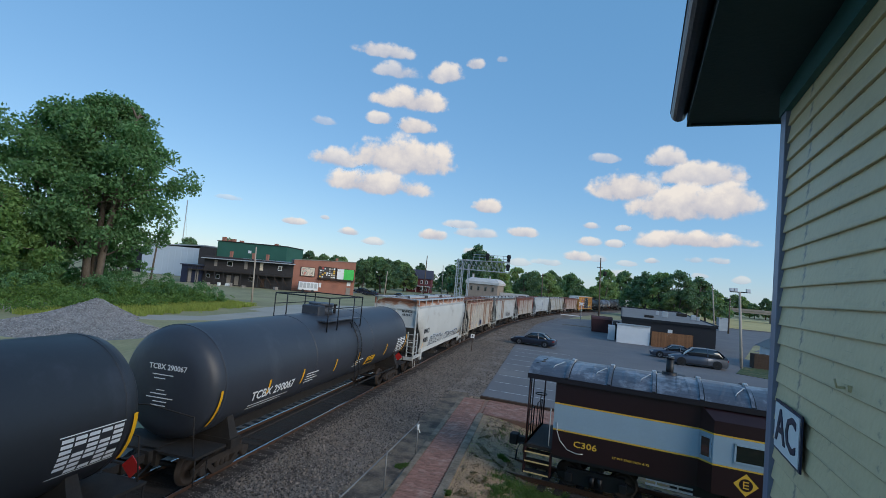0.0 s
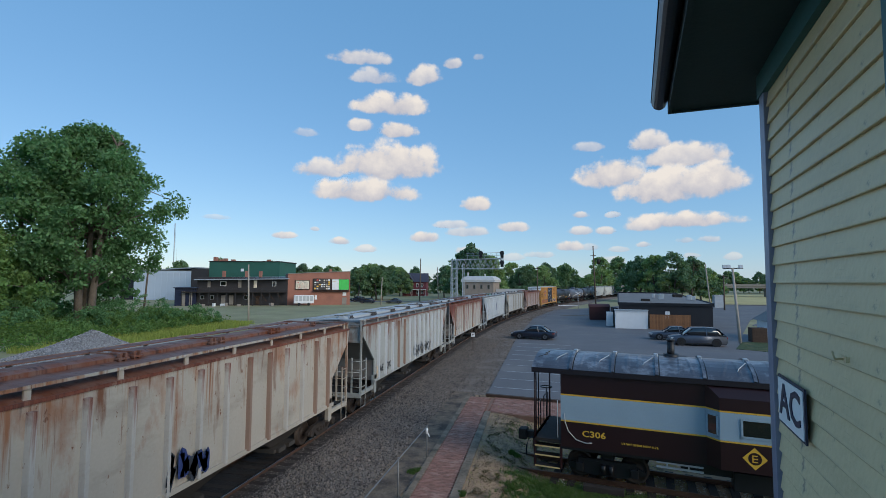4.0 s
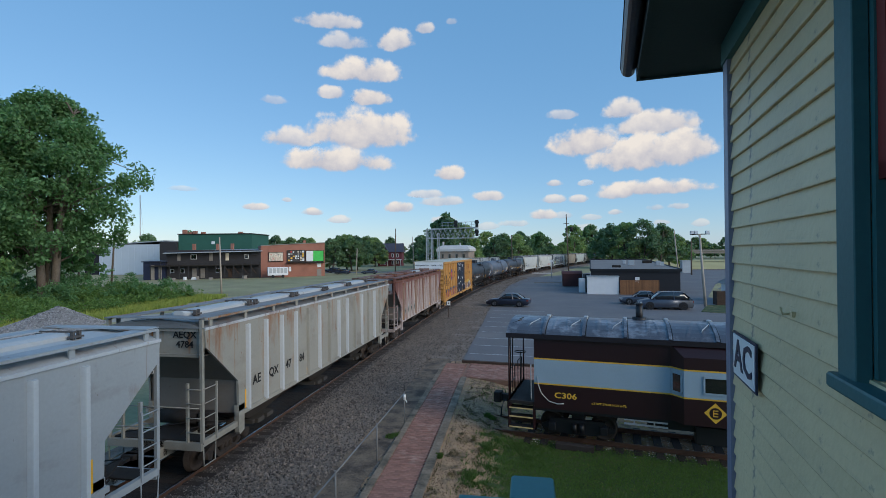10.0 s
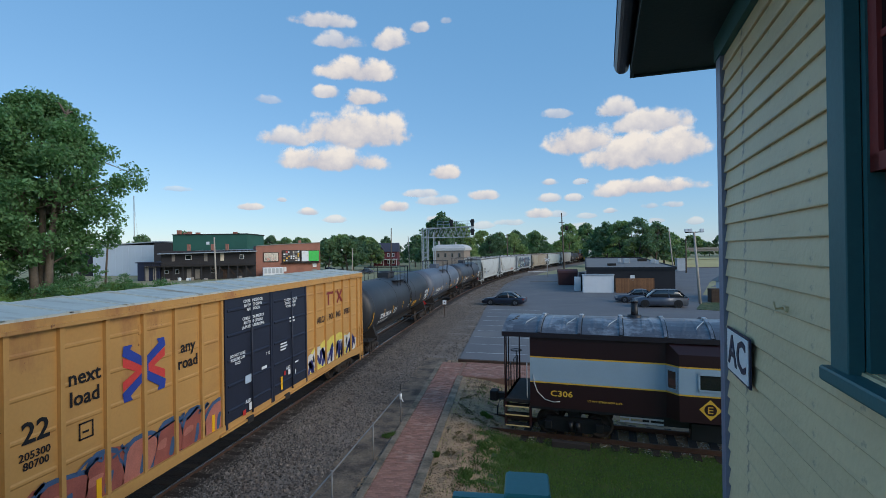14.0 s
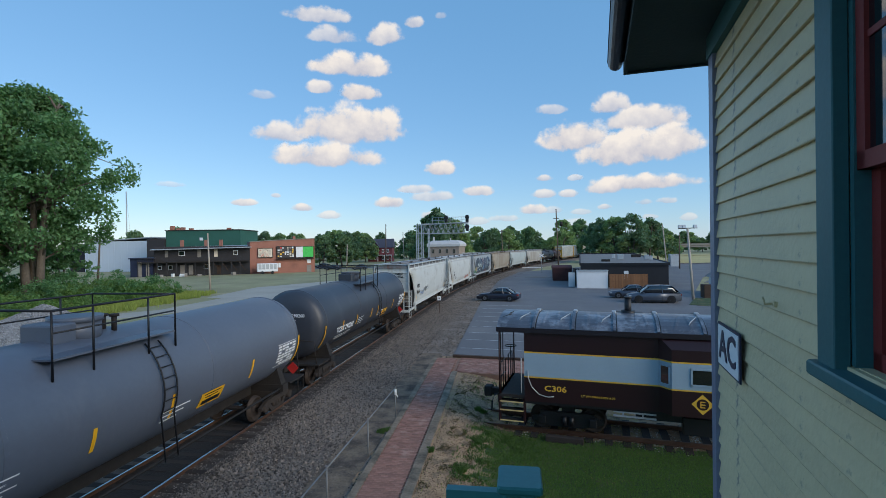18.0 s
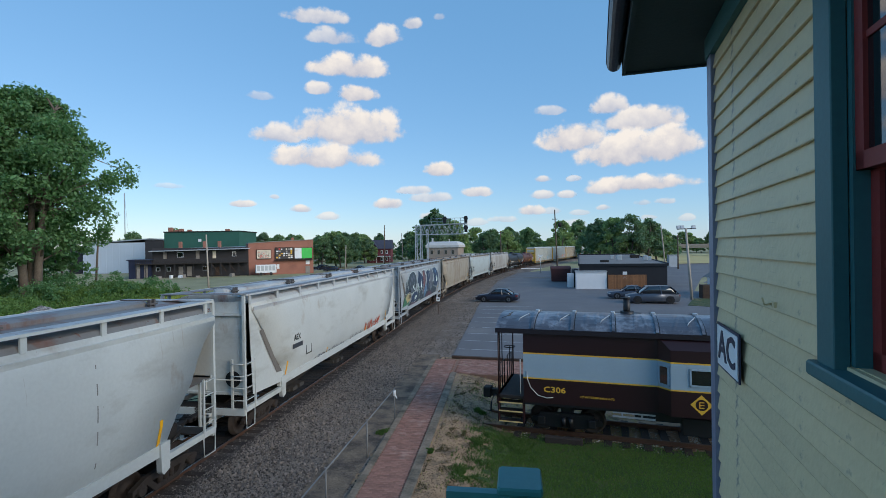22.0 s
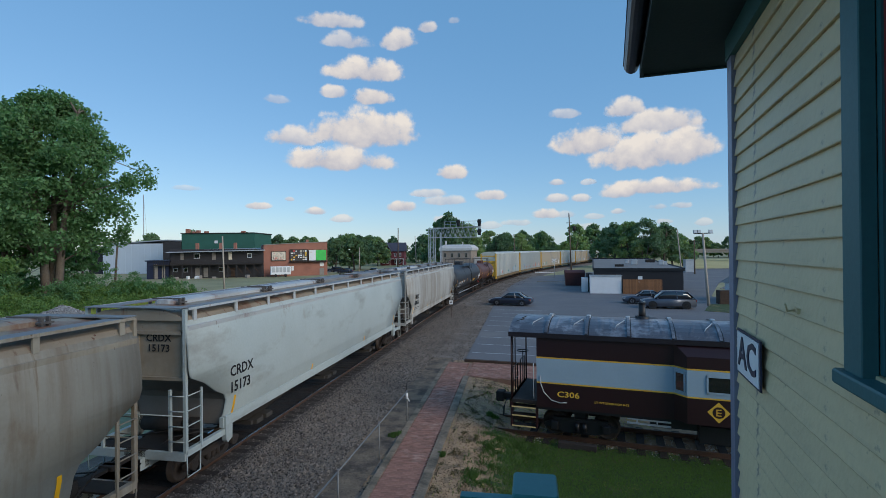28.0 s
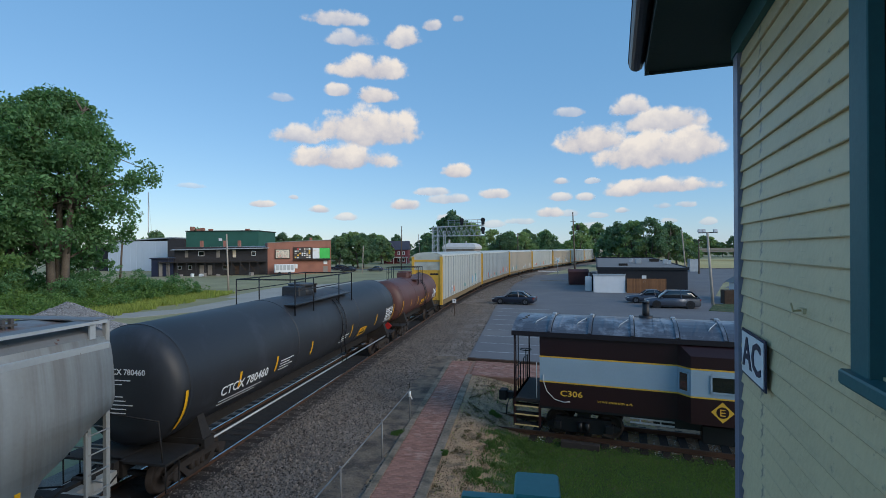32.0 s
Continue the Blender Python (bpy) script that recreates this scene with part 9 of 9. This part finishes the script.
part("porch", Mb().box(4.2, 10.5, -2.0, 0, 2.7, 2.95).box(4.3, 4.5, -2, -1.8, 0, 2.7).box(7.2, 7.4, -2, -1.8, 0, 2.7).box(10.2, 10.4, -2, -1.8, 0, 2.7), WHITE, hr)
for k, (x, y, col) in enumerate(((-66, 148, CARGREY), (-61, 150, CARDARK), (-52, 136, CARDARK), (-44.5, 138, CARGREY), (-58, 145, CARDARK))):
    vehicle("parked_car", "small far-off car parked by the street", pose(x, y, 0.0, 0, 0, 10), col, 4.7, 1.5, 2.75, -0.95, -0.15, 1.05, 1.85)
mast = thing("radio_mast", "thin guyed radio mast far beyond the sheds", "mast", pose(-205, 235, 0))
part("mast", Mb().tube([(0, 0, 0), (0, 0, 38)], 0.25, 5), GALV, mast)
part("guy", Mb().tube([(0, 0, 37), (3.5, 0, 0)], 0.06, 4), GALV, mast)
# junk along the dark building
rng = random.Random(14)
for k in range(8):
    x = rng.uniform(4, 22)
    g = thing("junk_box", "pale discarded box by the dark building", "box", db.matrix_basis @ pose(x, -4 - rng.uniform(0, 1.5), 0, 0, 0, rng.uniform(0, 90)), "discarded boxes")
    w = rng.uniform(0.5, 1.1)
    part("box", Mb().box(0, w, 0, w * 0.7, -0.05, rng.uniform(0.4, 0.9), 0.03), WHITE if k % 2 else CONCRETE, g)

# ---- trees ----


def leaf_mesh(name, centres, per, spread, size, seed, material):
    """Leaves as small folded cards strewn round many twig ends."""
    rng = np.random.default_rng(seed)
    C = np.repeat(np.array(centres), per, axis=0)
    n = len(C)
    d = rng.normal(size=(n, 3))
    d /= np.linalg.norm(d, axis=1)[:, None]
    P = C[:, :3] + d * (rng.random((n, 1)) ** 0.45) * C[:, 3:4] * spread * np.array([1.0, 1.0, 0.75])
    a = rng.normal(size=(n, 3))
    a /= np.linalg.norm(a, axis=1)[:, None]
    b = np.cross(a, rng.normal(size=(n, 3)))
    b /= np.linalg.norm(b, axis=1)[:, None]
    s = size * rng.uniform(0.6, 1.35, (n, 1))
    V = np.stack([P - a * s, P + b * s * 0.55, P + a * s, P - b * s * 0.55 + np.cross(a, b) * s * 0.25], 1).reshape(-1, 3)
    me = bpy.data.meshes.new(name)
    me.from_pydata(V.tolist(), [], (np.arange(n * 4).reshape(-1, 4)).tolist())
    me.materials.append(material)
    return me


def tree(name, label, m, height, spread, clusters, per, size, seed, material, trunk_r, low=0.25, forks=2, shape=0.45, droop=0.0):
    rng = random.Random(seed)
    t = thing(name, label, "tree", m, "trees")
    q = Mb()
    tips = []
    bases = []
    for f in range(forks):
        a = 6.28 * f / forks + rng.uniform(-0.5, 0.5)
        bx, by = math.cos(a) * trunk_r * 0.7 * (forks > 1), math.sin(a) * trunk_r * 0.7 * (forks > 1)
        lx, ly = math.cos(a) * spread * 0.22, math.sin(a) * spread * 0.22
        pts = [(bx, by, -0.2), (bx + lx * 0.15, by + ly * 0.15, height * 0.2), (bx + lx * 0.5, by + ly * 0.5, height * 0.45), (bx + lx, by + ly, height * 0.72), (bx + lx * 1.3, by + ly * 1.3, height * 0.93)]
        q.tube(pts, trunk_r / (1 + 0.35 * (forks - 1)), 8, trunk_r * 0.12)
        bases.append(pts)
    part("trunk", q, BARK, t)
    q = Mb()
    cl = []
    for k in range(clusters):
        z = low + (1 - low) * rng.random() ** 0.85
        prof = math.sin(math.pi * min(1.0, max(0.02, ((z - low) / (1 - low)) ** shape * 0.93 + 0.05))) ** 0.7
        a = rng.uniform(0, 6.283)
        r = spread * prof * math.sqrt(rng.uniform(0.12, 1.0)) * (1 + 0.22 * math.sin(3 * a + seed) + 0.12 * math.sin(7 * a))
        p = Vector((math.cos(a) * r, math.sin(a) * r, z * height - droop * r))
        cl.append((p.x, p.y, p.z, spread * rng.uniform(0.13, 0.24)))
        if k % 2 == 0:
            b = min((Vector(x) for pts in bases for x in pts[1:]), key=lambda v: (v - p).length + max(0, v.z - p.z) * 3)
            mid_ = (b + p) / 2 + Vector((0, 0, 0.03 * height))
            q.tube([b, mid_, p], max(0.03, trunk_r * 0.16), 5, 0.02)
    part("branchwork", q, BARK, t)
    part("crown", leaf_mesh("crown", cl, per, 1.0, size, seed, material), material, t, "leafy green crown")
    return t


tree("tree", "huge spreading broadleaf tree with a forked trunk", pose(-59.4, 53.8, 0), 26.0, 9.4, 210, 190, 0.25, 5, LEAFD, 0.95, 0.26, 3, 0.75)
tree("tree", "tall dense broadleaf tree behind the scrub", pose(-64.5, 51.0, 0), 24.5, 10.0, 170, 150, 0.27, 6, LEAFD, 0.7, 0.16, 2, 0.7)
tree("tree", "dense roadside broadleaf tree among bushes", pose(-63, 43.5, 0), 12.0, 6.5, 90, 130, 0.26, 8, LEAF, 0.4, 0.08, 2)
tree("tree", "low bushy tree filling in behind the big trunk", pose(-76, 63, 0), 12.0, 8.5, 90, 90, 0.28, 9, LEAFD, 0.3, 0.06, 2)
tree("tree", "slim bushy tree beside the pale shed", pose(-65.5, 63.5, 0), 12.5, 4.2, 50, 90, 0.26, 12, LEAFD, 0.25, 0.2, 2)
PROTO = [tree("tree", "rounded broadleaf tree in the far tree line", pose(-64 + 0 * k, 205, 0), 11.5, 5.4, 70, 90, 0.32, 30 + k, HAZY_LEAF[k], 0.3, 0.16, 1) for k in range(3)]
TALL = tree("tree", "tall airy tree with a ragged crown", pose(38.2, 172, 0), 16.5, 7.5, 60, 70, 0.36, 50, HAZY_LEAF[0], 0.4, 0.25, 2)
rng = random.Random(77)
# the far line of trees, left to right by bearing
line = []
for k in range(88):
    x = -150 + 330 * k / 87
    y = 236 + 0.1 * abs(x) + rng.uniform(-14, 40)
    if -34 < x < -8:
        y = 200 + rng.uniform(0, 25)
    if x > 62:
        y += 110
    line.append((x, y, rng.uniform(0.8, 1.3), k))
for x, y, s in ((-23.5, 150, 1.5), (-27, 155, 1.35), (-19, 160, 1.25), (-58, 160, 0.95), (-57.5, 164, 1.0), (-62, 166, 1.05), (-64, 158, 0.9), (-70, 170, 0.95), (-40.5, 188, 0.9), (-35, 200, 1.3), (-30, 190, 1.2), (30, 182, 1.3), (34, 176, 1.3), (45, 176, 1.25), (50, 184, 1.1), (24, 190, 1.1), (18, 196, 1.2), (55, 190, 0.9), (-128, 150, 1.1), (-118, 158, 1.2), (-78, 165, 0.9), (-105, 170, 1.15), (-10, 180, 1.0), (-3, 185, 1.05), (6, 190, 1.1)):
    line.append((x, y, s, rng.randrange(9)))
def behind_track(x, y, s):
    """Trees that would stand on the near side of the far track grow on its far side."""
    if not -0.02 < x / y < 0.137:
        return x, y, s
    while True:
        e = max(0.0, (y - TY - TR * math.sin(TA)) / math.cos(TA))
        tx = TX + TR * (1 - math.cos(TA)) + e * math.sin(TA)
        if x < tx - 9:
            return x, y, s
        x, y, s = x * 1.03, y * 1.03, s * 1.03


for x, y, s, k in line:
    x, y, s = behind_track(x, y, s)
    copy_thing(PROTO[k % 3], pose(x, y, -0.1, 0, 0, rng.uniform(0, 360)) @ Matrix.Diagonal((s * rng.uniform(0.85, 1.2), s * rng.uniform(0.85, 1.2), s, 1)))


def scrub_at(rng):
    x, y = rng.uniform(-72, -36), rng.uniform(30, 64)
    edge = -44.0 - 0.03 * (y - 34) ** 1.0 + 1.5 * noise.noise((x * 0.2, y * 0.2, 1))
    if x > edge or y < 33.5 - (x + 41) * 0.1:
        return None
    return x, y, 0.0


def scrub(name, label, count, seed, h, size, material, test):
    rng = random.Random(seed)
    cl = []
    while len(cl) < count:
        p = test(rng)
        if p:
            hh = h * (0.35 + 0.9 * max(0.0, noise.noise((p[0] * 0.16, p[1] * 0.16, 4)) + 0.45)) * rng.uniform(0.3, 1.0)
            cl.append((p[0], p[1], hh, 0.75))
    me = leaf_mesh(name, cl, 22, 1.0, size, seed, material)
    return tagged(new(name, me), label, "bushes", "", "stuff")


scrub("scrub", "dense green scrub and weeds below the big trees", 2000, 3, 1.55, 0.12, WEED, scrub_at)


def mounds(name, label, count, seed, material, low, high, east):
    """Uneven leafy mounds: clumps strewn over many domes of differing height."""
    rng = random.Random(seed)
    cl = []
    while count:
        p = scrub_at(rng)
        if p and p[0] < east + 3 * noise.noise((p[1] * 0.3, 2, seed)):
            count -= 1
            r = rng.uniform(1.0, 2.3)
            h = rng.uniform(low, high) * min(1.0, 0.45 + 0.06 * (east + 3 - p[0]))
            for k in range(int(16 * r)):
                a, e = rng.uniform(0, 6.283), rng.uniform(0.05, 1.5)
                cl.append((p[0] + r * math.cos(a) * math.cos(e), p[1] + r * math.sin(a) * math.cos(e), 0.25 + h * math.sin(e) * rng.uniform(0.8, 1.05), rng.uniform(0.3, 0.55)))
    me = leaf_mesh(name, cl, 20, 1.0, 0.12, seed, material)
    return tagged(new(name, me), label, "bushes", "", "stuff")


mounds("dark_scrub", "darker rounded bushes at the back of the scrub", 70, 4, LEAFD, 2.2, 4.0, -47.0)
mounds("light_scrub", "lighter green bushes at the front of the scrub", 36, 5, LEAF, 1.4, 2.6, -44.5)


def verge_at(rng):
    x, y = rng.uniform(-50, -36), rng.uniform(34, 66)
    d = x + 41 + 0.12 * (y - 48)
    return (x, y, -0.03) if -6 < d < 0.8 + noise.noise((x * .5, y * .5, 2)) * 2 and rng.random() < 0.9 - 0.15 * max(0, d) else None


blades("verge_grass", "tall yellow-green weeds along the gravel road", verge_at, 16000, 21, 0.55, 0.03, leaf_material("verge_blade", lin(150, 158, 82), 0.35), 0.4)


def pile_z(x, y):
    """Two heaps of stone, a broad one and a smaller one behind it."""
    e = noise.noise((x * 0.7, y * 0.7, 7))
    a = 1.7 * (1 - math.hypot((x + 41.0) / 3.8, (y - 38.2) / 3.4))
    b = 1.75 * (1 - math.hypot((x + 35.2) / 6.0, (y - 31.6) / 5.6))
    return max(-0.3, max(a, b) + 0.16 * e * min(1.0, max(0.0, max(a, b))))


gp = tagged(part("gravel_pile", grid(-47.5, -28.5, 25.0, 43.5, 0.4, pile_z), GRAVEL), "heaps of grey crushed stone beside the road", "gravel pile")


def on_pile(rng):
    x, y = rng.uniform(-46.5, -29), rng.uniform(25.5, 42.5)
    z = pile_z(x, y)
    return (x, y, z) if z > 0 else None


def pile_place(rng):
    p = None
    while p is None:
        p = on_pile(rng)
    return p


stones("pile_stones", "loose grey stones on the heap", pile_place, 14000, 15, 0.075, PILESTONE)

# ---- clouds: a far backdrop sheet for each ----
CLOUD = bpy.data.materials.new("cloud")
CLOUD.use_nodes = True
cn, cl_ = CLOUD.node_tree.nodes, CLOUD.node_tree.links
cn.remove(cn["Principled BSDF"])


def cm(op, a, b=0.0, c=None):
    m = cn.new("ShaderNodeMath")
    m.operation = op
    for i, x in enumerate((a, b) if c is None else (a, b, c)):
        if isinstance(x, (int, float)):
            m.inputs[i].default_value = x
        else:
            cl_.new(x, m.inputs[i])
    return m.outputs[0]


ctc = cn.new("ShaderNodeTexCoord")
cuv = cn.new("ShaderNodeSeparateXYZ")
cl_.new(ctc.outputs["UV"], cuv.inputs[0])
coi = cn.new("ShaderNodeObjectInfo")
cmap = cn.new("ShaderNodeVectorMath")
cmap.operation = "ADD"
cl_.new(ctc.outputs["Object"], cmap.inputs[0])
crv = cn.new("ShaderNodeCombineXYZ")
cl_.new(cm("MULTIPLY", coi.outputs["Random"], 9000.0), crv.inputs[0])
cl_.new(crv.outputs[0], cmap.inputs[1])
cno = cn.new("ShaderNodeTexNoise")
cno.inputs["Scale"].default_value, cno.inputs["Detail"].default_value, cno.inputs["Roughness"].default_value = 0.0085, 9, 0.56
cl_.new(cmap.outputs[0], cno.inputs["Vector"])
csep = cn.new("ShaderNodeSeparateColor")
cl_.new(coi.outputs["Color"], csep.inputs[0])
ux = cm("MULTIPLY", cm("SUBTRACT", cuv.outputs[0], 0.5), 2.0)
uy0 = cm("MULTIPLY", cm("SUBTRACT", cuv.outputs[1], 0.36), 2.0)
uy = cm("ADD", cm("MULTIPLY", cm("MAXIMUM", uy0, 0.0), 0.9), cm("MULTIPLY", cm("MINIMUM", uy0, 0.0), 1.6))
rr = cm("ADD", cm("MULTIPLY", ux, ux), cm("MULTIPLY", uy, uy))
field = cm("ADD", cm("SUBTRACT", 0.62, rr), cm("MULTIPLY", cm("SUBTRACT", cno.outputs[0], 0.5), 1.9))
dens = cn.new("ShaderNodeMapRange")
dens.interpolation_type = "SMOOTHSTEP"
dens.inputs[1].default_value, dens.inputs[2].default_value = 0.0, 0.42
cl_.new(field, dens.inputs[0])
fade = cn.new("ShaderNodeMapRange")
fade.inputs[1].default_value, fade.inputs[2].default_value, fade.inputs[3].default_value, fade.inputs[4].default_value = 0.6, 0.95, 1.0, 0.0
cl_.new(rr, fade.inputs[0])
alpha = cm("MULTIPLY", cm("MULTIPLY", dens.outputs[0], fade.outputs[0]), csep.outputs[0])
lit = cm("ADD", cm("MULTIPLY", cuv.outputs[1], 0.9), cm("MULTIPLY", cm("SUBTRACT", cno.outputs[0], 0.5), 1.1))
cmx = cn.new("ShaderNodeMix")
cmx.data_type = "RGBA"
cmx.inputs[6].default_value, cmx.inputs[7].default_value = lin(186, 188, 202), lin(242, 234, 226)
litr = cn.new("ShaderNodeMapRange")
litr.inputs[1].default_value, litr.inputs[2].default_value = 0.1, 0.62
cl_.new(lit, litr.inputs[0])
cl_.new(litr.outputs[0], cmx.inputs[0])
cem, ctr, cms = cn.new("ShaderNodeEmission"), cn.new("ShaderNodeBsdfTransparent"), cn.new("ShaderNodeMixShader")
cl_.new(cmx.outputs[2], cem.inputs[0])
cl_.new(alpha, cms.inputs[0])
cl_.new(ctr.outputs[0], cms.inputs[1])
cl_.new(cem.outputs[0], cms.inputs[2])
cl_.new(cms.outputs[0], cn["Material Output"].inputs[0])


def cloud(x, y, w, h, dense=1.0):
    """A cloud by its bearing and height in hundredths of the view's half-width tangent, right and up."""
    D = 2600.0
    c = E0 + D * (F + Rt * x / 870.8 + Vector((0, 0, 1)) * y / 870.8)
    W, H = w * D / 870.8 * 0.62, h * D / 870.8 * 0.62
    me = bpy.data.meshes.new("cloud")
    me.from_pydata([(-W, 0, -H), (W, 0, -H), (W, 0, H), (-W, 0, H)], [], [(0, 1, 2, 3)])
    uv = me.uv_layers.new(name="UVMap")
    for i, q in enumerate(((0, 0), (1, 0), (1, 1), (0, 1))):
        uv.data[i].uv = q
    me.materials.append(CLOUD)
    ob = new("cloud", me)
    ob.matrix_basis = Matrix.Translation(c) @ Matrix.Rotation(math.atan2(-(c - E0).x, (c - E0).y), 4, "Z")
    ob.color = (dense, 0, 0, 1)
    return tagged(ob, "white cumulus cloud with a soft grey base", "cloud", "clouds", "structure")


HIGH_CLOUDS = [(-214, 417, 120, 40, 0.8), (-190, 380, 90, 40, 0.7), (-98, 380, 75, 50, 0.9), (-46, 400, 40, 28, 0.8), (2, 410, 24, 18, 0.4), (-156, 328, 150, 56, 1), (-212, 288, 60, 30, 0.9), (-146, 280, 85, 42, 1), (-158, 226, 215, 92, 1), (-288, 210, 95, 46, 0.9), (-206, 170, 215, 56, 1), (-4, 142, 60, 36, 1), (-318, 276, 55, 22, 0.45)]
LOW_CLOUDS = [(-353, 85, 50, 18, 0.9), (-295, 96, 20, 12, 0.7), (-248, 74, 48, 18, 0.9), (-200, 60, 48, 18, 0.7), (-94, 82, 62, 26, 0.95), (-46, 104, 70, 20, 0.7), (-18, 92, 90, 24, 0.7), (64, 100, 62, 24, 0.9), (-14, 58, 60, 20, 0.7), (-484, 118, 60, 14, 0.4), (60, 46, 50, 18, 0.5), (230, 40, 60, 20, 0.5), (110, 50, 60, 16, 0.5)]
BANK_CLOUDS = [(196, 242, 65, 24, 0.6), (232, 200, 120, 74, 1), (300, 252, 70, 46, 0.9), (356, 230, 150, 60, 0.95), (330, 178, 190, 84, 1), (404, 192, 110, 96, 1), (346, 112, 210, 36, 1), (290, 104, 80, 32, 0.9), (178, 120, 36, 16, 0.8), (236, 120, 32, 14, 0.6), (180, 92, 54, 20, 0.8)]
SMALL_CLOUDS = [(222, 92, 42, 18, 0.8), (160, 66, 52, 24, 0.9), (198, 64, 40, 18, 0.5), (288, 68, 28, 14, 0.7), (356, 76, 34, 16, 0.5), (396, 78, 40, 16, 0.6), (246, 60, 40, 14, 0.5), (366, 50, 30, 14, 0.5), (434, 48, 30, 18, 0.5)]
for row_ in HIGH_CLOUDS + LOW_CLOUDS + BANK_CLOUDS + SMALL_CLOUDS:
    cloud(*row_)

motions()
